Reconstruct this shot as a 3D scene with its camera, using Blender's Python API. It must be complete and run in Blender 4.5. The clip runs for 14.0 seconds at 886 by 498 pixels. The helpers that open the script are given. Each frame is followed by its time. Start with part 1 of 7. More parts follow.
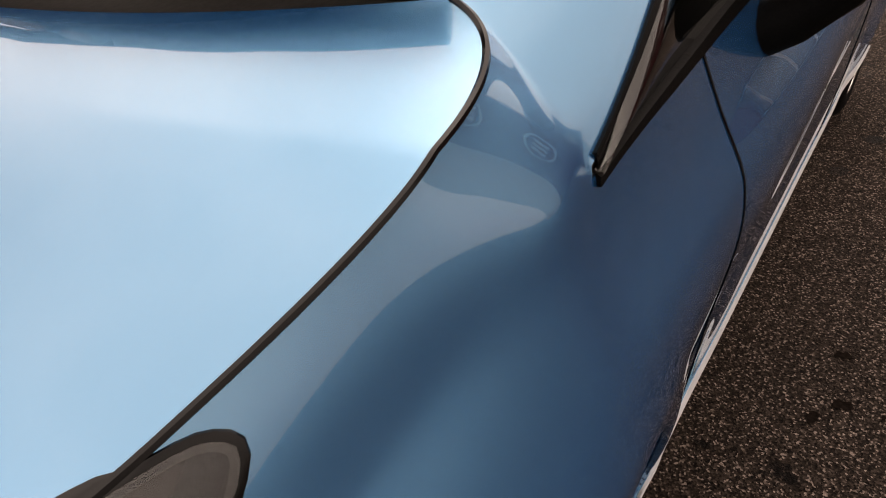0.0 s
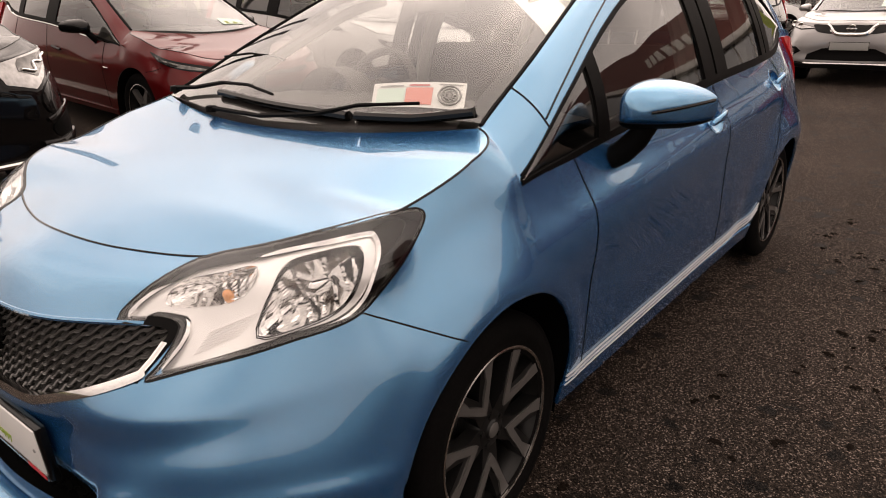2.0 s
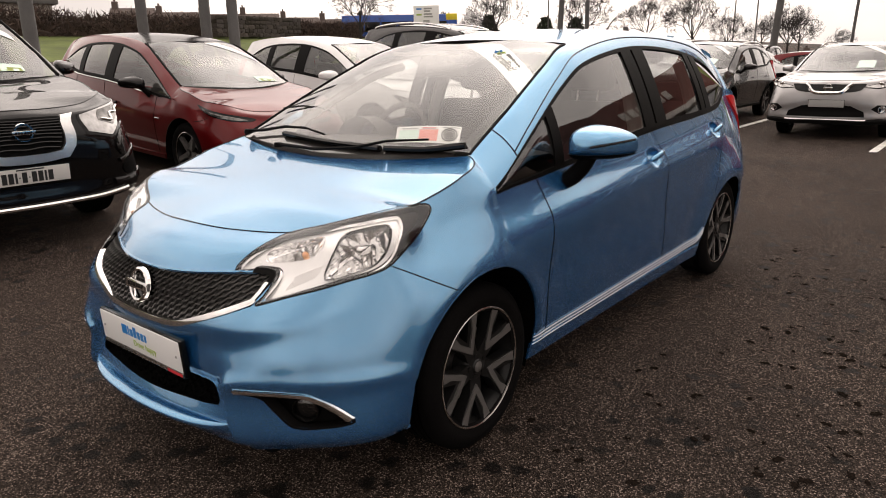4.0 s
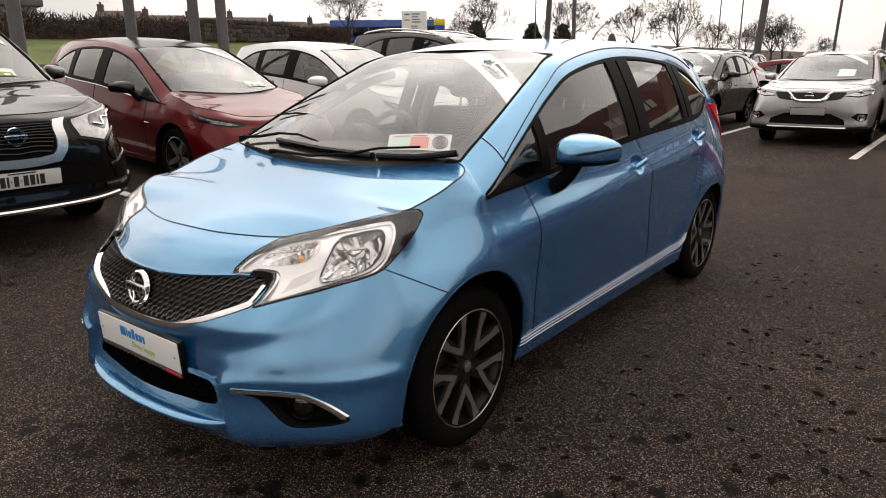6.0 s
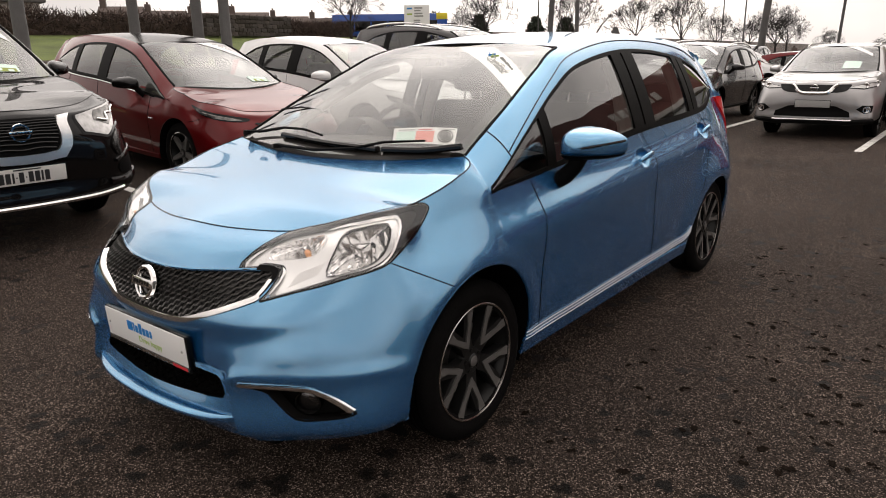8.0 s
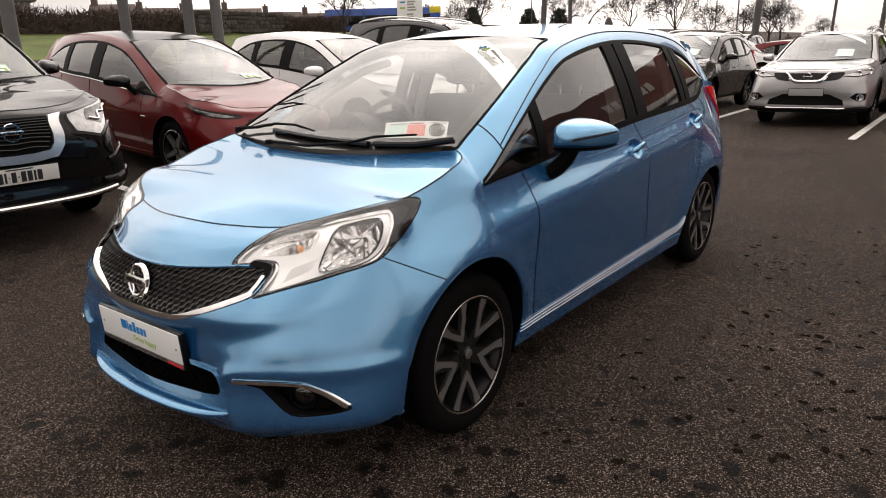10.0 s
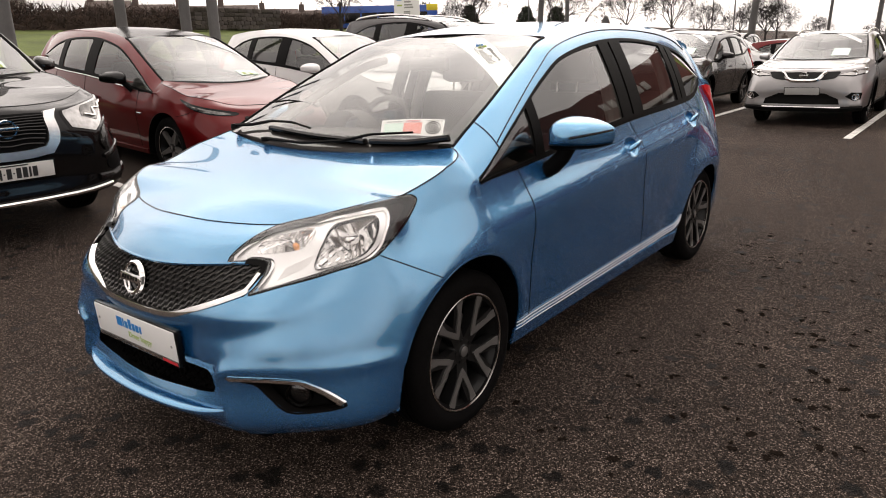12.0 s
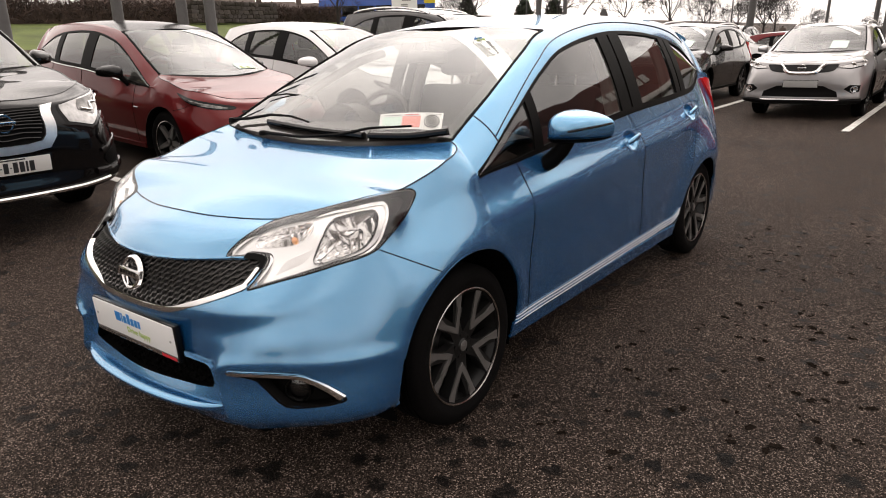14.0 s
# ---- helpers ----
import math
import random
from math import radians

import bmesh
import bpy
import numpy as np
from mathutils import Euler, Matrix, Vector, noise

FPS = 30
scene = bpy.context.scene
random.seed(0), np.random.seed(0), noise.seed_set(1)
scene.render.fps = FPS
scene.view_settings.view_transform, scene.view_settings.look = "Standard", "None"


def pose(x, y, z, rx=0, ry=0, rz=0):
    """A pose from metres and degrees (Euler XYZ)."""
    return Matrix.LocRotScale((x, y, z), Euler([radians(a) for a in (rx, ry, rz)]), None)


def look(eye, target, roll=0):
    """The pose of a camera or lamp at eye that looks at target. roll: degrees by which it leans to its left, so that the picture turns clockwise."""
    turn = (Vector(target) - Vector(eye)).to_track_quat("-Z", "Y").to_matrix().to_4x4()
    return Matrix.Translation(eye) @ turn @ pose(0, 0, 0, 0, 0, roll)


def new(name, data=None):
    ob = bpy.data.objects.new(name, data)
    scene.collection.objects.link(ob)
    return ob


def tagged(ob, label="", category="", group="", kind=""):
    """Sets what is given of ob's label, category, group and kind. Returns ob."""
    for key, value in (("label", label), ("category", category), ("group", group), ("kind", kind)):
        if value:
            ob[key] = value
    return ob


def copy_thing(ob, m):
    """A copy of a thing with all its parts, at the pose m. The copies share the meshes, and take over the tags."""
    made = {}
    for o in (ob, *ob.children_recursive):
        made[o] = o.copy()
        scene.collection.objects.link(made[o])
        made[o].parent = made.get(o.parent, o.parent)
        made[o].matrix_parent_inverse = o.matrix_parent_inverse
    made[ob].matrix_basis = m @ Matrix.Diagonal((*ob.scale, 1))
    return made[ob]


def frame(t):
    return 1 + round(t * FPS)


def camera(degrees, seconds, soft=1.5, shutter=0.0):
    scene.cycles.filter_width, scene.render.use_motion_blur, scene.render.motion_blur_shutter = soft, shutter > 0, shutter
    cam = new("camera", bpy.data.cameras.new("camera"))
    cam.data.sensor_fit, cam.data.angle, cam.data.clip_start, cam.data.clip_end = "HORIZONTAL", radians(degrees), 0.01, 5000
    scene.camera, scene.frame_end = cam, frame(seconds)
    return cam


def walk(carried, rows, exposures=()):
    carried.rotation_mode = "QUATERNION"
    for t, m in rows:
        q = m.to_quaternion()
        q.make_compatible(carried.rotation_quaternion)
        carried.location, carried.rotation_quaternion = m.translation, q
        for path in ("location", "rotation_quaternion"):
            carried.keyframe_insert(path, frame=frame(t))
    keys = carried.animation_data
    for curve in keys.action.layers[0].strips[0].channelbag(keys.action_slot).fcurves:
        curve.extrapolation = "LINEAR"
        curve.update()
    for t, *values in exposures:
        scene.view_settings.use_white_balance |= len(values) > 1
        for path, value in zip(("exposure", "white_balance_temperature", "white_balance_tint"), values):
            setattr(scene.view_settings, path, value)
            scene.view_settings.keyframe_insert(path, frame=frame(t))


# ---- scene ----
cam = camera(66.0, 14.0, soft=1.0)
PATH = [
    (0, (0.95, -0.304, 1.185), (-0.012, 1.012, 0.026), -3.5),
    (0.5, (1.076, -0.508, 1.224), (0.018, 0.888, 0.259), -5.1),
    (1, (1.222, -0.755, 1.291), (0.165, 0.689, 0.399), -2.3),
    (1.5, (1.443, -1.002, 1.307), (0.282, 0.436, 0.542), -1.7),
    (2, (1.62, -1.227, 1.333), (0.442, 0.241, 0.656), -1.4),
    (2.5, (1.817, -1.449, 1.366), (0.612, 0.016, 0.732), -1.9),
    (3, (1.998, -1.611, 1.377), (0.764, -0.15, 0.792), -1.2),
    (3.2, (2.039, -1.668, 1.372), (0.798, -0.203, 0.813), -1.2),
    (5.5, (2.175, -1.896, 1.396), (0.975, -0.384, 0.873), -0.8),
    (6, (2.174, -1.891, 1.397), (0.974, -0.377, 0.877), -0.7),
    (6.5, (2.183, -1.893, 1.397), (0.977, -0.382, 0.884), -1.2),
    (7, (2.179, -1.896, 1.399), (0.974, -0.388, 0.874), -1.1),
    (7.5, (2.173, -1.895, 1.397), (0.967, -0.391, 0.865), -0.9),
    (8, (2.167, -1.896, 1.394), (0.962, -0.392, 0.859), -1.0),
    (10.5, (2.182, -1.889, 1.393), (0.988, -0.384, 0.838), -1.9),
    (11, (2.178, -1.89, 1.393), (0.987, -0.383, 0.834), -1.7),
    (11.5, (2.18, -1.89, 1.395), (0.991, -0.383, 0.834), -1.5),
    (12, (2.183, -1.89, 1.393), (0.997, -0.38, 0.835), -1.6),
    (12.5, (2.186, -1.89, 1.395), (1.0, -0.379, 0.838), -1.4),
    (13, (2.18, -1.887, 1.391), (0.995, -0.375, 0.832), -1.4),
    (13.5, (2.18, -1.887, 1.388), (0.998, -0.376, 0.823), -1.7),
    (14, (2.177, -1.888, 1.393), (0.998, -0.379, 0.817), -1.7),
]
EXPOSURES = ((0, 0.0, 8000, 21), (1.5, -0.08, 7800, 20), (3.0, 0.0, 7500, 18), (5.5, -0.08, 6900, 12), (8.0, -0.1, 6900, 12), (10.5, 0.02, 6950, 13), (14, 0.18, 6950, 13))
walk(cam, [(t, look(eye, target, roll)) for t, eye, target, roll in PATH], EXPOSURES)

# ---- world, sun ----
world = bpy.data.worlds.new("overcast_sky")
scene.world = world
world.use_nodes = True
wn, wl = world.node_tree.nodes, world.node_tree.links
sky = wn.new("ShaderNodeTexSky")
sky.sky_type, sky.sun_disc = 'NISHITA', False
sky.sun_elevation, sky.sun_rotation = radians(45), radians(330)
sky.air_density, sky.dust_density, sky.ozone_density = 1.0, 4.0, 1.0
hsv = wn.new("ShaderNodeHueSaturation")
hsv.inputs["Saturation"].default_value = 0.12
# broad cloud banks
wtc, wnoise, wramp, wmix = wn.new("ShaderNodeTexCoord"), wn.new("ShaderNodeTexNoise"), wn.new("ShaderNodeValToRGB"), wn.new("ShaderNodeMix")
wnoise.inputs["Scale"].default_value, wnoise.inputs["Detail"].default_value = 2.6, 5.0
wramp.color_ramp.elements[0].position, wramp.color_ramp.elements[0].color = 0.38, (0.66, 0.66, 0.67, 1)
wramp.color_ramp.elements[1].position, wramp.color_ramp.elements[1].color = 0.66, (1.12, 1.11, 1.1, 1)
wmix.data_type, wmix.blend_type = 'RGBA', 'MULTIPLY'
wmix.inputs["Factor"].default_value = 1.0
wl.new(wtc.outputs["Generated"], wnoise.inputs["Vector"])
wl.new(wnoise.outputs["Fac"], wramp.inputs["Fac"])
wl.new(sky.outputs["Color"], hsv.inputs["Color"])
wl.new(hsv.outputs["Color"], wmix.inputs["A"])
wl.new(wramp.outputs["Color"], wmix.inputs["B"])
over = wn.new("ShaderNodeMix")
over.data_type, over.blend_type = 'RGBA', 'MIX'
over.inputs["Factor"].default_value = 0.72
over.inputs["A"].default_value = (0, 0, 0, 1)
# an even layer of cloud over the sky's own light
cloud = wn.new("ShaderNodeMix")
cloud.data_type, cloud.blend_type = 'RGBA', 'MULTIPLY'
cloud.inputs["Factor"].default_value = 1.0
cloud.inputs["A"].default_value = (7.85, 7.5, 7.35, 1)
wl.new(wramp.outputs["Color"], cloud.inputs["B"])
wl.new(wmix.outputs["Result"], over.inputs["A"])
wl.new(cloud.outputs["Result"], over.inputs["B"])
wl.new(over.outputs["Result"], wn["Background"].inputs["Color"])
# the overcast is brighter overhead and towards the hidden sun, broadly
SUNWARD = (-0.35, 0.61, 0.71)
wsep, wdot = wn.new("ShaderNodeSeparateXYZ"), wn.new("ShaderNodeVectorMath")
wup, wlobe, wpow, wsum = wn.new("ShaderNodeMapRange"), wn.new("ShaderNodeMapRange"), wn.new("ShaderNodeMath"), wn.new("ShaderNodeMath")
wdot.operation, wpow.operation, wsum.operation = 'DOT_PRODUCT', 'POWER', 'MULTIPLY_ADD'
wdot.inputs[1].default_value = SUNWARD
wup.inputs["To Min"].default_value, wup.inputs["To Max"].default_value = 0.136, 0.235
wpow.inputs[1].default_value, wsum.inputs[1].default_value = 1.6, 0.085
wl.new(wtc.outputs["Generated"], wsep.inputs["Vector"])
wl.new(wtc.outputs["Generated"], wdot.inputs[0])
wl.new(wsep.outputs["Z"], wup.inputs["Value"])
wl.new(wdot.outputs["Value"], wlobe.inputs["Value"])
wl.new(wlobe.outputs["Result"], wpow.inputs[0])
wl.new(wpow.outputs[0], wsum.inputs[0])
wl.new(wup.outputs["Result"], wsum.inputs[2])
wl.new(wsum.outputs[0], wn["Background"].inputs["Strength"])
sun = new("sun", bpy.data.lights.new("sun", 'SUN'))
sun.data.energy, sun.data.angle, sun.data.color = 0.5, radians(140), (1.0, 0.97, 0.93)
sun.matrix_world = look((0, 0, 0), tuple(-c for c in SUNWARD))

# ---- materials ----
def mat(name, color, rough=0.5, metal=0.0, coat=0.0, grain=0.0, scale=40.0, bump=0.0, spots=0.0, spot_scale=3.0, alpha=None, ior=1.5, emit=0.0, coat_rough=0.03, islands=0.0, spec=0.5):
    """A surface with colour change at two scales (fine grain, broad patches) and a fine relief."""
    m = bpy.data.materials.new(name)
    m.use_nodes = True
    n, l = m.node_tree.nodes, m.node_tree.links
    b = n["Principled BSDF"]
    b.inputs["Base Color"].default_value = (*color, 1)
    b.inputs["Roughness"].default_value = rough
    b.inputs["Metallic"].default_value = metal
    b.inputs["IOR"].default_value = ior
    b.inputs["Specular IOR Level"].default_value = spec
    b.inputs["Coat Weight"].default_value, b.inputs["Coat Roughness"].default_value = coat, coat_rough
    if emit:
        b.inputs["Emission Color"].default_value, b.inputs["Emission Strength"].default_value = (*color, 1), emit
    tc = n.new("ShaderNodeTexCoord")
    out = None
    if grain or spots:
        fine, broad = n.new("ShaderNodeTexNoise"), n.new("ShaderNodeTexNoise")
        fine.inputs["Scale"].default_value, fine.inputs["Detail"].default_value = scale, 6
        broad.inputs["Scale"].default_value, broad.inputs["Detail"].default_value = spot_scale, 5
        l.new(tc.outputs["Object"], fine.inputs["Vector"])
        l.new(tc.outputs["Object"], broad.inputs["Vector"])
        last = None
        for src, amount in ((fine, grain), (broad, spots)):
            if not amount:
                continue
            mr = n.new("ShaderNodeMapRange")
            mr.inputs["From Min"].default_value, mr.inputs["From Max"].default_value = 0.3, 0.7
            mr.inputs["To Min"].default_value, mr.inputs["To Max"].default_value = 1 - amount, 1 + amount
            l.new(src.outputs["Fac"], mr.inputs["Value"])
            if last:
                mu = n.new("ShaderNodeMath"); mu.operation = 'MULTIPLY'
                l.new(last, mu.inputs[0]); l.new(mr.outputs[0], mu.inputs[1])
                last = mu.outputs[0]
            else:
                last = mr.outputs[0]
        if islands:
            g = n.new("ShaderNodeNewGeometry")
            mr = n.new("ShaderNodeMapRange")
            mr.inputs["To Min"].default_value, mr.inputs["To Max"].default_value = 1 - islands, 1 + islands
            l.new(g.outputs["Random Per Island"], mr.inputs["Value"])
            mu = n.new("ShaderNodeMath"); mu.operation = 'MULTIPLY'
            l.new(last, mu.inputs[0]); l.new(mr.outputs[0], mu.inputs[1])
            last = mu.outputs[0]
        mix = n.new("ShaderNodeMix"); mix.data_type, mix.blend_type = 'RGBA', 'MULTIPLY'
        mix.inputs["Factor"].default_value = 1
        mix.inputs["A"].default_value = (*color, 1)
        l.new(last, mix.inputs["B"])
        l.new(mix.outputs["Result"], b.inputs["Base Color"])
        if bump:
            bp = n.new("ShaderNodeBump")
            bp.inputs["Strength"].default_value, bp.inputs["Distance"].default_value = 1.0, bump
            l.new(fine.outputs["Fac"], bp.inputs["Height"])
            l.new(bp.outputs["Normal"], b.inputs["Normal"])
    return m


def paint(name, color, metal=0.6, rough=0.3, flake=0.14, coat_ior=1.5):
    """Metallic car paint: flakes under a clear coat."""
    m = mat(name, color, rough, metal, coat=1.0, coat_rough=0.015, spots=0.04, spot_scale=4, spec=0.05)
    m.node_tree.nodes["Principled BSDF"].inputs["Coat IOR"].default_value = coat_ior
    n, l = m.node_tree.nodes, m.node_tree.links
    tc = [x for x in n if x.type == 'TEX_COORD'][0]
    v = n.new("ShaderNodeTexVoronoi")
    v.inputs["Scale"].default_value = 1400
    l.new(tc.outputs["Object"], v.inputs["Vector"])
    bp = n.new("ShaderNodeBump")
    bp.inputs["Strength"].default_value, bp.inputs["Distance"].default_value = flake, 0.0006
    l.new(v.outputs["Distance"], bp.inputs["Height"])
    l.new(bp.outputs["Normal"], n["Principled BSDF"].inputs["Normal"])
    return m


def pearl(name, flake, under, share, rough):
    """Pearl paint: pale flakes that mirror the light over a deep coloured ground, both under one clear coat."""
    m = paint(name, flake, 1.0, rough, 0.10, 1.8)
    n, l = m.node_tree.nodes, m.node_tree.links
    top = n["Principled BSDF"]
    low_ = n.new("ShaderNodeBsdfPrincipled")
    low_.inputs["Base Color"].default_value, low_.inputs["Roughness"].default_value = (*under, 1), 0.6
    low_.inputs["Specular IOR Level"].default_value = 0.05
    low_.inputs["Coat Weight"].default_value, low_.inputs["Coat Roughness"].default_value, low_.inputs["Coat IOR"].default_value = 1.0, 0.015, 1.8
    mix = n.new("ShaderNodeMixShader")
    mix.inputs[0].default_value = share
    l.new(low_.outputs[0], mix.inputs[1]); l.new(top.outputs[0], mix.inputs[2])
    l.new(mix.outputs[0], n["Material Output"].inputs["Surface"])
    return m


def clear(name, tint, r0=0.085, rough=0.0):
    """A thin pane: clear, with a gloss that grows towards grazing view (both faces of the sheet)."""
    m = bpy.data.materials.new(name)
    m.use_nodes = True
    n, l = m.node_tree.nodes, m.node_tree.links
    n.remove(n["Principled BSDF"])
    t, g, mix, lw = n.new("ShaderNodeBsdfTransparent"), n.new("ShaderNodeBsdfGlossy"), n.new("ShaderNodeMixShader"), n.new("ShaderNodeLayerWeight")
    t.inputs["Color"].default_value = (*tint, 1)
    g.inputs["Roughness"].default_value = rough
    g.inputs["Color"].default_value = (1, 1, 1, 1)
    lw.inputs["Blend"].default_value = 0.5
    pw, ma = n.new("ShaderNodeMath"), n.new("ShaderNodeMath")
    pw.operation, ma.operation = 'POWER', 'MULTIPLY_ADD'
    pw.inputs[1].default_value = 4.0
    ma.inputs[1].default_value, ma.inputs[2].default_value = 1 - r0, r0
    l.new(lw.outputs["Facing"], pw.inputs[0]); l.new(pw.outputs[0], ma.inputs[0])
    l.new(ma.outputs[0], mix.inputs[0]); l.new(t.outputs[0], mix.inputs[1]); l.new(g.outputs[0], mix.inputs[2])
    l.new(mix.outputs[0], n["Material Output"].inputs["Surface"])
    return m


BLUE = pearl("blue_metallic_paint", (0.17, 0.45, 0.66), (0.006, 0.10, 0.31), 0.60, 0.26)
BLACKP = paint("black_paint", (0.004, 0.0034, 0.0034), 0.0, 0.4, 0.14, 1.38)
REDP = paint("dark_red_paint", (0.105, 0.0025, 0.0035), 0.35, 0.36, 0.14, 1.36)
WHITEP = paint("white_paint", (0.78, 0.78, 0.78), 0.0, 0.4)
SILVERP = paint("silver_paint", (0.34, 0.33, 0.33), 0.75, 0.35)
GREYP = paint("dark_grey_paint", (0.007, 0.006, 0.0065), 0.2, 0.4, 0.14, 1.45)
DKBLUEP = paint("deep_blue_paint", (0.03, 0.09, 0.35), 0.1, 0.3)
GLASS = clear("windscreen_glass", (0.80, 0.81, 0.79), 0.045)
SIDEGLASS = clear("side_glass", (0.56, 0.57, 0.56), 0.075)
TINT = clear("dark_tinted_glass", (0.12, 0.12, 0.12), 0.10)
LENS = clear("lamp_lens", (0.97, 0.97, 0.97), 0.075)
CHROME = mat("chrome", (0.86, 0.85, 0.84), 0.08, 1.0, grain=0.03, scale=30)
LIPALLOY = mat("bright_rim_lip", (0.62, 0.60, 0.58), 0.2, 1.0, grain=0.04, scale=80)
MESHGREY = mat("dark_grey_mesh", (0.10, 0.098, 0.096), 0.28, 0.4, coat=0.4, grain=0.1, scale=90)
SATIN = mat("satin_silver", (0.74, 0.73, 0.72), 0.2, 1.0, grain=0.04, scale=60)
BLACKPL = mat("black_plastic", (0.0045, 0.0043, 0.0043), 0.5, grain=0.2, scale=300, bump=0.0003, spec=0.05)
GLOSSBLACK = mat("gloss_black", (0.004, 0.004, 0.004), 0.15, spots=0.1, spec=0.3)
RUBBER = mat("tyre_rubber", (0.004, 0.0037, 0.0037), 0.8, grain=0.25, scale=120, bump=0.0006, spots=0.2, spot_scale=8, spec=0.06)
DARKSTEEL = mat("dark_painted_alloy", (0.010, 0.010, 0.010), 0.35, 0.2, spots=0.15, spec=0.3)
CUTALLOY = mat("diamond_cut_alloy", (0.13, 0.124, 0.12), 0.35, 0.35, grain=0.06, scale=200)
DISC = mat("brake_disc_steel", (0.30, 0.29, 0.28), 0.4, 1.0, grain=0.15, scale=90)
LINER = mat("wheel_arch_liner", (0.003, 0.003, 0.003), 0.9, grain=0.3, scale=80, bump=0.002, spec=0.06)
CABIN = mat("charcoal_cabin_trim", (0.075, 0.072, 0.068), 0.7, grain=0.15, scale=200, bump=0.0005)
FABRIC = mat("dark_seat_fabric", (0.04, 0.04, 0.042), 0.9, grain=0.3, scale=350, bump=0.001)
PALETRIM = mat("pale_pillar_trim", (0.42, 0.41, 0.38), 0.7, grain=0.05, scale=120)
AMBER = mat("amber_bulb", (0.80, 0.36, 0.14), 0.25, coat=0.6, spots=0.05)
REDLENS = mat("red_tail_lens", (0.55, 0.01, 0.015), 0.12, coat=1.0, spots=0.1, spot_scale=30)
WHITECARD = mat("white_printed_card", (0.80, 0.80, 0.79), 0.45, coat=0.2, spots=0.02)
PALEGREEN = mat("pale_green_print", (0.62, 0.78, 0.70), 0.5, spots=0.02)
CORAL = mat("coral_print", (0.78, 0.25, 0.20), 0.5, spots=0.03)
GREYPRINT = mat("grey_print", (0.30, 0.30, 0.29), 0.5, spots=0.05)
BLUEPRINT = mat("blue_print", (0.01, 0.20, 0.55), 0.5, spots=0.03)
GREENPRINT = mat("green_print", (0.30, 0.42, 0.06), 0.5, spots=0.03)
REDPRINT = mat("red_print", (0.55, 0.02, 0.03), 0.5, spots=0.03)
BLACKPRINT = mat("black_print", (0.015, 0.015, 0.015), 0.5, spots=0.03)
GALV = mat("galvanised_steel", (0.10, 0.097, 0.095), 0.6, 0.2, grain=0.15, scale=60, spots=0.2)
BARK = mat("bare_bark", (0.026, 0.021, 0.019), 0.9, grain=0.3, scale=60, bump=0.004)
TWIG = mat("brown_beech_twigs", (0.05, 0.031, 0.024), 0.9, grain=0.4, scale=30, spots=0.35, spot_scale=2, islands=0.5)
STONE = mat("grey_wall_stone", (0.040, 0.031, 0.026), 0.9, grain=0.3, scale=25, bump=0.01, spots=0.25, islands=0.4)
GRASS = mat("winter_grass", (0.080, 0.105, 0.016), 0.95, grain=0.35, scale=45, bump=0.01, spots=0.3, spot_scale=0.8)
LINEPAINT = mat("worn_white_road_paint", (0.62, 0.61, 0.58), 0.75, grain=0.3, scale=90, bump=0.001, spots=0.25, spot_scale=5)
ROOFTILE = mat("brown_roof_tiles", (0.10, 0.075, 0.065), 0.85, grain=0.25, scale=8, spots=0.2)
RENDERW = mat("grey_house_render", (0.34, 0.31, 0.28), 0.9, grain=0.1, scale=6, spots=0.15)
TERRACOTTA = mat("terracotta_cladding", (0.17, 0.055, 0.045), 0.6, spots=0.06, grain=0.03, scale=8)
REDCLAD = mat("red_showroom_cladding", (0.10, 0.006, 0.010), 0.5, spots=0.06, coat=0.4)
PALECLAD = mat("pale_cladding", (0.62, 0.60, 0.57), 0.5, spots=0.08)
SKIRTSILVER = mat("silver_sill_line", (0.58, 0.58, 0.58), 0.35, 0.2, grain=0.05, scale=60)
SHOWGLASS = mat("showroom_glazing", (0.42, 0.43, 0.44), 0.12, 0.8, spots=0.15, spot_scale=0.6)
BEZEL = mat("silvered_lamp_plastic", (0.88, 0.87, 0.86), 0.22, 0.55, coat=0.5, spots=0.03, spot_scale=12)
SATINWHITE = mat("soft_polished_chrome", (0.90, 0.89, 0.88), 0.32, 1.0, grain=0.03, scale=40)
LAMPDARK = mat("dark_lamp_reflector", (0.16, 0.155, 0.15), 0.2, 0.7, coat=0.6, grain=0.5, scale=22, spots=0.4, spot_scale=9)
LAMPSMOKE = mat("smoked_lamp_housing", (0.085, 0.070, 0.066), 0.25, 0.3, coat=0.5, grain=0.06, scale=40)
OIL = mat("dried_oil", (0.0105, 0.0078, 0.0064), 0.95, grain=0.5, scale=140, bump=0.001, spec=0.0)
WORNPL = mat("weathered_black_plastic", (0.030, 0.025, 0.024), 0.6, grain=0.25, scale=150, bump=0.0004, spots=0.2, spot_scale=6, spec=0.3)
LAMPGREY = mat("lamp_reflector_grey", (0.52, 0.51, 0.50), 0.25, 0.4, coat=0.6, spots=0.25, spot_scale=25)
LIMEFLAG = mat("lime_flag", (0.26, 0.32, 0.07), 0.8, spots=0.1, grain=0.05)
YELLOWFLAG = mat("yellow_flag", (0.75, 0.62, 0.05), 0.8, spots=0.1, grain=0.05)


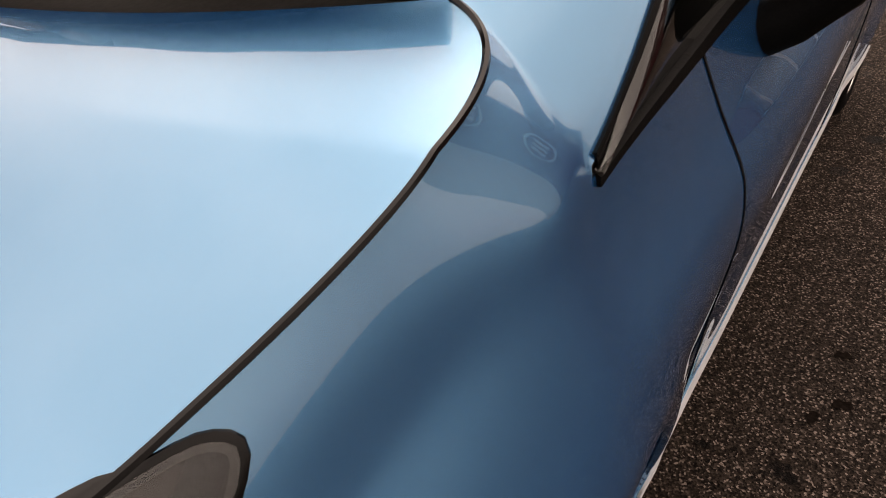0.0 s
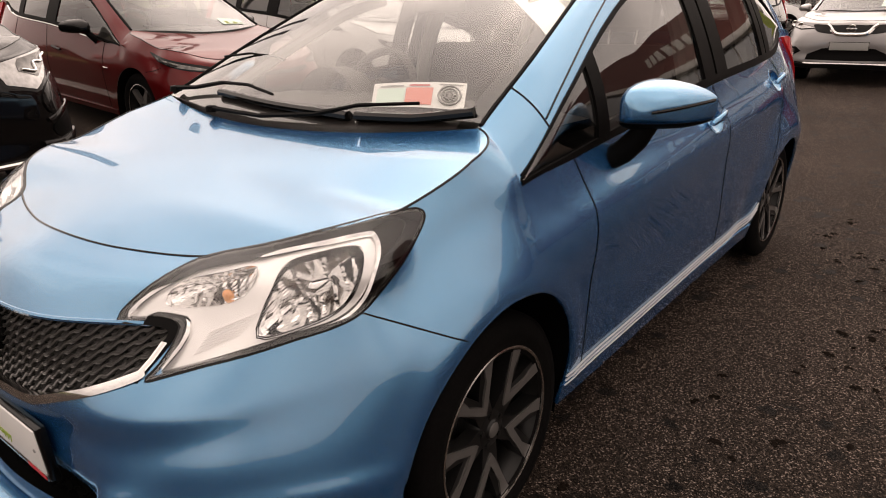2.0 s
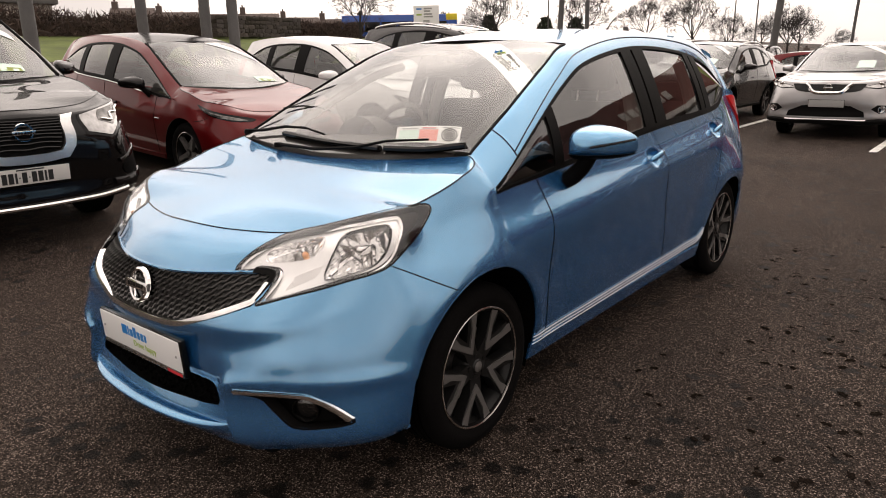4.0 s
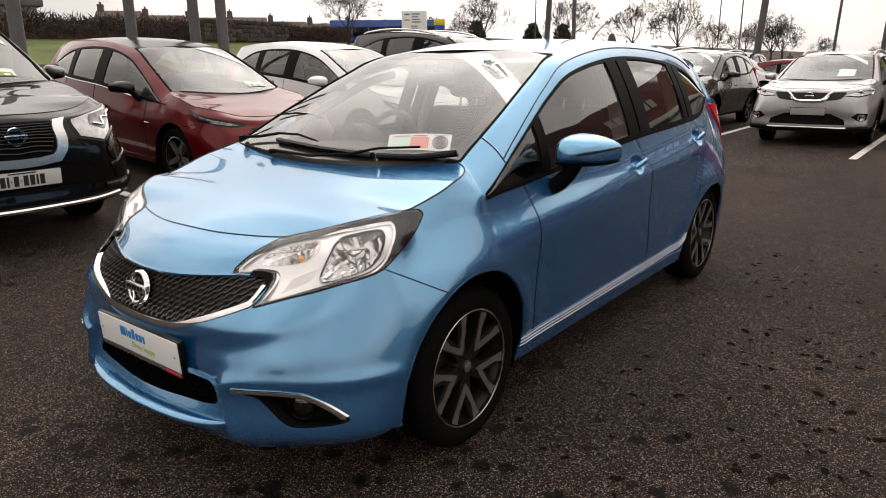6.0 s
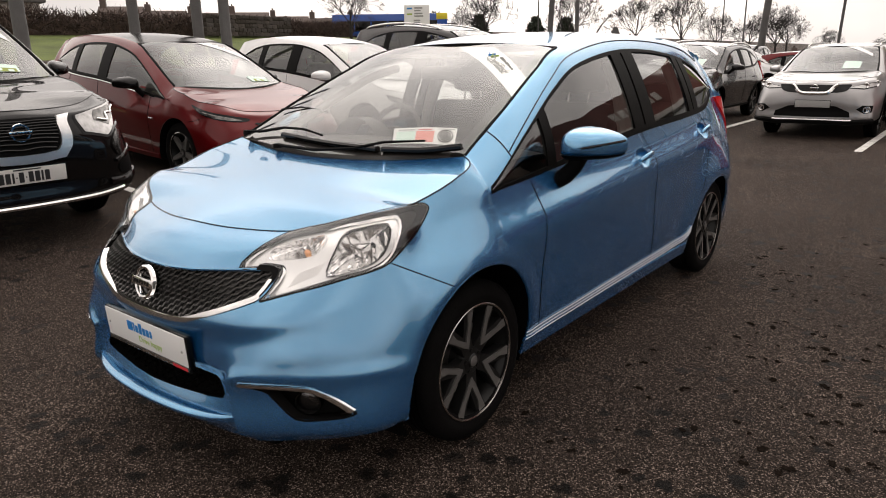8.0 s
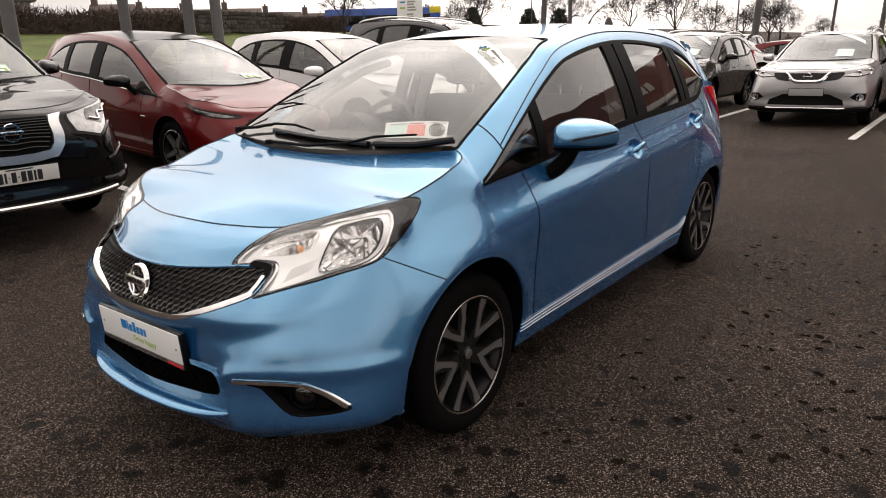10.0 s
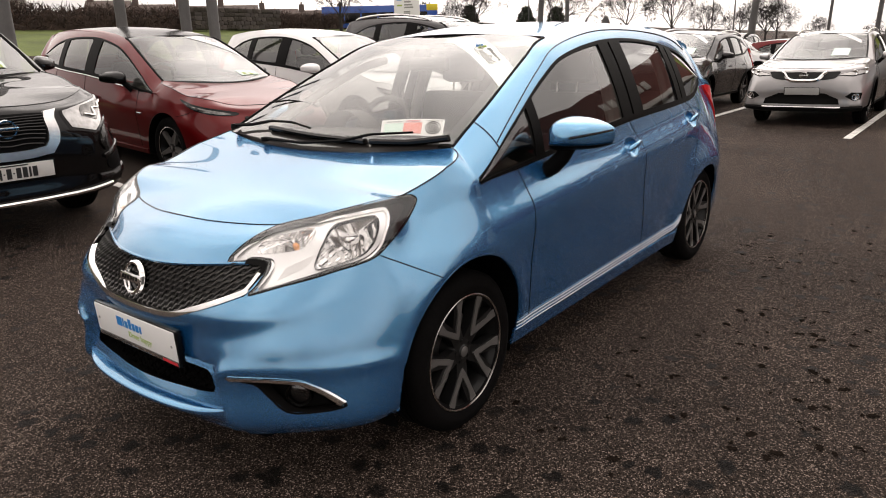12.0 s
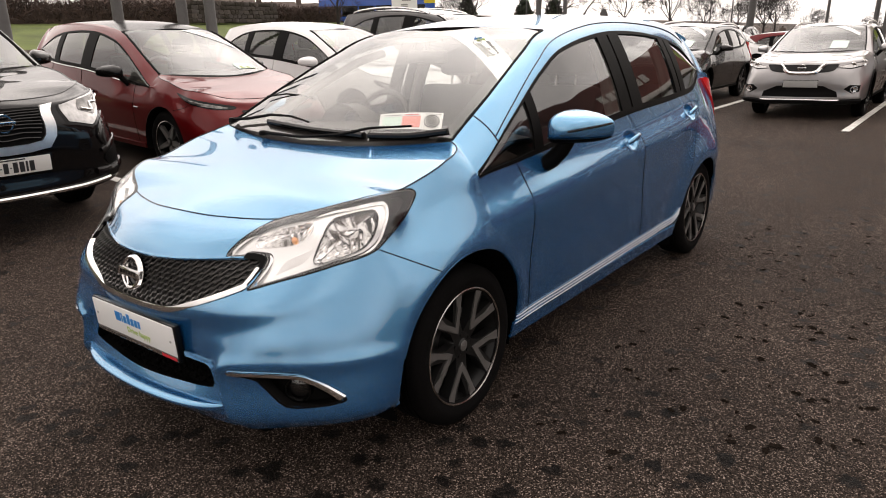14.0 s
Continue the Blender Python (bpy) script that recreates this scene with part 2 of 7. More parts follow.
def asphalt():
    m = mat("asphalt", (0.030, 0.026, 0.022), 0.9, grain=0.0, spec=0.08)
    n, l = m.node_tree.nodes, m.node_tree.links
    b = n["Principled BSDF"]
    tc = [x for x in n if x.type == 'TEX_COORD'][0]
    vor, fine, broad, blot = n.new("ShaderNodeTexVoronoi"), n.new("ShaderNodeTexNoise"), n.new("ShaderNodeTexNoise"), n.new("ShaderNodeTexVoronoi")
    vor.inputs["Scale"].default_value = 240
    fine.inputs["Scale"].default_value, fine.inputs["Detail"].default_value = 90, 8
    broad.inputs["Scale"].default_value, broad.inputs["Detail"].default_value = 0.55, 7
    blot.inputs["Scale"].default_value = 7.0
    warp = n.new("ShaderNodeTexNoise"); warp.inputs["Scale"].default_value, warp.inputs["Detail"].default_value = 30, 3
    wadd = n.new("ShaderNodeMix"); wadd.data_type, wadd.blend_type = 'RGBA', 'LINEAR_LIGHT'; wadd.inputs["Factor"].default_value = 0.035
    for x in (vor, fine, broad, warp):
        l.new(tc.outputs["Object"], x.inputs["Vector"])
    l.new(tc.outputs["Object"], wadd.inputs["A"]); l.new(warp.outputs["Color"], wadd.inputs["B"])
    l.new(wadd.outputs["Result"], blot.inputs["Vector"])
    # stones: pale and dark aggregate
    ramp = n.new("ShaderNodeValToRGB")
    e = ramp.color_ramp.elements
    e[0].position, e[0].color = 0.0, (0.0045, 0.0033, 0.0027, 1)
    e[1].position, e[1].color = 1.0, (0.36, 0.285, 0.243, 1)
    e.new(0.55).color = (0.031, 0.0230, 0.0182, 1)
    e.new(0.86).color = (0.072, 0.053, 0.043, 1)
    sep = n.new("ShaderNodeSeparateColor")
    l.new(vor.outputs["Color"], sep.inputs[0]); l.new(sep.outputs[0], ramp.inputs["Fac"])
    # oil drips: only some cells carry one
    br = n.new("ShaderNodeMapRange")
    br.inputs["From Min"].default_value, br.inputs["From Max"].default_value = 0.21, 0.30
    br.inputs["To Min"].default_value, br.inputs["To Max"].default_value = 0.14, 1.0
    l.new(blot.outputs["Distance"], br.inputs["Value"])
    mask = n.new("ShaderNodeTexNoise"); mask.inputs["Scale"].default_value = 0.9
    l.new(tc.outputs["Object"], mask.inputs["Vector"])
    gt = n.new("ShaderNodeMapRange"); gt.inputs["From Min"].default_value, gt.inputs["From Max"].default_value = 0.38, 0.47
    gt.inputs["To Min"].default_value, gt.inputs["To Max"].default_value = 1.0, 0.0
    l.new(mask.outputs["Fac"], gt.inputs["Value"])
    mx = n.new("ShaderNodeMath"); mx.operation = 'MAXIMUM'
    l.new(br.outputs[0], mx.inputs[0]); l.new(gt.outputs[0], mx.inputs[1])
    bm_ = n.new("ShaderNodeMapRange")
    bm_.inputs["From Min"].default_value, bm_.inputs["From Max"].default_value = 0.3, 0.7
    bm_.inputs["To Min"].default_value, bm_.inputs["To Max"].default_value = 0.72, 1.28
    l.new(broad.outputs["Fac"], bm_.inputs["Value"])
    mu = n.new("ShaderNodeMath"); mu.operation = 'MULTIPLY'
    l.new(mx.outputs[0], mu.inputs[0]); l.new(bm_.outputs[0], mu.inputs[1])
    mix = n.new("ShaderNodeMix"); mix.data_type, mix.blend_type = 'RGBA', 'MULTIPLY'; mix.inputs["Factor"].default_value = 1
    l.new(ramp.outputs["Color"], mix.inputs["A"]); l.new(mu.outputs[0], mix.inputs["B"])
    l.new(mix.outputs["Result"], b.inputs["Base Color"])
    bp = n.new("ShaderNodeBump"); bp.inputs["Strength"].default_value, bp.inputs["Distance"].default_value = 0.9, 0.006
    hs = n.new("ShaderNodeMath"); hs.operation = 'ADD'
    l.new(vor.outputs["Distance"], hs.inputs[0]); l.new(fine.outputs["Fac"], hs.inputs[1])
    l.new(hs.outputs[0], bp.inputs["Height"]); l.new(bp.outputs["Normal"], b.inputs["Normal"])
    rr = n.new("ShaderNodeMapRange")
    rr.inputs["To Min"].default_value, rr.inputs["To Max"].default_value = 0.5, 0.85
    l.new(mx.outputs[0], rr.inputs["Value"]); l.new(rr.outputs[0], b.inputs["Roughness"])
    return m


ASPHALT = asphalt()

# ---- building tools ----
from mathutils.bvhtree import BVHTree
from mathutils.geometry import delaunay_2d_cdt


def finish(bm, name, material, smooth=True):
    me = bpy.data.meshes.new(name)
    bm.to_mesh(me)
    bm.free()
    for m in (material if isinstance(material, (list, tuple)) else [material]):
        me.materials.append(m)
    if smooth:
        me.polygons.foreach_set("use_smooth", [True] * len(me.polygons))
        me.set_sharp_from_angle(angle=radians(38))
    return me


def part(name, bm, material, parent=None, label="", smooth=True):
    """Links a bmesh as one mesh object under a thing or a part."""
    ob = new(name, finish(bm, name, material, smooth))
    ob.parent = parent
    if label:
        ob["label"] = label
    return ob


def thing(name, m, label, category, group="", kind=""):
    ob = new(name)
    ob.empty_display_size = 0.2
    ob.matrix_world = m
    return tagged(ob, label, category, group, kind)


def add_box(bm, a, b, bevel=0.0):
    v = bmesh.ops.create_cube(bm, size=1)["verts"]
    c, s = [(p + q) / 2 for p, q in zip(a, b)], [abs(q - p) for p, q in zip(a, b)]
    bmesh.ops.transform(bm, verts=v, matrix=Matrix.LocRotScale(c, None, s))
    if bevel:
        bmesh.ops.bevel(bm, geom=list({e for x in v for e in x.link_edges}), offset=bevel, segments=2, affect='EDGES', profile=0.6)
    return v


def box_bm(a, b, bevel=0.0):
    bm = bmesh.new()
    add_box(bm, a, b, bevel)
    return bm


def add_lathe(bm, prof, axis='x', n=48, center=(0, 0, 0), close=False):
    """Turns a profile of (radius, along) round an axis."""
    rings = []
    for k in range(n):
        a = 2 * math.pi * k / n
        c, s = math.cos(a), math.sin(a)
        ring = []
        for r, h in prof:
            p = {'x': (h, r * c, r * s), 'y': (r * c, h, r * s), 'z': (r * c, r * s, h)}[axis]
            ring.append(bm.verts.new([p[i] + center[i] for i in range(3)]))
        rings.append(ring)
    for k in range(n):
        A, B = rings[k], rings[(k + 1) % n]
        for j in range(len(prof) - 1 + (1 if close else 0)):
            j2 = (j + 1) % len(prof)
            bm.faces.new((A[j], A[j2], B[j2], B[j]))
    return rings


def lathe_bm(prof, axis='x', n=48, center=(0, 0, 0), close=False):
    bm = bmesh.new()
    add_lathe(bm, prof, axis, n, center, close)
    bmesh.ops.remove_doubles(bm, verts=bm.verts[:], dist=1e-5)
    bmesh.ops.recalc_face_normals(bm, faces=bm.faces[:])
    return bm


def add_tube(bm, pts, r, n=8, r_end=None, flat=1.0, cap=True):
    """A round bar along points; flat squeezes it across."""
    pts = [Vector(p) for p in pts]
    rings = []
    up = Vector((0.13, 0.27, 0.95)).normalized()
    for i, p in enumerate(pts):
        d = (pts[min(i + 1, len(pts) - 1)] - pts[max(i - 1, 0)]).normalized()
        a = d.cross(up)
        if a.length < 1e-3:
            a = d.cross(Vector((1, 0, 0)))
        a.normalize()
        b = a.cross(d)
        rr = r if r_end is None else r + (r_end - r) * i / max(1, len(pts) - 1)
        rings.append([bm.verts.new(p + (a * math.cos(2 * math.pi * k / n) * flat + b * math.sin(2 * math.pi * k / n)) * rr) for k in range(n)])
    for A, B in zip(rings, rings[1:]):
        for k in range(n):
            bm.faces.new((A[k], A[(k + 1) % n], B[(k + 1) % n], B[k]))
    if cap:
        bm.faces.new(rings[0][::-1])
        bm.faces.new(rings[-1])


def tube_bm(pts, r, n=8, r_end=None, flat=1.0):
    bm = bmesh.new()
    add_tube(bm, pts, r, n, r_end, flat)
    return bm


def grid_bm(G, skip=None, flip=False):
    """A sheet through a grid of points G[i][j]."""
    bm = bmesh.new()
    V = [[bm.verts.new(p) for p in row] for row in G]
    for i in range(len(G) - 1):
        for j in range(len(G[0]) - 1):
            q = (V[i][j], V[i + 1][j], V[i + 1][j + 1], V[i][j + 1])
            bm.faces.new(q[::-1] if flip else q)
    bmesh.ops.remove_doubles(bm, verts=bm.verts[:], dist=1e-5)
    return bm


def inside(p, poly):
    x, y, c = p[0], p[1], False
    for (x0, y0), (x1, y1) in zip(poly, poly[1:] + poly[:1]):
        if (y0 > y) != (y1 > y) and x < (x1 - x0) * (y - y0) / (y1 - y0) + x0:
            c = not c
    return c


def nearest_on(p, poly):
    best = None
    for a, b in zip(poly, poly[1:] + poly[:1]):
        d = (b[0] - a[0], b[1] - a[1])
        t = max(0, min(1, ((p[0] - a[0]) * d[0] + (p[1] - a[1]) * d[1]) / (d[0] ** 2 + d[1] ** 2 + 1e-12)))
        q = (a[0] + t * d[0], a[1] + t * d[1])
        w = (p[0] - q[0]) ** 2 + (p[1] - q[1]) ** 2
        if best is None or w < best[0]:
            best = (w, q)
    return best[1]


def rounded(pts, n=4, closed=True):
    """Points along a smooth line through the given ones (Catmull-Rom)."""
    P = [np.array(p, float) for p in pts]
    N = len(P)
    out = []
    for i in range(N if closed else N - 1):
        if closed:
            a, b, c, d = P[i - 1], P[i], P[(i + 1) % N], P[(i + 2) % N]
        else:
            b, c = P[i], P[i + 1]
            a = P[i - 1] if i else 2 * b - c
            d = P[i + 2] if i + 2 < N else 2 * c - b
        for k in range(n):
            t = k / n
            out.append(tuple(float(x) for x in 0.5 * (2 * b + (c - a) * t + (2 * a - 5 * b + 4 * c - d) * t * t + (3 * b - a - 3 * c + d) * t ** 3)))
    if not closed:
        out.append(tuple(float(x) for x in P[-1]))
    return out


class Skin:
    """A surface on which trims are laid: flat outlines are carried onto it along a direction."""

    def __init__(self, bms, way, up=(0, 0, 1)):
        verts, faces = [], []
        for bm in bms:
            base = len(verts)
            bm.verts.index_update()
            verts += [v.co.copy() for v in bm.verts]
            faces += [[base + v.index for v in f.verts] for f in bm.faces]
        self.tree = BVHTree.FromPolygons(verts, faces)
        self.turn(way, up)

    def turn(self, way, up=(0, 0, 1)):
        self.way = Vector(way).normalized()
        self.a = self.way.cross(Vector(up)).normalized()
        self.b = self.a.cross(self.way).normalized()
        return self

    def flat(self, p):
        p = Vector(p)
        return (p.dot(self.a), p.dot(self.b))

    def at(self, q, lift=0.0):
        o = self.a * q[0] + self.b * q[1] - self.way * 6
        hit, nor, _, _ = self.tree.ray_cast(o, self.way)
        if hit is None:
            hit, nor, _, _ = self.tree.find_nearest(o + self.way * 5.4)
        if nor.dot(self.way) > 0:
            nor = -nor
        return hit + nor * lift, nor

    def line(self, pts, lift=0.0):
        return [self.at(q, lift)[0] for q in pts]

    def sheet(self, poly, lift, step=0.03, depth=0.0, rim=0.0):
        """The outline filled with a mesh on the skin; with depth, edges that go down into it."""
        poly = [tuple(p[:2]) for p in poly]
        xs, ys = [p[0] for p in poly], [p[1] for p in poly]
        pts = [Vector(p) for p in poly]
        nb = len(pts)
        x = min(xs) + step / 2
        while x < max(xs):
            y = min(ys) + step / 2
            while y < max(ys):
                if inside((x, y), poly):
                    q = nearest_on((x, y), poly)
                    if (q[0] - x) ** 2 + (q[1] - y) ** 2 > (0.3 * step) ** 2:
                        pts.append(Vector((x, y)))
                y += step
            x += step
        V, E, F, *_ = delaunay_2d_cdt(pts, [], [list(range(nb))], 1, 1e-6)
        bm = bmesh.new()
        vs = []
        for v in V:
            p, nor = self.at(v, lift)
            vs.append(bm.verts.new(p))
        for f in F:
            try:
                bm.faces.new([vs[i] for i in f])
            except ValueError:
                pass
        for f in bm.faces:
            f.normal_update()
            if f.normal.dot(self.way) > 0:
                f.normal_flip()
        if depth:
            be = [e for e in bm.edges if e.is_boundary]
            r = bmesh.ops.extrude_edge_only(bm, edges=be)
            for v in [g for g in r["geom"] if isinstance(g, bmesh.types.BMVert)]:
                v.co += self.way * depth
        return bm

    def strip(self, pts, width, lift, depth=0.004, closed=False):
        """A raised band of that width along a line on the skin."""
        P = [Vector(p[:2]) for p in pts]
        n = len(P)
        G = []
        for i, p in enumerate(P):
            a = P[i - 1] if i or closed else p
            b = P[(i + 1) % n] if i < n - 1 or closed else p
            d = (b - a).normalized()
            s = Vector((-d.y, d.x)) * width * 0.5
            l, nl = self.at(p - s, lift)
            r, nr = self.at(p + s, lift)
            G.append([l + self.way * depth, l, (l + r) / 2 + (nl + nr) * lift * 0.15, r, r + self.way * depth])
        if closed:
            G.append(G[0])
        bm = grid_bm(G)
        bmesh.ops.recalc_face_normals(bm, faces=bm.faces[:])
        return bm

    def bar(self, pts, r, lift=0.0, n=8):
        return tube_bm(self.line(pts, lift), r, n)

    def cut(self, bm, poly):
        """A clean opening of that outline in bm."""
        poly = [tuple(p[:2]) for p in poly]
        inn = {}
        lo = (min(p[0] for p in poly), min(p[1] for p in poly))
        hi = (max(p[0] for p in poly), max(p[1] for p in poly))
        for v in bm.verts:
            q = self.flat(v.co)
            if lo[0] < q[0] < hi[0] and lo[1] < q[1] < hi[1] and inside(q, poly):
                h, nor = self.at(q)
                if (h - v.co).length < 0.05:
                    inn[v] = q
        gone = [f for f in bm.faces if all(v in inn for v in f.verts)]
        bmesh.ops.delete(bm, geom=gone, context='FACES')
        for v, q in inn.items():
            if v.is_valid and v.link_faces:
                v.co = self.at(nearest_on(q, poly))[0]


def mirror_bm(bm, both=True):
    """Adds the same across x = 0."""
    geom = bm.verts[:] + bm.edges[:] + bm.faces[:]
    r = bmesh.ops.duplicate(bm, geom=geom)
    vs = [g for g in r["geom"] if isinstance(g, bmesh.types.BMVert)]
    fs = [g for g in r["geom"] if isinstance(g, bmesh.types.BMFace)]
    for v in vs:
        v.co.x = -v.co.x
    bmesh.ops.reverse_faces(bm, faces=fs)
    bmesh.ops.remove_doubles(bm, verts=[v for v in bm.verts if abs(v.co.x) < 1e-4], dist=1e-4)
    return bm


def flipped(bm):
    """bm across x = 0."""
    for v in bm.verts:
        v.co.x = -v.co.x
    bmesh.ops.reverse_faces(bm, faces=bm.faces[:])
    return bm


def text_bm(txt, size, m, depth=0.0006):
    cu = bpy.data.curves.new("txt", 'FONT')
    cu.body, cu.size, cu.extrude, cu.align_x, cu.align_y = txt, size, depth, 'CENTER', 'CENTER'
    ob = bpy.data.objects.new("txt", cu)
    scene.collection.objects.link(ob)
    me = bpy.data.meshes.new_from_object(ob.evaluated_get(bpy.context.evaluated_depsgraph_get()))
    bm = bmesh.new()
    bm.from_mesh(me)
    bm.transform(m)
    bpy.data.objects.remove(ob); bpy.data.curves.remove(cu); bpy.data.meshes.remove(me)
    return bm

# ---- car shells: seventeen stations from the nose round to the tail, eight rows from sill to roof edge ----
LOW = ((0.79, 0.225), (0.805, 0.295), (0.822, 0.42), (0.836, 0.56), (0.838, 0.73))


def low(y, k=1.0, dy=0.0):
    return [(x * k, y + dy * i, z) for i, (x, z) in enumerate(LOW)]


S_FRONT = [
    [(0, -0.8, 0.235), (0, -0.845, 0.29), (0, -0.808, 0.4), (0, -0.821, 0.54), (0, -0.8, 0.68), (0, -0.765, 0.755), (0, -0.7, 0.825), (0, -0.61, 0.862)],
    [(0.25, -0.785, 0.235), (0.25, -0.828, 0.29), (0.25, -0.793, 0.4), (0.251, -0.81, 0.54), (0.253, -0.785, 0.67), (0.22, -0.742, 0.755), (0.22, -0.675, 0.82), (0.22, -0.583, 0.858)],
    [(0.48, -0.74, 0.232), (0.48, -0.785, 0.29), (0.48, -0.775, 0.4), (0.484, -0.783, 0.52), (0.471, -0.748, 0.66), (0.42, -0.655, 0.775), (0.438, -0.597, 0.833), (0.46, -0.51, 0.868)],
    [(0.66, -0.655, 0.25), (0.665, -0.695, 0.298), (0.66, -0.69, 0.4), (0.658, -0.684, 0.52), (0.647, -0.628, 0.66), (0.63, -0.546, 0.787), (0.647, -0.5, 0.857), (0.624, -0.418, 0.917)],
    [(0.785, -0.53, 0.26), (0.8, -0.55, 0.302), (0.795, -0.545, 0.4), (0.79, -0.52, 0.52), (0.78, -0.46, 0.66), (0.761, -0.413, 0.791), (0.757, -0.385, 0.867), (0.707, -0.32, 0.938)],
    [(0.81, -0.38, 0.258), (0.83, -0.38, 0.292), (0.84, -0.37, 0.4), (0.845, -0.35, 0.52), (0.838, -0.31, 0.66), (0.79, -0.26, 0.8), (0.773, -0.238, 0.881), (0.727, -0.215, 0.945)],
]
S_SIDE = [
    [(0.80, 0, 0.235), (0.83, 0, 0.29), (0.845, 0, 0.40), (0.85, 0, 0.55), (0.845, 0, 0.70), (0.808, 0, 0.875), (0.782, -0.01, 0.935), (0.742, -0.02, 1.003)],
    low(0.13) + [(0.792, 0.11, 0.932), (0.789, 0.112, 0.942), (0.672, 0.105, 1.05)],
    low(0.40) + [(0.778, 0.40, 0.952), (0.742, 0.41, 1.105), (0.637, 0.40, 1.19)],
    low(0.75) + [(0.785, 0.75, 0.985), (0.678, 0.75, 1.272), (0.585, 0.74, 1.345)],
    low(1.02) + [(0.79, 1.02, 1.012), (0.645, 1.02, 1.365), (0.545, 0.99, 1.437)],
    low(1.52) + [(0.785, 1.52, 1.045), (0.617, 1.52, 1.425), (0.525, 1.50, 1.495)],
]
S_REAR = [
    low(2.10, 1.003) + [(0.765, 2.10, 1.062), (0.607, 2.10, 1.408), (0.512, 2.10, 1.503)],
    low(2.60, 1.006) + [(0.725, 2.55, 1.085), (0.606, 2.58, 1.335), (0.50, 2.60, 1.475)],
    low(2.92, 0.965) + [(0.655, 2.86, 1.165), (0.650, 2.865, 1.175), (0.475, 2.93, 1.42)],
    [(0.66, 3.13, 0.22), (0.68, 3.16, 0.28), (0.69, 3.17, 0.42), (0.68, 3.16, 0.56), (0.67, 3.12, 0.73), (0.63, 3.06, 1.10), (0.60, 3.04, 1.14), (0.44, 3.02, 1.38)],
    [(0, 3.22, 0.24), (0, 3.26, 0.30), (0, 3.26, 0.42), (0, 3.25, 0.56), (0, 3.22, 0.73), (0, 3.16, 1.08), (0, 3.14, 1.14), (0, 3.05, 1.37)],
]
NET = np.array(S_FRONT + S_SIDE + S_REAR, float)
SPINE_BONNET = np.array([(0, -0.61, 0.862), (0, -0.45, 0.912), (0, -0.25, 0.962), (0, -0.01, 1.013)], float)
SPINE_SCREEN = np.array([(0, -0.01, 1.03), (0, 0.28, 1.185), (0, 0.60, 1.335), (0, 0.93, 1.463)], float)
SPINE_ROOF = np.array([(0, 0.93, 1.463), (0, 1.35, 1.525), (0, 2.0, 1.535), (0, 2.6, 1.505), (0, 3.05, 1.43)], float)


def spline(P, t):
    """Catmull-Rom through P (first axis) at the parameters t."""
    P = np.asarray(P, float)
    n = len(P)
    Q = np.concatenate([[2 * P[0] - P[1]], P, [2 * P[-1] - P[-2]]])
    t = np.clip(np.asarray(t, float), 0, n - 1 - 1e-9)
    i = t.astype(int)
    f = (t - i).reshape((-1,) + (1,) * (P.ndim - 1))
    a, b, c, d = Q[i], Q[i + 1], Q[i + 2], Q[i + 3]
    return 0.5 * (2 * b + (c - a) * f + (2 * a - 5 * b + 4 * c - d) * f ** 2 + (3 * b - a - 3 * c + d) * f ** 3)


def stations(net, us):
    m = net.copy(); m[..., 0] *= -1
    Q = np.concatenate([m[2:0:-1], net, m[-2:-4:-1]])
    us = np.asarray(us, float)
    R = spline(Q, us + 2)
    # the bonnet's edge turns in at its rear corner
    a, c = net[6, 7], net[7, 7]
    b = np.array([a[0] - 0.004, c[1] - 0.008, (a[2] * 0.45 + c[2] * 0.55)])
    for k in np.nonzero((us > 6) & (us < 7))[0]:
        t = us[k] - 6
        R[k, 7] = a * (1 - t) ** 2 + 2 * b * t * (1 - t) + c * t * t
    return R


def bell(a, c, w):
    return np.exp(-((a - c) / w) ** 2)


def ramp(a, lo, hi):
    t = np.clip((a - lo) / (hi - lo), 0, 1)
    return t * t * (3 - 2 * t)


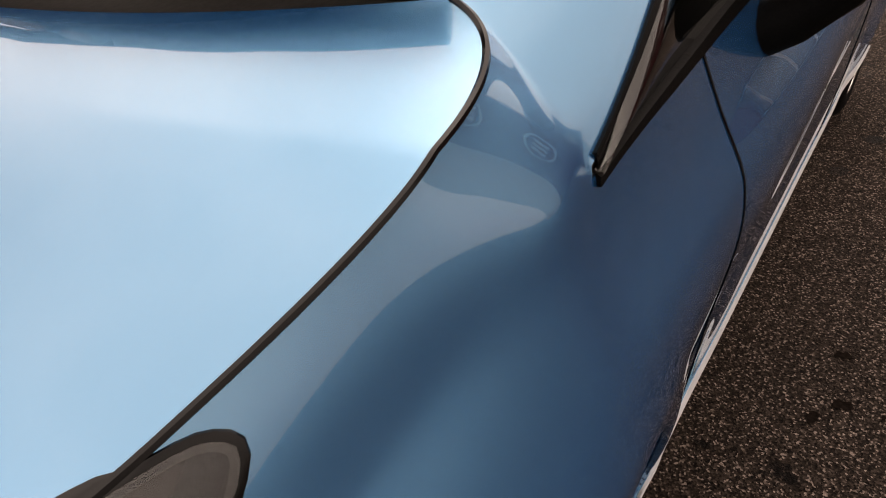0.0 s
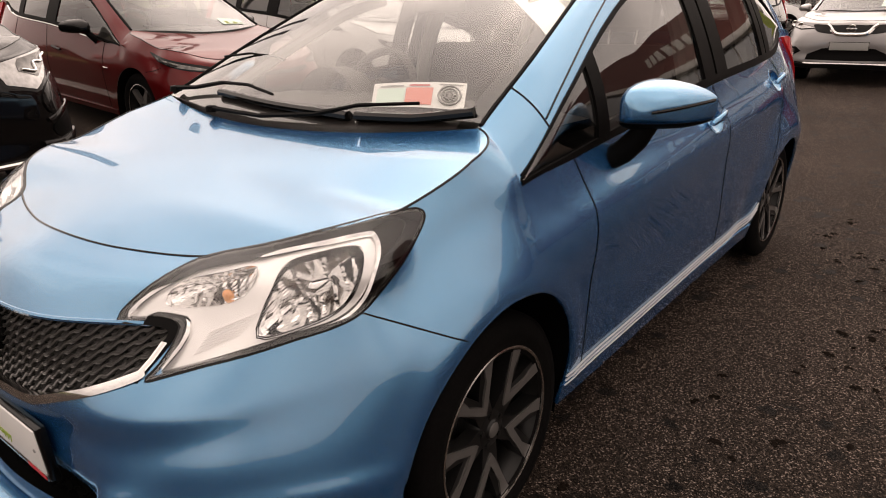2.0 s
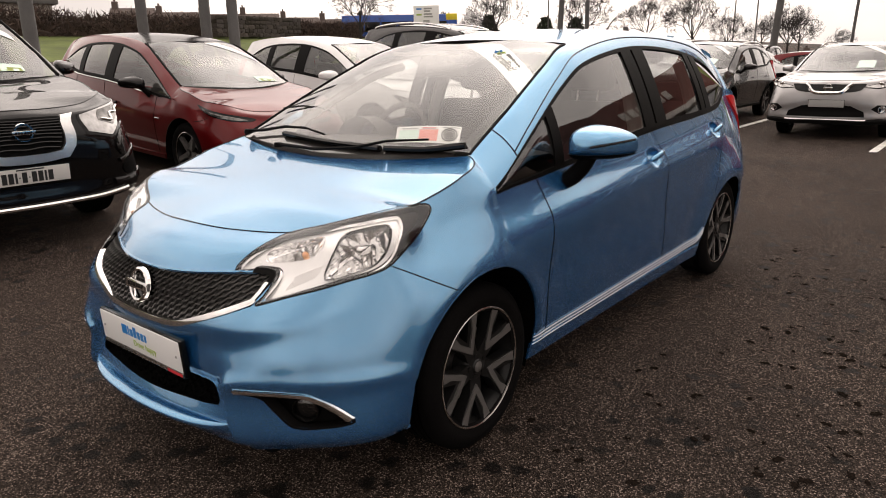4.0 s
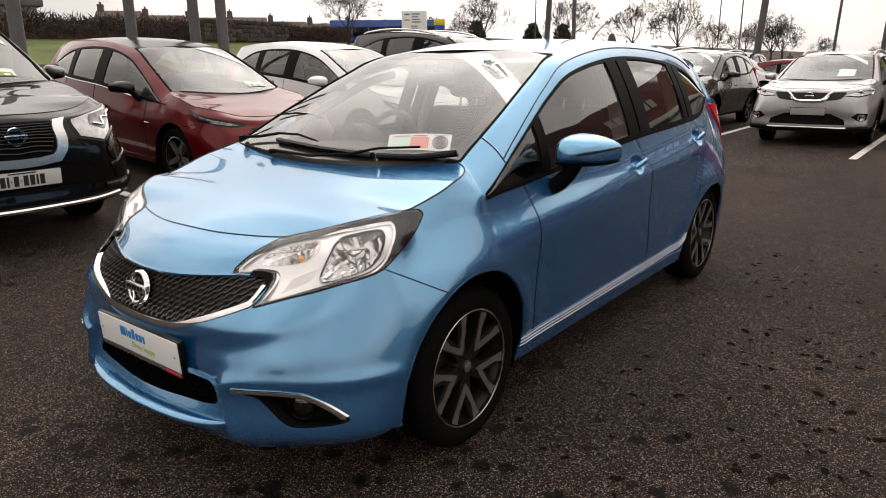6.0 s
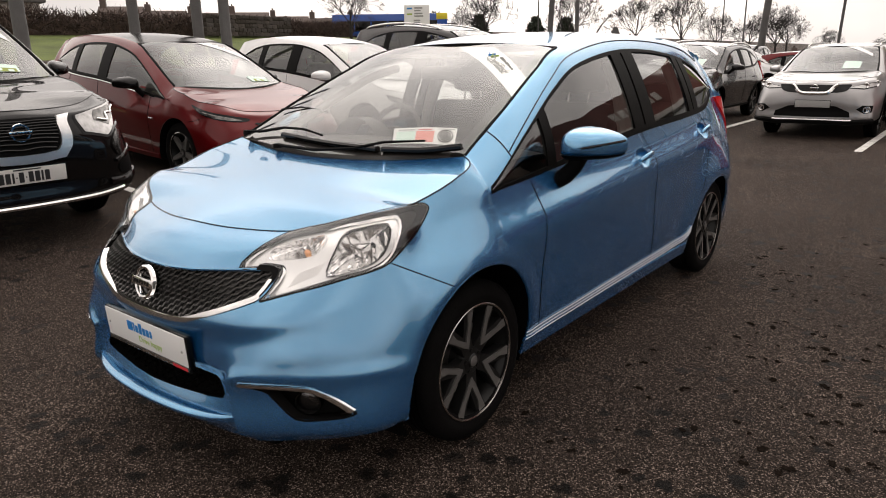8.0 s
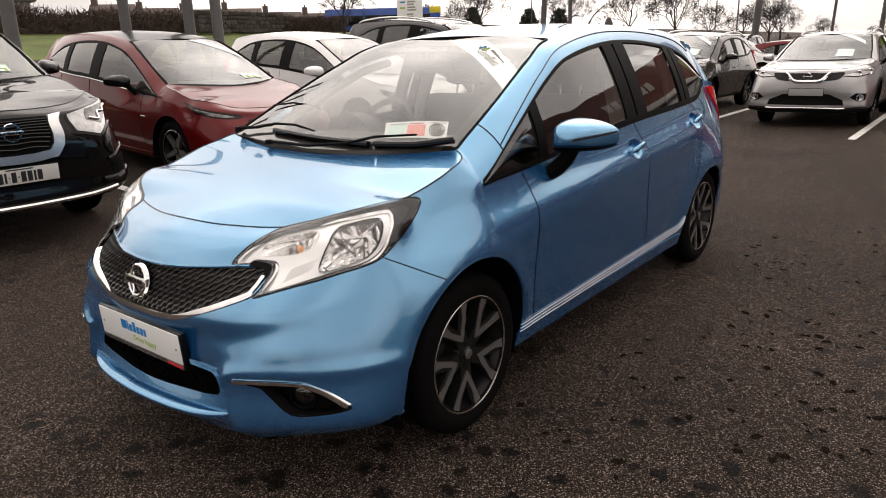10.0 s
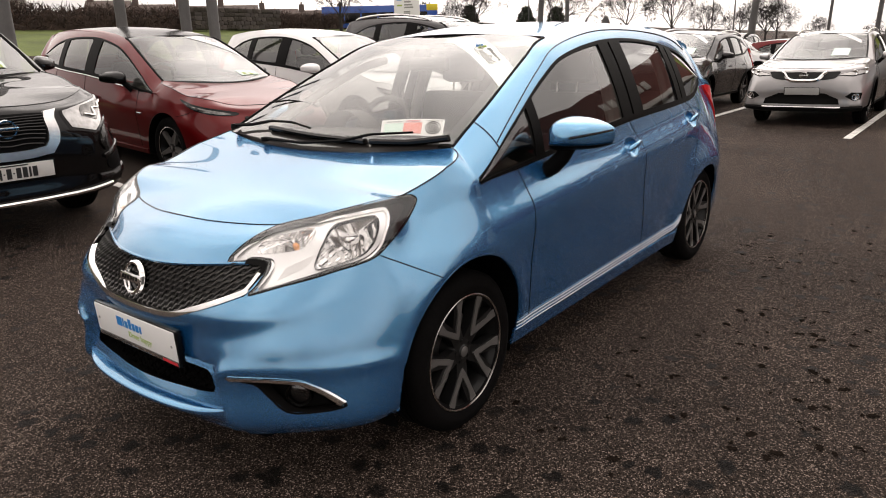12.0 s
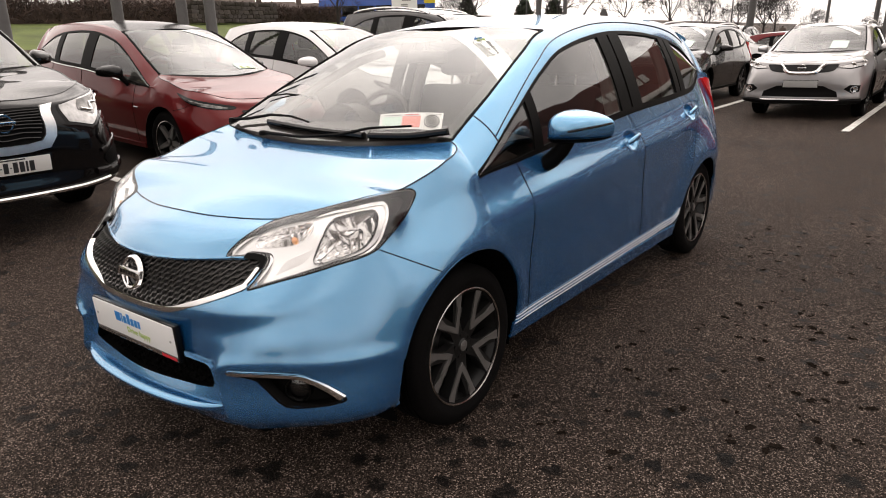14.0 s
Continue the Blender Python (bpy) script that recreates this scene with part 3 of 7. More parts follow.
def relief(P):
    """The blue car's pressed forms: shoulder, wheel-arch flares, hip, bumper creases and the blocks round the fog lamps."""
    x, y, z = np.abs(P[..., 0]), P[..., 1], P[..., 2]
    side = ramp(x, 0.55, 0.72)
    # a shoulder that rises towards the tail, with a hollow under the bonnet's edge
    ridge = np.where(y < 0.5, 0.75 + 0.10 * y, 0.80 + 0.06 * (y - 0.5))
    tall = ramp(y, -0.60, -0.10) * (0.016 + 0.015 * ramp(y, 0.1, 0.8)) * (1 - ramp(y, 2.3, 3.0))
    dx = tall * bell(z, ridge, np.where(z > ridge, 0.062, 0.12))
    dx = dx - 0.007 * ramp(y, -0.55, -0.15) * (1 - ramp(y, -0.05, 0.30)) * bell(z, 0.885 + 0.05 * y, 0.05)
    for cy, cz, r, amp, wide in ((-0.04, 0.315, 0.388, 0.012, 0.045), (2.555, 0.275, 0.385, 0.014, 0.10)):
        d = np.hypot(y - cy, z - cz)
        dx = dx + ramp(z, cz - 0.1, cz + 0.15) * amp * (bell(d, r + 0.01, wide) - 0.4 * bell(d, r + 0.22, 0.09))
    nose = 1 - ramp(y, -0.50, -0.36)
    mid = ramp(x, 0.10, 0.34)
    rise = np.clip(z - 0.44, 0, 0.12)
    up = 0.13 * np.clip(x - 0.1, 0, 1)
    fade = 1 - ramp(x, 0.45, 0.80)
    dn = nose * (0.006 * fade * bell(z, 0.580 + up, 0.030) - 0.007 * mid * fade * bell(z, 0.520 + up, 0.035) + 0.007 * mid * bell(z, 0.468, 0.026))
    block = nose * ramp(x - 0.388 - 0.30 * np.clip(0.44 - z, 0, 1), 0, 0.025 + 2.2 * rise) * (1 - ramp(z, 0.45, 0.56)) * (1 - ramp(x, 0.43, 0.62))
    dn = dn + 0.034 * block * (1 - 0.35 * ramp(x, 0.40, 0.48))
    turn = np.clip((x - 0.35) / 0.5, 0, 1) * math.pi / 2
    Q = P.copy()
    Q[..., 0] += np.sign(P[..., 0]) * (dx * side + dn * np.sin(turn))
    Q[..., 1] -= dn * np.cos(turn)
    return Q


def shell_points(net, us, vs, fold=False):
    """Points of the flank, with the pressed forms where the net is the blue car's own."""
    P = smooth_points(net, us, vs, fold)
    return relief(P) if net is NET else P


def smooth_points(net, us, vs, fold=False):
    """Points of the flank; the wing's top runs smoothly into the corner of the side windows."""
    us, vs = np.asarray(us, float), np.asarray(vs, float)
    out = flank_points(net, us, vs)
    near = np.nonzero((us > 5) & (us < 7))[0]
    if not fold or not len(near) or vs.max() <= 4:
        return out
    w = np.clip(vs, 4, 7)
    folded = np.where(w < 5.5, 4 + (w - 4) / 1.5, 6 + (w - 5.5) / 1.5)
    P = np.stack([flank_points(net, [4, 5, 6][k:k + 1], w)[0] for k in range(3)] + [flank_points(net, [7], folded)[0]])
    ends = np.stack([flank_points(net, [4, 5, 6][k:k + 1], [4, 7])[0] for k in range(3)] + [flank_points(net, [7], [4, 7])[0]])
    t = np.clip((w - 4.9) / 1.2, 0, 1)[:, None]
    t = t * t * (3 - 2 * t)
    after = flank_points(net, [7.5], np.minimum(folded, 5))[0] * (1 - t) + flank_points(net, [7.5], np.maximum(folded, 6))[0] * t
    after = 2 * after - P[3]
    P = np.concatenate([P, after[None]])
    ends = np.concatenate([ends, (2 * flank_points(net, [7.5], [4, 7])[0] - ends[3])[None]])
    S, E = spline(P, us[near] - 4), spline(ends, us[near] - 4)
    T = flank_points(net, us[near], [4, 7])
    f = ((w - 4) / 3)[None, :, None]
    S = S + (1 - f) ** 2 * (T - E)[:, :1] + f ** 2 * (T - E)[:, 1:]
    high = vs > 4
    for i, k in enumerate(near):
        out[k, high] = S[i, high]
    return out


def flank_points(net, us, vs):
    """Points of the flank at parameters us (along) and vs (up)."""
    R = stations(net, us)
    us, vs = np.asarray(us, float), np.asarray(vs, float)
    out = np.zeros((len(us), len(vs), 3))
    for k, rows in enumerate(R):
        smooth = spline(rows, vs)
        plain = spline(rows[[0, 1, 2, 3, 4, 5, 7]], np.where(vs > 5, 5 + (vs - 5) / 2, vs))
        q = np.clip(us[k] - 4.5, 0, 1)
        smooth = smooth * (1 - q) + plain * q
        crease = np.empty_like(smooth)
        a = vs <= 5
        crease[a] = spline(rows[:6], vs[a])
        for s in (5, 6):
            b = (vs > s) & (vs <= s + 1)
            f = (vs[b] - s)[:, None]
            crease[b] = rows[s] * (1 - f) + rows[s + 1] * f
            d = rows[s + 1] - rows[s]
            out_way = np.array([d[2], 0, -d[0]])
            L = np.linalg.norm(d)
            if L > 1e-6:
                crease[b] += 4 * f * (1 - f) * (0.012 if s == 5 else 0.01) * (out_way / (np.linalg.norm(out_way) + 1e-9))
        w = np.clip((us[k] - 6.45) / 0.55, 0, 1)
        w = w * w * (3 - 2 * w)
        out[k] = smooth * (1 - w) + crease * w
    return out


def outward(bm, c=0.62):
    """Faces look away from the car's middle line."""
    bm.normal_update()
    s = sum(f.normal.dot(f.calc_center_median() - Vector((0, min(max(f.calc_center_median().y, 0.2), 2.6), c))) * f.calc_area() for f in bm.faces)
    if s < 0:
        bmesh.ops.reverse_faces(bm, faces=bm.faces[:])
    return bm


class Shell:
    def __init__(self, warp=None, fine=1.0):
        w = warp or (lambda p: p)
        self.net = w(NET)
        self.sb, self.ss, self.sr = w(SPINE_BONNET), w(SPINE_SCREEN), w(SPINE_ROOF)
        self.fine = fine

    def us(self, a, b, per=14):
        n = max(2, int(round((b - a) * per * self.fine)))
        return np.linspace(a, b, n + 1)

    def flank(self, u0, u1, v0=0, v1=7, per=14, pv=8):
        nv = max(2, int(round((v1 - v0) * pv * self.fine)))
        return outward(grid_bm([[tuple(p) for p in row] for row in shell_points(self.net, self.us(u0, u1, per), np.linspace(v0, v1, nv + 1))]))

    def line(self, u, v):
        """One point of the flank."""
        return Vector(shell_points(self.net, [u], [v])[0, 0])

    def lid(self, spine, u0, u1, crown, half=True, n=16, per=14, lift=0.0):
        us = self.us(u0, u1, per)
        E = shell_points(self.net, us, [7.0])[:, 0]
        C = spline(spine, (us - u0) / (u1 - u0) * (len(spine) - 1))
        G = []
        for c, e in zip(C, E):
            row = []
            for k in range(-n if not half else 0, n + 1):
                t = abs(k) / n
                p = c + (e - c) * t ** 2
                p[0] = e[0] * t
                p[2] += crown * (4 * t * t * (1 - t)) * min(1, abs(e[0]) / 0.3)
                if k < 0:
                    p[0] *= -1
                p[2] += lift
                row.append(tuple(p))
            G.append(row)
        return outward(grid_bm(G))

    def patch(self, u0, u1, v0, v1, lift=0.0, per=14, pv=8, depth=0.0, wrap=None):
        """A piece of the flank raised above it, with edges that go back to it."""
        us = self.us(u0, u1, per)
        vs = np.linspace(v0, v1, max(2, int(round((v1 - v0) * pv * self.fine))) + 1)
        P = shell_points(self.net, us, vs)
        du = np.gradient(P, axis=0)
        dv = np.gradient(P, axis=1)
        N = np.cross(dv, du)
        N /= np.linalg.norm(N, axis=2, keepdims=True) + 1e-12
        s = 1 if N[..., 0].mean() > 0 else -1
        Q = P + N * lift * s
        if depth:
            B = P + N * (lift - depth) * s
            Q = np.concatenate([B[:, :1], Q, B[:, -1:]], axis=1)
            e0 = np.concatenate([B[:1, :1], B[:1], B[:1, -1:]], axis=1)
            e1 = np.concatenate([B[-1:, :1], B[-1:], B[-1:, -1:]], axis=1)
            Q = np.concatenate([e0, Q, e1], axis=0)
        return outward(grid_bm([[tuple(p) for p in row] for row in Q]))


def join_bm(*bms):
    out = bmesh.new()
    for b in bms:
        me = bpy.data.meshes.new("tmp")
        b.to_mesh(me); b.free()
        out.from_mesh(me)
        bpy.data.meshes.remove(me)
    bmesh.ops.remove_doubles(out, verts=out.verts[:], dist=1e-4)
    return out


def both_sides(name, bm, material, parent, label=""):
    """A part and its mirror image on the other flank."""
    a = part(name, bm.copy(), material, parent, label)
    return a, part(name, flipped(bm), material, parent, label)


def dish(skin, poly, lift, depth, rings=18, ribs=0, rib=0.0):
    """A bowl sunk into the skin within an outline."""
    cx, cy = np.mean([p[0] for p in poly]), np.mean([p[1] for p in poly])
    G = []
    for k in range(rings + 1):
        s = 1 - k / rings
        row = []
        for i, p in enumerate(poly + poly[:1]):
            q = (cx + (p[0] - cx) * s, cy + (p[1] - cy) * s)
            h = lift - depth * (1 - s * s)
            if ribs:
                h += rib * (2 * ((q[0] * 0.9 + q[1] * 0.35) * ribs / 6.283 % 1.0) - 1) * (1 - s ** 4)
            base, nor = skin.at(q)
            row.append(base - skin.way * h)
        G.append(row)
    bm = grid_bm(G)
    bmesh.ops.recalc_face_normals(bm, faces=bm.faces[:])
    return bm


def circle_poly(cy, cz, r, n=40, drop=None):
    """An arch outline: a circle above, straight down below it."""
    if drop is None:
        return [(cy + r * math.cos(2 * math.pi * k / n), cz + r * math.sin(2 * math.pi * k / n)) for k in range(n)]
    pts = [(cy + r * math.cos(a), cz + r * math.sin(a)) for a in np.linspace(-0.35, math.pi + 0.35, n)]
    return [(pts[0][0], drop)] + pts + [(pts[-1][0], drop)]


# ---- ground: one sheet, level round the blue car, rising gently to the far side of the rows ----
def ground_z(x, y):
    s = max(0.0, -1.3 - x)
    s = s * s / 1.6 if s < 0.8 else s - 0.4
    return 0.068 * s


xs = np.unique(np.concatenate([np.linspace(-400, -20, 20), np.linspace(-20, -1, 60), np.linspace(-1, 30, 10), np.linspace(30, 400, 10)]))
ys = np.concatenate([np.linspace(-300, -10, 8), np.linspace(-8, 30, 20), np.linspace(40, 700, 20)])
tagged(part("ground", grid_bm([[(x, y, ground_z(x, y)) for y in ys] for x in xs], flip=False), ASPHALT), "dark worn asphalt of the car park", kind="structure")


# ---- wheels ----
def tyre_bm(R, w, rim):
    h = w / 2
    prof = [(rim - 0.012, -h * 0.86), (rim + 0.012, -h * 0.93), (rim + 0.03, -h), (R - 0.045, -h * 1.0), (R - 0.018, -h * 0.90), (R - 0.003, -h * 0.74)]
    for g in (-0.5, -0.17, 0.17, 0.5):
        prof += [(R, (g - 0.10) * h), (R, (g - 0.045) * h), (R - 0.008, (g - 0.035) * h), (R - 0.008, (g + 0.035) * h), (R, (g + 0.045) * h)]
    prof += [(R - 0.003, h * 0.74), (R - 0.018, h * 0.90), (R - 0.045, h * 1.0), (rim + 0.03, h), (rim + 0.012, h * 0.93), (rim - 0.012, h * 0.86)]
    return lathe_bm(prof, 'x', 72)


def plate_bm(poly, x0, x1, turn=0.0, bevel=0.002):
    """A flat plate in the wheel's plane (y, z), turned round the hub."""
    bm = bmesh.new()
    c, s = math.cos(turn), math.sin(turn)
    lo = [bm.verts.new((x0, p[0] * c - p[1] * s, p[0] * s + p[1] * c)) for p in poly]
    hi = [bm.verts.new((x1 if len(p) < 3 else p[2], p[0] * c - p[1] * s, p[0] * s + p[1] * c)) for p in poly]
    n = len(poly)
    bm.faces.new(hi)
    for i in range(n):
        bm.faces.new((lo[i], lo[(i + 1) % n], hi[(i + 1) % n], hi[i]))
    bmesh.ops.recalc_face_normals(bm, faces=bm.faces[:])
    return bm


def build_wheel(parent, R=0.308, rim=0.215, w=0.195, arms=5, style="split", turn=0.3, bright=None, dark=None):
    """A wheel whose outer face looks along +x; the origin is its hub on the outer face."""
    bright, dark = bright or CUTALLOY, dark or DARKSTEEL
    off = -w / 2 + 0.008
    wh = new("wheel"); wh.parent = parent
    t = tyre_bm(R, w, rim); bmesh.ops.translate(t, verts=t.verts[:], vec=(off, 0, 0))
    tyre = part("tyre", t, RUBBER, wh)
    r = lathe_bm([(rim + 0.004, 0.0), (rim + 0.002, -0.012), (rim - 0.012, -0.03), (rim - 0.022, -0.09), (rim - 0.02, -w + 0.02)], 'x', 64)
    part("rim", r, dark, wh)
    lip = lathe_bm([(rim + 0.008, -0.006), (rim + 0.007, 0.002), (rim + 0.0035, 0.0035), (rim - 0.001, 0.0015), (rim - 0.002, -0.010)], 'x', 72)
    part("rim_lip", lip, LIPALLOY, wh)
    part("brake_disc", lathe_bm([(0.06, -0.085), (0.14, -0.085), (0.14, -0.105), (0.06, -0.105)], 'x', 40), DISC, wh)
    hub = lathe_bm([(0.0, -0.012), (0.024, -0.013), (0.028, -0.018), (0.052, -0.022), (0.062, -0.04), (0.065, -0.09)], 'x', 40)
    part("hub", hub, dark, wh)
    part("hub_badge", lathe_bm([(0.0, -0.010), (0.018, -0.0105), (0.021, -0.0125)], 'x', 24), bright, wh)
    k = rim - 0.004
    for i in range(arms):
        a = turn + 2 * math.pi * i / arms
        if style == "split":
            body = plate_bm([(-0.030, 0.045, -0.022), (0.030, 0.045, -0.022), (0.034, 0.10, -0.016), (0.088, k - 0.016, -0.008), (0.070, k, -0.006), (0.042, k + 0.001, -0.006), (0.0, 0.125, -0.018), (-0.042, k + 0.001, -0.006), (-0.070, k, -0.006), (-0.088, k - 0.016, -0.008), (-0.034, 0.10, -0.016)], -0.055, -0.02, a)
            part("spoke", body, dark, wh)
            vee_ = plate_bm([(0.0, 0.066, -0.0135), (0.018, 0.088, -0.0125), (0.050, 0.140, -0.008), (0.088, k - 0.016, -0.0035), (0.074, k - 0.002, -0.003), (0.052, k, -0.003), (0.040, 0.162, -0.006), (0.0, 0.102, -0.012), (-0.040, 0.162, -0.006), (-0.052, k, -0.003), (-0.074, k - 0.002, -0.003), (-0.088, k - 0.016, -0.0035), (-0.050, 0.140, -0.008), (-0.018, 0.088, -0.0125)], -0.022, -0.006, a)
            part("spoke_face", vee_, bright, wh)
        else:
            arm = plate_bm([(-0.028, 0.04, -0.02), (0.028, 0.04, -0.02), (0.016, k, -0.006), (-0.016, k, -0.006)], -0.05, -0.01, a)
            part("spoke", arm, bright, wh)
        nut = lathe_bm([(0.0, -0.016), (0.008, -0.016), (0.008, -0.03)], 'x', 8, (0, 0.042 * math.sin(a + 0.6), 0.042 * math.cos(a + 0.6)))
        part("wheel_nut", nut, dark, wh)
    return wh


# ---- the blue hatchback ----
shell = Shell(fine=1.7)
hatch = thing("hatchback_car", Matrix.Identity(4), "light metallic blue five-door hatchback parked on the asphalt", "car")
LAMP = [(-0.151, 0.582), (-0.104, 0.632), (-0.036, 0.674), (0.023, 0.695), (0.127, 0.714), (0.237, 0.738), (0.347, 0.762), (0.411, 0.773), (0.437, 0.773), (0.448, 0.759), (0.434, 0.725), (0.404, 0.677), (0.364, 0.631), (0.325, 0.591), (0.276, 0.569), (0.206, 0.551), (0.12, 0.528), (0.033, 0.509), (-0.056, 0.487), (-0.069, 0.486), (-0.048, 0.507), (-0.026, 0.541), (-0.015, 0.571), (-0.029, 0.583), (-0.08, 0.583)]
LAMP_INNER = [(-0.138, 0.587), (-0.096, 0.632), (-0.032, 0.671), (0.022, 0.689), (0.13, 0.707), (0.237, 0.725), (0.332, 0.740), (0.357, 0.735), (0.366, 0.704), (0.357, 0.660), (0.336, 0.616), (0.286, 0.579), (0.207, 0.558), (0.119, 0.536), (0.033, 0.515), (-0.052, 0.496), (-0.018, 0.543), (-0.006, 0.578), (-0.03, 0.592)]
LAMP_BOWL = [(0.132, 0.558), (0.160, 0.640), (0.186, 0.686), (0.245, 0.704), (0.312, 0.714), (0.332, 0.700), (0.326, 0.650), (0.296, 0.603), (0.226, 0.572)]
LAMP_TURN = [(-0.058, 0.609), (-0.032, 0.648), (0.059, 0.668), (0.128, 0.678), (0.100, 0.622), (0.01, 0.605)]
LAMP_WAY = (-0.62, 0.75, -0.22)
GR_HALF = [(0, 0.749), (0.155, 0.753), (0.27, 0.761), (0.369, 0.768), (0.434, 0.772), (0.483, 0.768), (0.493, 0.752), (0.474, 0.688), (0.413, 0.664), (0.321, 0.630), (0.212, 0.593), (0.10, 0.587), (0, 0.586)]
GRILLE = GR_HALF + [(-x, z) for x, z in GR_HALF[-2:0:-1]]
LG_HALF = [(0, 0.432), (0.20, 0.432), (0.352, 0.434), (0.384, 0.362), (0.30, 0.350), (0.12, 0.342), (0, 0.340)]
LOWGRILLE = LG_HALF + [(-x, z) for x, z in LG_HALF[-2:0:-1]]
FOG = [(0.468, 0.443), (0.547, 0.447), (0.654, 0.440), (0.694, 0.420), (0.732, 0.391), (0.766, 0.352), (0.755, 0.341), (0.709, 0.336), (0.632, 0.338), (0.575, 0.395), (0.546, 0.427)]
FARCH, RARCH = (-0.035, 0.317, 0.386), (2.555, 0.275, 0.382)

VF = np.linspace(0, 7, 99)
VLOW = [v if v <= 4 else 4 + (v - 4) / 1.5 for v in VF if v <= 5.5]
VPILLAR = [6 + (v - 5.5) / 1.5 for v in VF if v >= 5.5]


def wing_front(u0):
    return outward(grid_bm([[tuple(p) for p in row] for row in shell_points(shell.net, shell.us(u0, 7 - 1e-6, 20), VF, True)]))


def patch_at(u0, u1, vs):
    return outward(grid_bm([[tuple(p) for p in row] for row in shell_points(shell.net, shell.us(u0, u1), vs)]))


guide = join_bm(patch_at(0, 4.7, VF), wing_front(4.7), shell.flank(7, 16, 0, 7))
bmesh.ops.remove_doubles(guide, verts=guide.verts[:], dist=0.0009)
guide = mirror_bm(guide)
gb = shell.lid(shell.sb, 0, 7, 0.0, half=False)
skin = Skin([guide, gb], (0, 1, 0))
gs = shell.lid(shell.ss, 7, 10, 0.015, half=False)
glass_skin = Skin([gs], (0, 0.75, -0.66))
for b in (guide, gb, gs):
    b.free()

# panels of the flank, with openings for lamps, grilles and wheels
bumper = shell.flank(0, 4.7, 0, 7)
wing = join_bm(wing_front(4.7), patch_at(7, 8, VLOW), patch_at(7, 7.6, VPILLAR))
bmesh.ops.remove_doubles(wing, verts=wing.verts[:], dist=0.0009)
top_corner = [v for v in wing.verts if -0.14 < v.co.y < 0.30 and v.co.z > 0.84 and not v.is_boundary]
for k in range(14):
    bmesh.ops.smooth_vert(wing, verts=top_corner, factor=0.5, use_axis_x=True, use_axis_y=True, use_axis_z=True)
door_f, door_r = shell.flank(8, 11.1, 0, 5), shell.flank(11.1, 12.85, 0, 5)
quarter = join_bm(shell.flank(12.85, 14, 0, 5), shell.flank(14, 16, 0, 6))
rail = shell.flank(7.6, 15, 6, 7)
lamp_line = rounded(LAMP, 3)
for bm in (bumper, wing):
    skin.turn(LAMP_WAY).cut(bm, lamp_line)
skin.turn((0, 1, 0))
for poly in (GRILLE, LOWGRILLE, FOG):
    skin.cut(bumper, poly)
skin.turn((-1, 0, 0))
front_arch, rear_arch = circle_poly(*FARCH, drop=0.1), circle_poly(*RARCH, drop=0.1)
for bm in (bumper, wing, door_f):
    skin.cut(bm, front_arch)
for bm in (door_r, quarter):
    skin.cut(bm, rear_arch)
HANDLES = ((1.395, 0.905), (2.345, 0.955))


def bowl_line(hy, hz):
    return rounded([(hy - 0.085, hz), (hy - 0.055, hz + 0.040), (hy + 0.015, hz + 0.047), (hy + 0.066, hz + 0.024), (hy + 0.072, hz - 0.014), (hy + 0.02, hz - 0.048), (hy - 0.05, hz - 0.042)], 5)


skin.cut(door_f, bowl_line(*HANDLES[0]))
for bm in (door_r, quarter):
    skin.cut(bm, bowl_line(*HANDLES[1]))
part("front_bumper", mirror_bm(bumper), BLUE, hatch)
both_sides("front_wing", wing, BLUE, hatch)
both_sides("front_door", door_f, BLUE, hatch)
both_sides("rear_door", door_r, BLUE, hatch)
both_sides("roof_rail", rail, BLUE, hatch)
part("rear_quarter", mirror_bm(quarter), BLUE, hatch)
part("bonnet", shell.lid(shell.sb, 0, 7, 0.0, half=False, n=24), BLUE, hatch)
part("roof", shell.lid(shell.sr, 10, 16, 0.01, half=False), BLUE, hatch)
ws = part("windscreen", shell.lid(shell.ss, 7, 10, 0.015, half=False), GLASS, hatch)
ws.visible_shadow = False
part("tailgate_window", mirror_bm(shell.flank(15, 16, 6, 7)), SIDEGLASS, hatch).visible_shadow = False
for u0, u1, nm, mt in ((7.0, 8.45, "quarterlight", SIDEGLASS), (8.45, 10.95, "front_door_window", SIDEGLASS), (10.95, 12.4, "rear_door_window", SIDEGLASS), (12.4, 14, "rear_quarter_window", TINT)):
    for ob in both_sides(nm, shell.patch(u0, u1, 5, 6, -0.004), mt, hatch):
        ob.visible_shadow = False
# black window surrounds and pillars
for u0, u1, v0, v1, nm in ((7.03, 13.9, 4.95, 5.035, "window_seal"), (7.03, 13.9, 5.965, 6.03, "window_seal"), (10.72, 10.93, 5, 6, "door_pillar"), (10.97, 11.2, 5, 6, "door_pillar"), (12.22, 12.38, 5, 6, "door_pillar"), (12.42, 12.62, 5, 6, "door_pillar"), (8.36, 8.54, 5, 6, "door_pillar")):
    both_sides(nm, shell.patch(u0, u1, v0, v1, 0.004, depth=0.008, pv=16), BLACKPL, hatch)
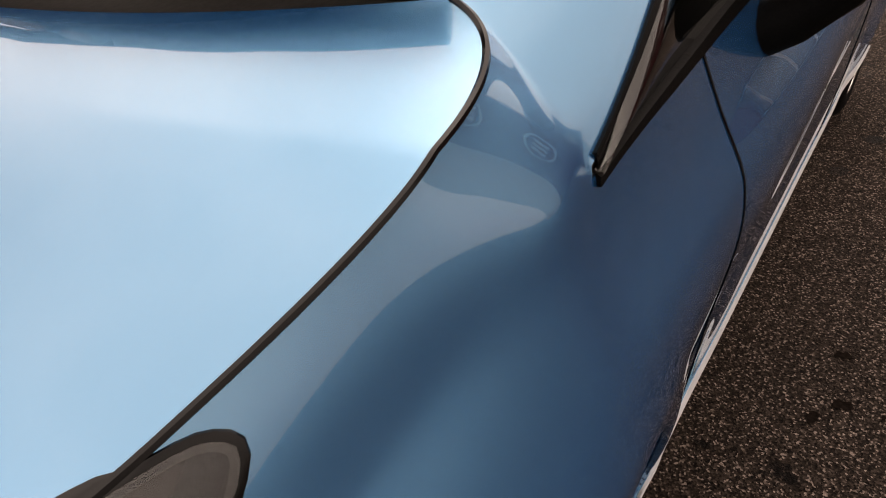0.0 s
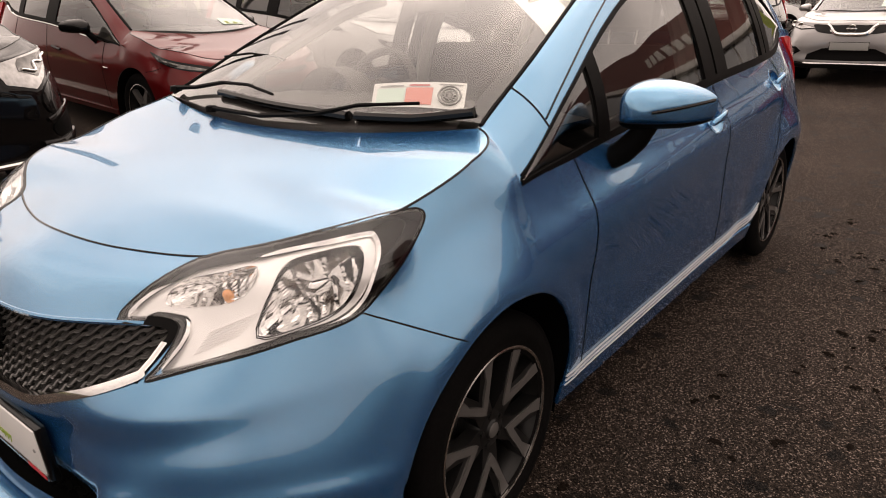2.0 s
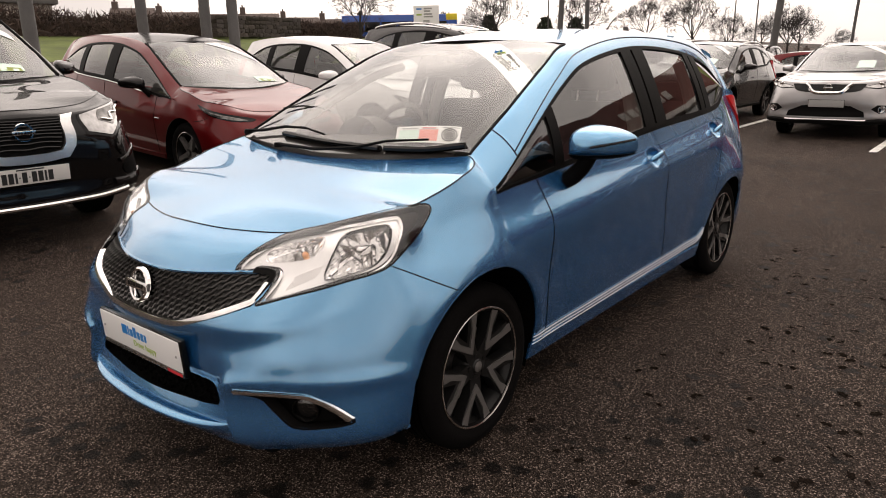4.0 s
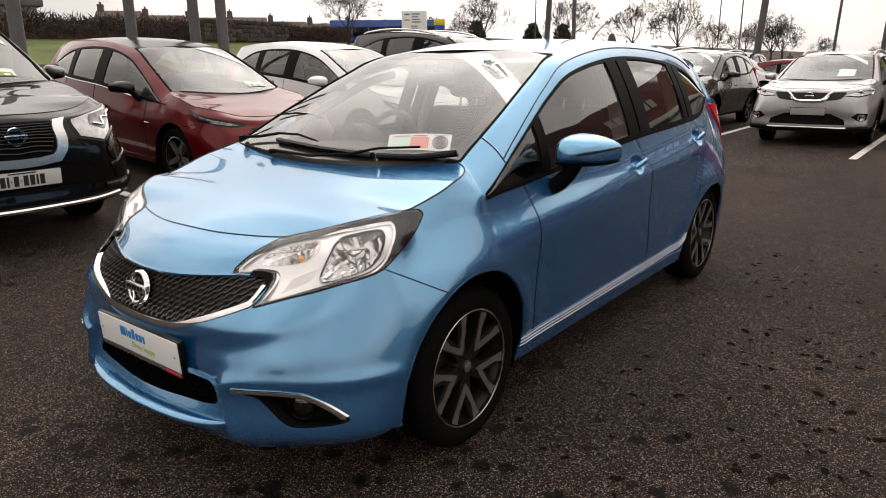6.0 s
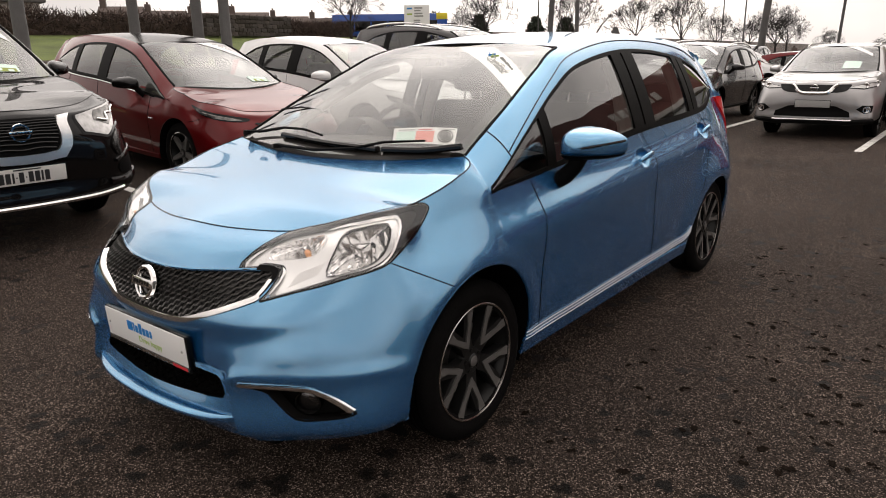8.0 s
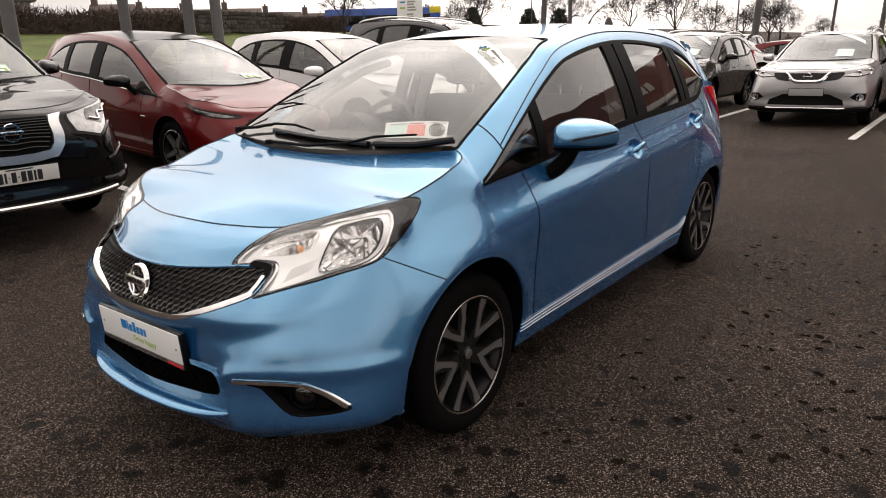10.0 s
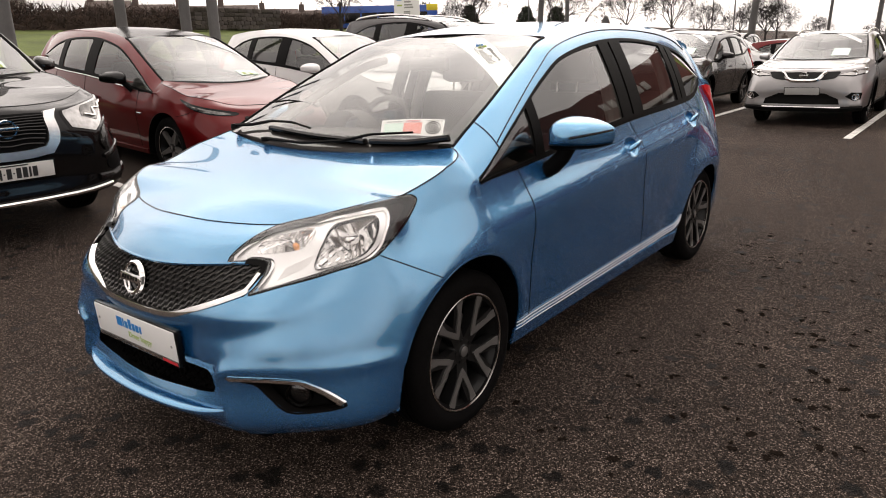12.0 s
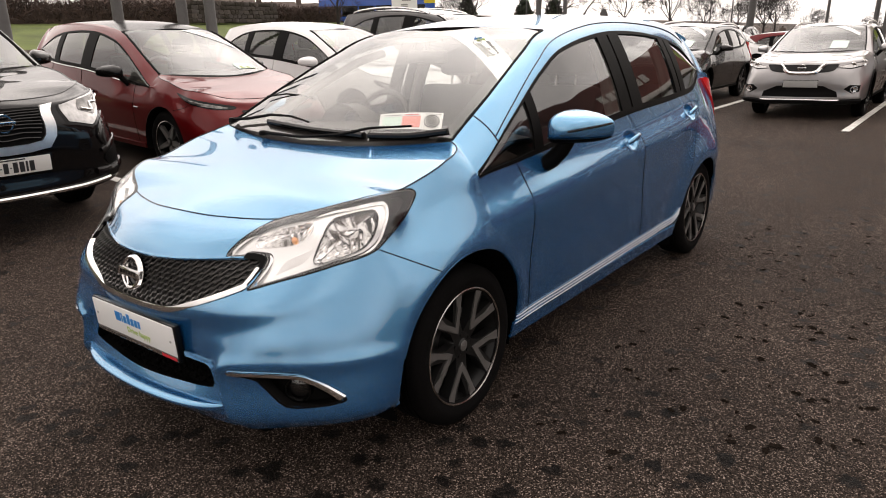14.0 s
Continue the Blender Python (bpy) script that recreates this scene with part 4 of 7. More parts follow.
# dark band printed round the windscreen
edge = [shell.line(u, 6.98) for u in np.linspace(7.05, 10, 40)]
head = spline(np.array([shell.line(10, 7), (0.30, 0.952, 1.4565), (0, 0.93, 1.4635), (-0.30, 0.952, 1.4565), Matrix.Diagonal((-1, 1, 1)) @ shell.line(10, 7)]), np.linspace(0, 4, 41))
part("screen_seal", tube_bm([Vector(p) + Vector((0, -0.003, 0.002)) for p in head], 0.0055, 6), BLACKPL, hatch)
both_sides("screen_seal", tube_bm([p + Vector((-0.004, 0, 0.002)) for p in edge], 0.006, 6), BLACKPL, hatch)


def frit(t0, t1, s0, s1, lift):
    us = np.linspace(s0, s1, 30)
    E = shell_points(shell.net, us, [7.0])[:, 0]
    C = spline(shell.ss, (us - 7) / 3 * (len(shell.ss) - 1))
    G = []
    for c, e in zip(C, E):
        row = []
        for k in np.linspace(t0, t1, 40):
            p = c + (e - c) * k ** 2
            p[0] = e[0] * k
            p[2] += 0.015 * 4 * k * k * (1 - abs(k)) + lift
            row.append(tuple(p))
        G.append(row)
    return grid_bm(G)


part("screen_band", frit(-1, 1, 9.93, 10, -0.004), BLACKPL, hatch)
both_sides("screen_band", frit(0.915, 1, 7, 10, -0.004), BLACKPL, hatch)
part("screen_band", frit(-0.915, 0.915, 7.0, 7.24, -0.004), WORNPL, hatch)
# shut lines
skin.turn((-1, 0, 0))
lines = [([(0.379, 0.945), (0.404, 0.874), (0.409, 0.762), (0.408, 0.647), (0.407, 0.502), (0.425, 0.36), (0.43, 0.31)], 0.0045),
         ([(1.43, 1.035), (1.50, 0.95), (1.525, 0.88), (1.541, 0.658), (1.59, 0.459), (1.61, 0.325)], 0.0045),
         ([(2.31, 1.069), (2.43, 1.02), (2.46, 0.98), (2.44, 0.90), (2.36, 0.78), (2.26, 0.60)], 0.0045)]
for pts, wd in lines:
    for ob in both_sides("shut_line", skin.strip(rounded(pts, 6, False), wd, 0.0012, 0.003), GLOSSBLACK, hatch):
        pass
skin.turn(LAMP_WAY)
seam = [skin.flat(p) for p in ((0.752, -0.393, 0.781), (0.805, -0.322, 0.738), (0.846, -0.191, 0.669))]
both_sides("shut_line", skin.strip(rounded(seam, 8, False), 0.003, 0.0012, 0.003), GLOSSBLACK, hatch)
gap = [tuple(p) for p in shell_points(shell.net, np.linspace(0, 2.0, 60), [7.0])[:, 0]]
both_sides("bonnet_gap", tube_bm([Vector(p) + Vector((0, 0, -0.0005)) for p in gap], 0.0030, 6), GLOSSBLACK, hatch)
gap2 = [tuple(p) for p in shell_points(shell.net, np.linspace(4.55, 7.0, 80), [7.0])[:, 0]]
both_sides("bonnet_gap", tube_bm([Vector(p) + Vector((0, 0, -0.0005)) for p in gap2], 0.0030, 6), GLOSSBLACK, hatch)
seam2 = [shell.line(7.6, v) + Vector((0.0008, 0, 0.0008)) for v in np.linspace(6.02, 6.98, 10)]
both_sides("shut_line", tube_bm(seam2, 0.0022, 5), GLOSSBLACK, hatch)
frame_line = [shell.line(u, 6.15 + 0.40 * min(1.0, (u - 7.62) / 3.2)) + Vector((0.001, 0, 0.001)) for u in np.linspace(7.62, 13.6, 80)]
both_sides("door_frame_line", tube_bm(frame_line, 0.0028, 6), GLOSSBLACK, hatch)

# headlamps
skin.turn(LAMP_WAY)
for side in (1, -1):
    fl = (lambda b: b) if side > 0 else flipped
    lamp = new("headlamp"); lamp.parent = hatch
    lamp["label"] = "large clear headlamp with chrome reflectors"
    base = skin.sheet(lamp_line, -0.075, 0.02)
    part("lamp_housing", fl(base), LAMPSMOKE, lamp, "smoked brown-grey lamp housing")
    walls = skin.strip(lamp_line, 0.0085, 0.0015, 0.09, closed=True)
    part("lamp_seal", fl(walls), GLOSSBLACK, lamp)
    inner = rounded(LAMP_INNER, 3)
    bezel = skin.sheet(inner, -0.016, 0.012, depth=0.05)
    skin_cut = Skin([bezel], LAMP_WAY)
    for hole in (rounded(LAMP_BOWL, 3), rounded(LAMP_TURN, 3)):
        skin_cut.cut(bezel, hole)
    part("lamp_bezel", fl(bezel), BEZEL, lamp, "bright satin silver lamp surround")
    part("bezel_edge", fl(skin.strip(inner, 0.010, -0.012, 0.012, closed=True)), CHROME, lamp)
    part("main_reflector", fl(dish(skin, rounded(LAMP_BOWL, 9), -0.016, 0.050, 18, 230, 0.004)), CHROME, lamp, smooth=False)
    part("reflector_edge", fl(skin.strip(rounded(LAMP_BOWL, 4), 0.006, -0.013, 0.02, closed=True)), GLOSSBLACK, lamp)
    part("indicator_reflector", fl(dish(skin, rounded(LAMP_TURN, 7), -0.016, 0.04, 12, 300, 0.002)), CHROME, lamp, smooth=False)
    bulb = skin.at((0.055, 0.640), -0.035)[0]
    b1 = bmesh.new(); bmesh.ops.create_uvsphere(b1, u_segments=16, v_segments=10, radius=0.010, matrix=Matrix.Translation(bulb))
    part("indicator_bulb", fl(b1), AMBER, lamp, "amber indicator bulb")
    b2 = skin.at((0.245, 0.635), -0.05)[0]
    b3 = lathe_bm([(0.0, -0.03), (0.014, -0.016), (0.017, -0.018), (0.017, 0.02)], 'y', 20, tuple(b2))
    part("bulb_shield", fl(b3), CHROME, lamp)
    for k in range(5):
        q0, q1 = (0.185 + 0.022 * k, 0.590 + 0.004 * k), (0.205 + 0.020 * k, 0.672 + 0.003 * k)
        part("reflector_step", fl(skin.strip([q0, q1], 0.006, -0.055 - 0.006 * (k % 2), 0.012)), SATIN if k % 2 else CHROME, lamp)
    for k in range(7):
        y0 = 0.530 + 0.006 * k
        part("bezel_rib", fl(skin.strip([(0.01 + 0.004 * k, y0), (0.10 + 0.006 * k, y0 + 0.034)], 0.0018, -0.0152, 0.0012)), BEZEL, lamp)
    cover = part("lamp_cover", fl(skin.sheet(lamp_line, 0.002, 0.025)), LENS, lamp)
    cover.visible_shadow = False

# main grille: recessed panel and a mesh of crossing bars
skin.turn((0, 1, 0))
grille = new("grille"); grille.parent = hatch
grille["label"] = "black diamond-mesh grille in a chrome surround"
part("grille_panel", skin.sheet(GRILLE, -0.045, 0.03, depth=-0.04), BLACKPL, grille)
mesh_bm = bmesh.new()
for slope in (0.62, -0.62):
    c = -0.2
    while c < 1.6:
        run = []
        for k in range(241):
            x = -0.6 + k * 0.005
            z = c + slope * x
            z += 0.0035 * math.sin(x * 2 * math.pi / 0.0295)
            if inside((x, z), GRILLE):
                run.append((x, z))
            if (not inside((x, z), GRILLE) or k == 240) and run:
                if len(run) > 2:
                    s = skin.strip(run, 0.0054 if slope > 0 else 0.0042, -0.010 if slope > 0 else -0.016, 0.020)
                    me = bpy.data.meshes.new("t"); s.to_mesh(me); s.free(); mesh_bm.from_mesh(me); bpy.data.meshes.remove(me)
                run = []
        c += 0.0183
tagged(part("grille_mesh", mesh_bm, MESHGREY, grille), kind="stuff")
vee = [(-0.486, 0.70), (-0.474, 0.690), (-0.413, 0.664), (-0.321, 0.630), (-0.212, 0.595), (-0.10, 0.587), (0, 0.586)]
vee = vee + [(-x, z) for x, z in vee[-2::-1]]
part("chrome_surround", skin.strip([(x, z + 0.004) for x, z in rounded(vee, 5, False)], 0.0165, 0.004, 0.02), CHROME, grille, "polished chrome grille surround")
both_sides("chrome_side", skin.strip([(0.478, 0.695), (0.486, 0.72), (0.489, 0.745)], 0.012, 0.004, 0.015), CHROME, grille)
both_sides("grille_end_seal", skin.strip(rounded([(0.425, 0.773), (0.470, 0.772), (0.490, 0.762), (0.492, 0.742), (0.484, 0.712), (0.476, 0.688)], 6, False), 0.015, 0.002, 0.02), BLACKPL, grille)
part("nose_edge", skin.bar(rounded([(x, z - 0.002) for x, z in GR_HALF[:5]][::-1] + [(-x, z - 0.002) for x, z in GR_HALF[1:5]], 6, False), 0.0065, -0.004), BLUE, hatch)
# round badge with a bar
badge = new("badge"); badge.parent = grille
bc = skin.at((0, 0.683), 0.004)[0]
tilt = Matrix.Translation(bc) @ Matrix.Rotation(radians(-14), 4, 'X')
ring = lathe_bm([(0.043, 0), (0.046, -0.012), (0.052, -0.014), (0.058, -0.010), (0.060, 0.0)], 'y', 48)
ring.transform(tilt); part("badge_ring", ring, CHROME, badge)
bar = box_bm((-0.066, -0.020, -0.0145), (0.066, -0.004, 0.0145), 0.004); bar.transform(tilt); part("badge_bar", bar, CHROME, badge)
back = lathe_bm([(0.0, 0.004), (0.046, 0.004), (0.046, 0.03)], 'y', 32); back.transform(tilt); part("badge_back", back, GLOSSBLACK, badge)
mark = bmesh.new()
for k in range(6):
    add_box(mark, (-0.050 + k * 0.0172, -0.0212, -0.007), (-0.040 + k * 0.0172, -0.019, 0.007), 0.0)
mark.transform(tilt); part("badge_mark", mark, GLOSSBLACK, badge)

# dealer plate on the bumper
plate = new("dealer_plate"); plate.parent = hatch
plate["label"] = "white dealer plate in a black frame"
pm = Matrix.Translation((0, -0.826, 0.495)) @ Matrix.Rotation(radians(3), 4, 'X')
def on_plate(bm): bm.transform(pm); return bm
part("plate_frame", on_plate(box_bm((-0.264, -0.010, -0.066), (0.264, 0.012, 0.064), 0.006)), GLOSSBLACK, plate)
part("plate_face", on_plate(box_bm((-0.257, -0.013, -0.046), (0.257, -0.008, 0.059), 0.002)), WHITECARD, plate)
part("frame_strip", on_plate(box_bm((-0.258, -0.0125, -0.063), (0.258, -0.009, -0.049), 0.001)), SATIN, plate)
upright = Matrix.Rotation(radians(90), 4, 'X')
# the dealer's name is drawn as plain upright bars
for k, (wd, hh) in enumerate(((0.034, 0.034), (0.007, 0.034), (0.018, 0.026), (0.018, 0.038), (0.017, 0.026), (0.018, 0.026), (0.012, 0.026))):
    x0 = -0.105 + sum((0.034, 0.007, 0.018, 0.018, 0.017, 0.018, 0.012)[:k]) + 0.006 * k
    part("name_bar", on_plate(box_bm((x0, -0.0142, 0.006), (x0 + wd, -0.0128, 0.006 + hh))), BLUEPRINT, plate)
part("plate_lettering", on_plate(text_bm("Drive happy", 0.030, Matrix.Translation((0.035, -0.0135, -0.016)) @ upright)), GREENPRINT, plate, "green printed words")
part("red_mark", on_plate(box_bm((0.165, -0.0132, -0.062), (0.252, -0.012, -0.051))), REDPRINT, plate)
for k in range(9):
    part("frame_mark", on_plate(box_bm((-0.245 + 0.024 * k, -0.0132, -0.059), (-0.228 + 0.024 * k, -0.012, -0.053))), BLACKPRINT, plate)
for sx in (-0.235, 0.235):
    sc = lathe_bm([(0.0, -0.0155), (0.004, -0.015), (0.005, -0.0125)], 'y', 12, (sx, 0, 0.005)); part("plate_screw", on_plate(sc), GREYPRINT, plate)

# lower grille, lip and fog lamps
part("lower_grille", skin.sheet(LOWGRILLE, -0.06, 0.04, depth=-0.055), BLACKPL, hatch)
lm = bmesh.new()
for slope in (0.6, -0.6):
    c = -0.1
    while c < 0.9:
        run = [(x, c + slope * x) for x in np.arange(-0.45, 0.45, 0.012) if inside((x, c + slope * x), LOWGRILLE)]
        if len(run) > 2:
            s = skin.strip(run, 0.004, -0.03, 0.008)
            me = bpy.data.meshes.new("t"); s.to_mesh(me); s.free(); lm.from_mesh(me); bpy.data.meshes.remove(me)
        c += 0.026
tagged(part("lower_grille_mesh", lm, BLACKPL, hatch), kind="stuff")
def lip_bm():
    us, vs = np.linspace(0, 1.80, 50), np.linspace(0.15, 1.3, 14)
    P = shell_points(shell.net, us, np.clip(vs, 0, 7))
    G = []
    for k, u in enumerate(us):
        f = 1 - (u / 1.80) ** 5
        row = []
        for j, v in enumerate(vs):
            b = math.sin(math.pi * (j / 13)) ** 0.7
            row.append((P[k, j, 0], P[k, j, 1] - 0.048 * f * b - 0.002, P[k, j, 2] + 0.026 * b - (0.012 if j == 0 else 0)))
        G.append(row)
    return mirror_bm(outward(grid_bm(G)))
part("front_lip", lip_bm(), BLUE, hatch)
for side in (1, -1):
    fl = (lambda b: b) if side > 0 else flipped
    fog = new("fog_lamp"); fog.parent = hatch
    fog["label"] = "round fog lamp in a black recess with chrome trim"
    part("fog_recess", fl(skin.sheet(rounded(FOG, 3), -0.055, 0.02, depth=-0.05)), BLACKPL, fog)
    part("fog_seal", fl(skin.strip(rounded(FOG, 3), 0.006, 0.001, 0.03, closed=True)), BLACKPL, fog)
    top = [(0.474, 0.442), (0.547, 0.444), (0.654, 0.436), (0.692, 0.416), (0.728, 0.388), (0.760, 0.355)]
    part("fog_trim", fl(skin.strip(rounded(top, 5, False), 0.013, 0.005, 0.018)), CHROME, fog, "chrome trim over the fog lamp")
    fc = skin.at((0.655, 0.378), -0.035)[0]
    fm = look(tuple(fc), tuple(fc + Vector((0.5, -0.85, 0))))
    ring = lathe_bm([(0.0, -0.02), (0.030, -0.022), (0.034, -0.008), (0.037, 0.004), (0.042, 0.004), (0.044, -0.02)], 'z', 32)
    ring.transform(fm @ Matrix.Rotation(math.pi, 4, 'X')); part("fog_reflector", fl(ring), GLOSSBLACK, fog)
    lens = lathe_bm([(0.0, 0.006), (0.025, 0.003), (0.036, -0.002)], 'z', 28)
    lens.transform(fm @ Matrix.Rotation(math.pi, 4, 'X')); part("fog_lens", fl(lens), LENS, fog)

# sills with bright lines, arch liners, wheels
both_sides("side_skirt", shell.patch(7.72, 12.12, -0.05, 0.98, 0.005, depth=0.008), BLUE, hatch)
skin.turn((-1, 0, 0))
for k, z in enumerate((0.287, 0.302, 0.317)):
    pts = [(0.325, z + 0.004), (0.6, z + 0.008), (1.0, z + 0.016), (1.5, z + 0.024), (1.9, z + 0.030), (2.06, z + 0.036), (2.12, z + 0.052), (2.165, z + 0.085)]
    both_sides("skirt_line", skin.strip(rounded(pts, 6, False), 0.0030, 0.0075 - 0.0005 * k, 0.004), SKIRTSILVER, hatch)
for (cy, cz, r), x0 in ((FARCH, 0.835), (RARCH, 0.835)):
    arc = [(cy + r * math.cos(a), cz + r * math.sin(a)) for a in np.linspace(-0.35, math.pi + 0.35, 48)]
    arc = [(arc[0][0], 0.21)] + arc + [(arc[-1][0], 0.21)]
    G = [[(x, cy + (y - cy) * k, cz + (z - cz) * k) for x, k in ((skin.at((y, z))[0].x - 0.012, 1.0), (skin.at((y, z))[0].x - 0.05, 1.02), (0.52, 1.02))] for y, z in arc]
    bm = grid_bm(G)
    both_sides("arch_liner", bm, LINER, hatch)
    both_sides("arch_back", box_bm((0.50, cy - 0.38, 0.2), (0.53, cy + 0.38, 0.72)), LINER, hatch)
    edge = [skin.at(q)[0] + Vector((-0.008, 0, 0)) for q in arc]
    both_sides("arch_lip", tube_bm(edge, 0.009, 8), BLUE, hatch)
part("underbody", box_bm((-0.52, -0.72, 0.2), (0.52, 3.1, 0.30), 0.02), LINER, hatch)
part("sill_filler", box_bm((-0.77, 0.36, 0.2), (0.77, 2.15, 0.34), 0.02), LINER, hatch)
w0 = build_wheel(hatch, 0.308, 0.219, 0.195, 5, "split", 0.489)
w0.matrix_basis = pose(0.80, 0, 0.308)
for m in (pose(0.80, 2.6, 0.308, 50), pose(-0.80, 0, 0.308, 20, 0, 180), pose(-0.80, 2.6, 0.308, 70, 0, 180)):
    copy_thing(w0, m)

# door mirrors
def mirror_head(low=-9.0, high=9.0, swell=0.0):
    """The housing: a rounded oblong rim at the glass, domed towards the front; its top falls to the outer end."""
    G = []
    for s in np.sin(np.linspace(0, math.pi / 2, 22)):
        k = max(0.0, 1 - s ** 2.5) ** (1 / 2.2)
        cx, row = 0.936 - 0.030 * s, []
        for a in np.linspace(0, 2 * math.pi, 57):
            c, si = math.cos(a), math.sin(a)
            ex, ez = math.copysign(abs(c) ** 0.52, c), math.copysign(abs(si) ** 0.52, si)
            x = cx + (0.104 * k + swell) * ex
            f = (x - 0.832) / 0.208
            h = (0.079 - 0.050 * f * f if si > 0 else 0.056 - 0.004 * f) * k + swell
            z = 1.048 + 0.012 * f - 0.006 * s + h * ez
            row.append((x, 0.628 + 0.075 * f - (0.135 + swell) * s, min(max(z, low), high)))
        G.append(row)
    bm = grid_bm(G)
    bmesh.ops.recalc_face_normals(bm, faces=bm.faces[:])
    return bm


for side in (1, -1):
    fl = (lambda b: b) if side > 0 else flipped
    mir = new("door_mirror"); mir.parent = hatch
    part("mirror_shell", fl(mirror_head()), BLUE, mir)
    part("mirror_base", fl(mirror_head(-9.0, 1.020, 0.003)), BLACKPL, mir)
    part("mirror_indicator", fl(tube_bm([(0.93 + 0.105 * t, 0.518 + 0.045 * t + 0.125 * t ** 3, 1.050 + 0.022 * t) for t in np.linspace(0, 1, 16)], 0.005, 6)), GLOSSBLACK, mir)
    leg = tube_bm([(0.775, 0.585, 0.895), (0.825, 0.59, 0.925), (0.865, 0.59, 0.965), (0.895, 0.59, 1.015)], 0.036, 12, 0.032)
    part("mirror_leg", fl(leg), BLACKPL, mir)
    gl = grid_bm([[(0.932 + 0.084 * u, 0.624 + 0.075 * (0.100 + 0.084 * u) / 0.208, 1.048 + v * 0.040) for v in np.linspace(-0.9, 1, 6)] for u in np.linspace(-1, 1, 8)])
    part("mirror_glass", fl(gl), CHROME, mir)

# door handles: a round bowl and a grip across it
skin.turn((-1, 0, 0))
for hy, hz in HANDLES:
    for side in (1, -1):
        fl = (lambda b: b) if side > 0 else flipped
        h = new("door_handle"); h.parent = hatch
        bowl = bowl_line(hy, hz)
        part("handle_rim", fl(skin.strip(bowl, 0.007, 0.0015, 0.006, closed=True)), BLUE, h)
        part("handle_bowl", fl(dish(skin, bowl, -0.001, 0.034, 10)), BLUE, h)
        G = []
        for t in np.linspace(0, 1, 16):
            q = (hy - 0.088 + 0.155 * t, hz - 0.012 + 0.020 * t)
            c = skin.at(q, 0.018 + 0.022 * math.sin(math.pi * min(1, t * 1.0)))[0]
            r = 0.013 + 0.003 * t if 0 < t < 1 else 0.006
            G.append([tuple(c + Vector((0.010 * math.cos(a), 0, r * math.sin(a)))) for a in np.linspace(0, 2 * math.pi, 15)])
        grip = grid_bm(G); bmesh.ops.holes_fill(grip, edges=[e for e in grip.edges if e.is_boundary], sides=30); bmesh.ops.recalc_face_normals(grip, faces=grip.faces[:])
        part("handle_grip", fl(grip), BLUE, h)
        c = skin.at((hy + 0.058, hz + 0.008), 0.02)[0]
        part("handle_lock", fl(lathe_bm([(0.0, 0.014), (0.009, 0.013), (0.011, 0.0)], 'x', 16, tuple(c))), SATIN, h)

# tail lamps, roof spoiler, aerial
skin.turn((-0.8, -0.55, 0))
tl = [skin.flat(p) for p in ((0.70, 2.93, 1.12), (0.665, 3.02, 1.10), (0.665, 3.075, 1.00), (0.675, 3.11, 0.86), (0.70, 3.06, 0.80), (0.70, 3.03, 0.90), (0.705, 2.97, 1.02))]
both_sides("tail_lamp", skin.sheet(rounded(tl, 3), 0.012, 0.02, depth=0.02), REDLENS, hatch, "red tail lamp")
G = [[(x, 2.84 + 0.25 * t - 0.03 * abs(x / 0.5) ** 3, 1.462 - 0.035 * abs(x / 0.5) ** 2 - 0.045 * t + dz) for t, dz in ((0, 0), (0.4, 0.006), (0.8, 0.004), (1, -0.008), (0.97, -0.028), (0.5, -0.04), (0, -0.05))] for x in np.linspace(-0.50, 0.50, 24)]
sp = grid_bm(G); bmesh.ops.holes_fill(sp, edges=[e for e in sp.edges if e.is_boundary], sides=60); bmesh.ops.recalc_face_normals(sp, faces=sp.faces[:])
part("roof_spoiler", sp, BLUE, hatch)
part("aerial", tube_bm([(0, 2.45, 1.515), (0, 2.56, 1.60), (0, 2.68, 1.66)], 0.006, 8, 0.002), BLACKPL, hatch)

# scuttle, wipers
part("scuttle_panel", grid_bm([[(x, y + 0.10 * (x / 0.66) ** 2 * 0.95, z + 0.028 * (x / 0.66) ** 2) for y, z in ((-0.02, 1.005), (0.02, 1.012), (0.08, 1.028), (0.12, 1.065))] for x in np.linspace(-0.655, 0.655, 40)]), WORNPL, hatch)
def on_glass(x, y, lift): return glass_skin.at(glass_skin.flat((x, y, glass_z(x, y))), lift)[0]
def glass_z(x, y):
    h, _, _, _ = glass_skin.tree.ray_cast(Vector((x, y, 3)), Vector((0, 0, -1)))
    return h.z if h else 1.05 + 0.45 * (y - 0.1)
def screen_pt(x, y, up): return Vector((x, y, max(glass_z(x, y), 1.025 + 0.05 * (x / 0.66) ** 2) + up))
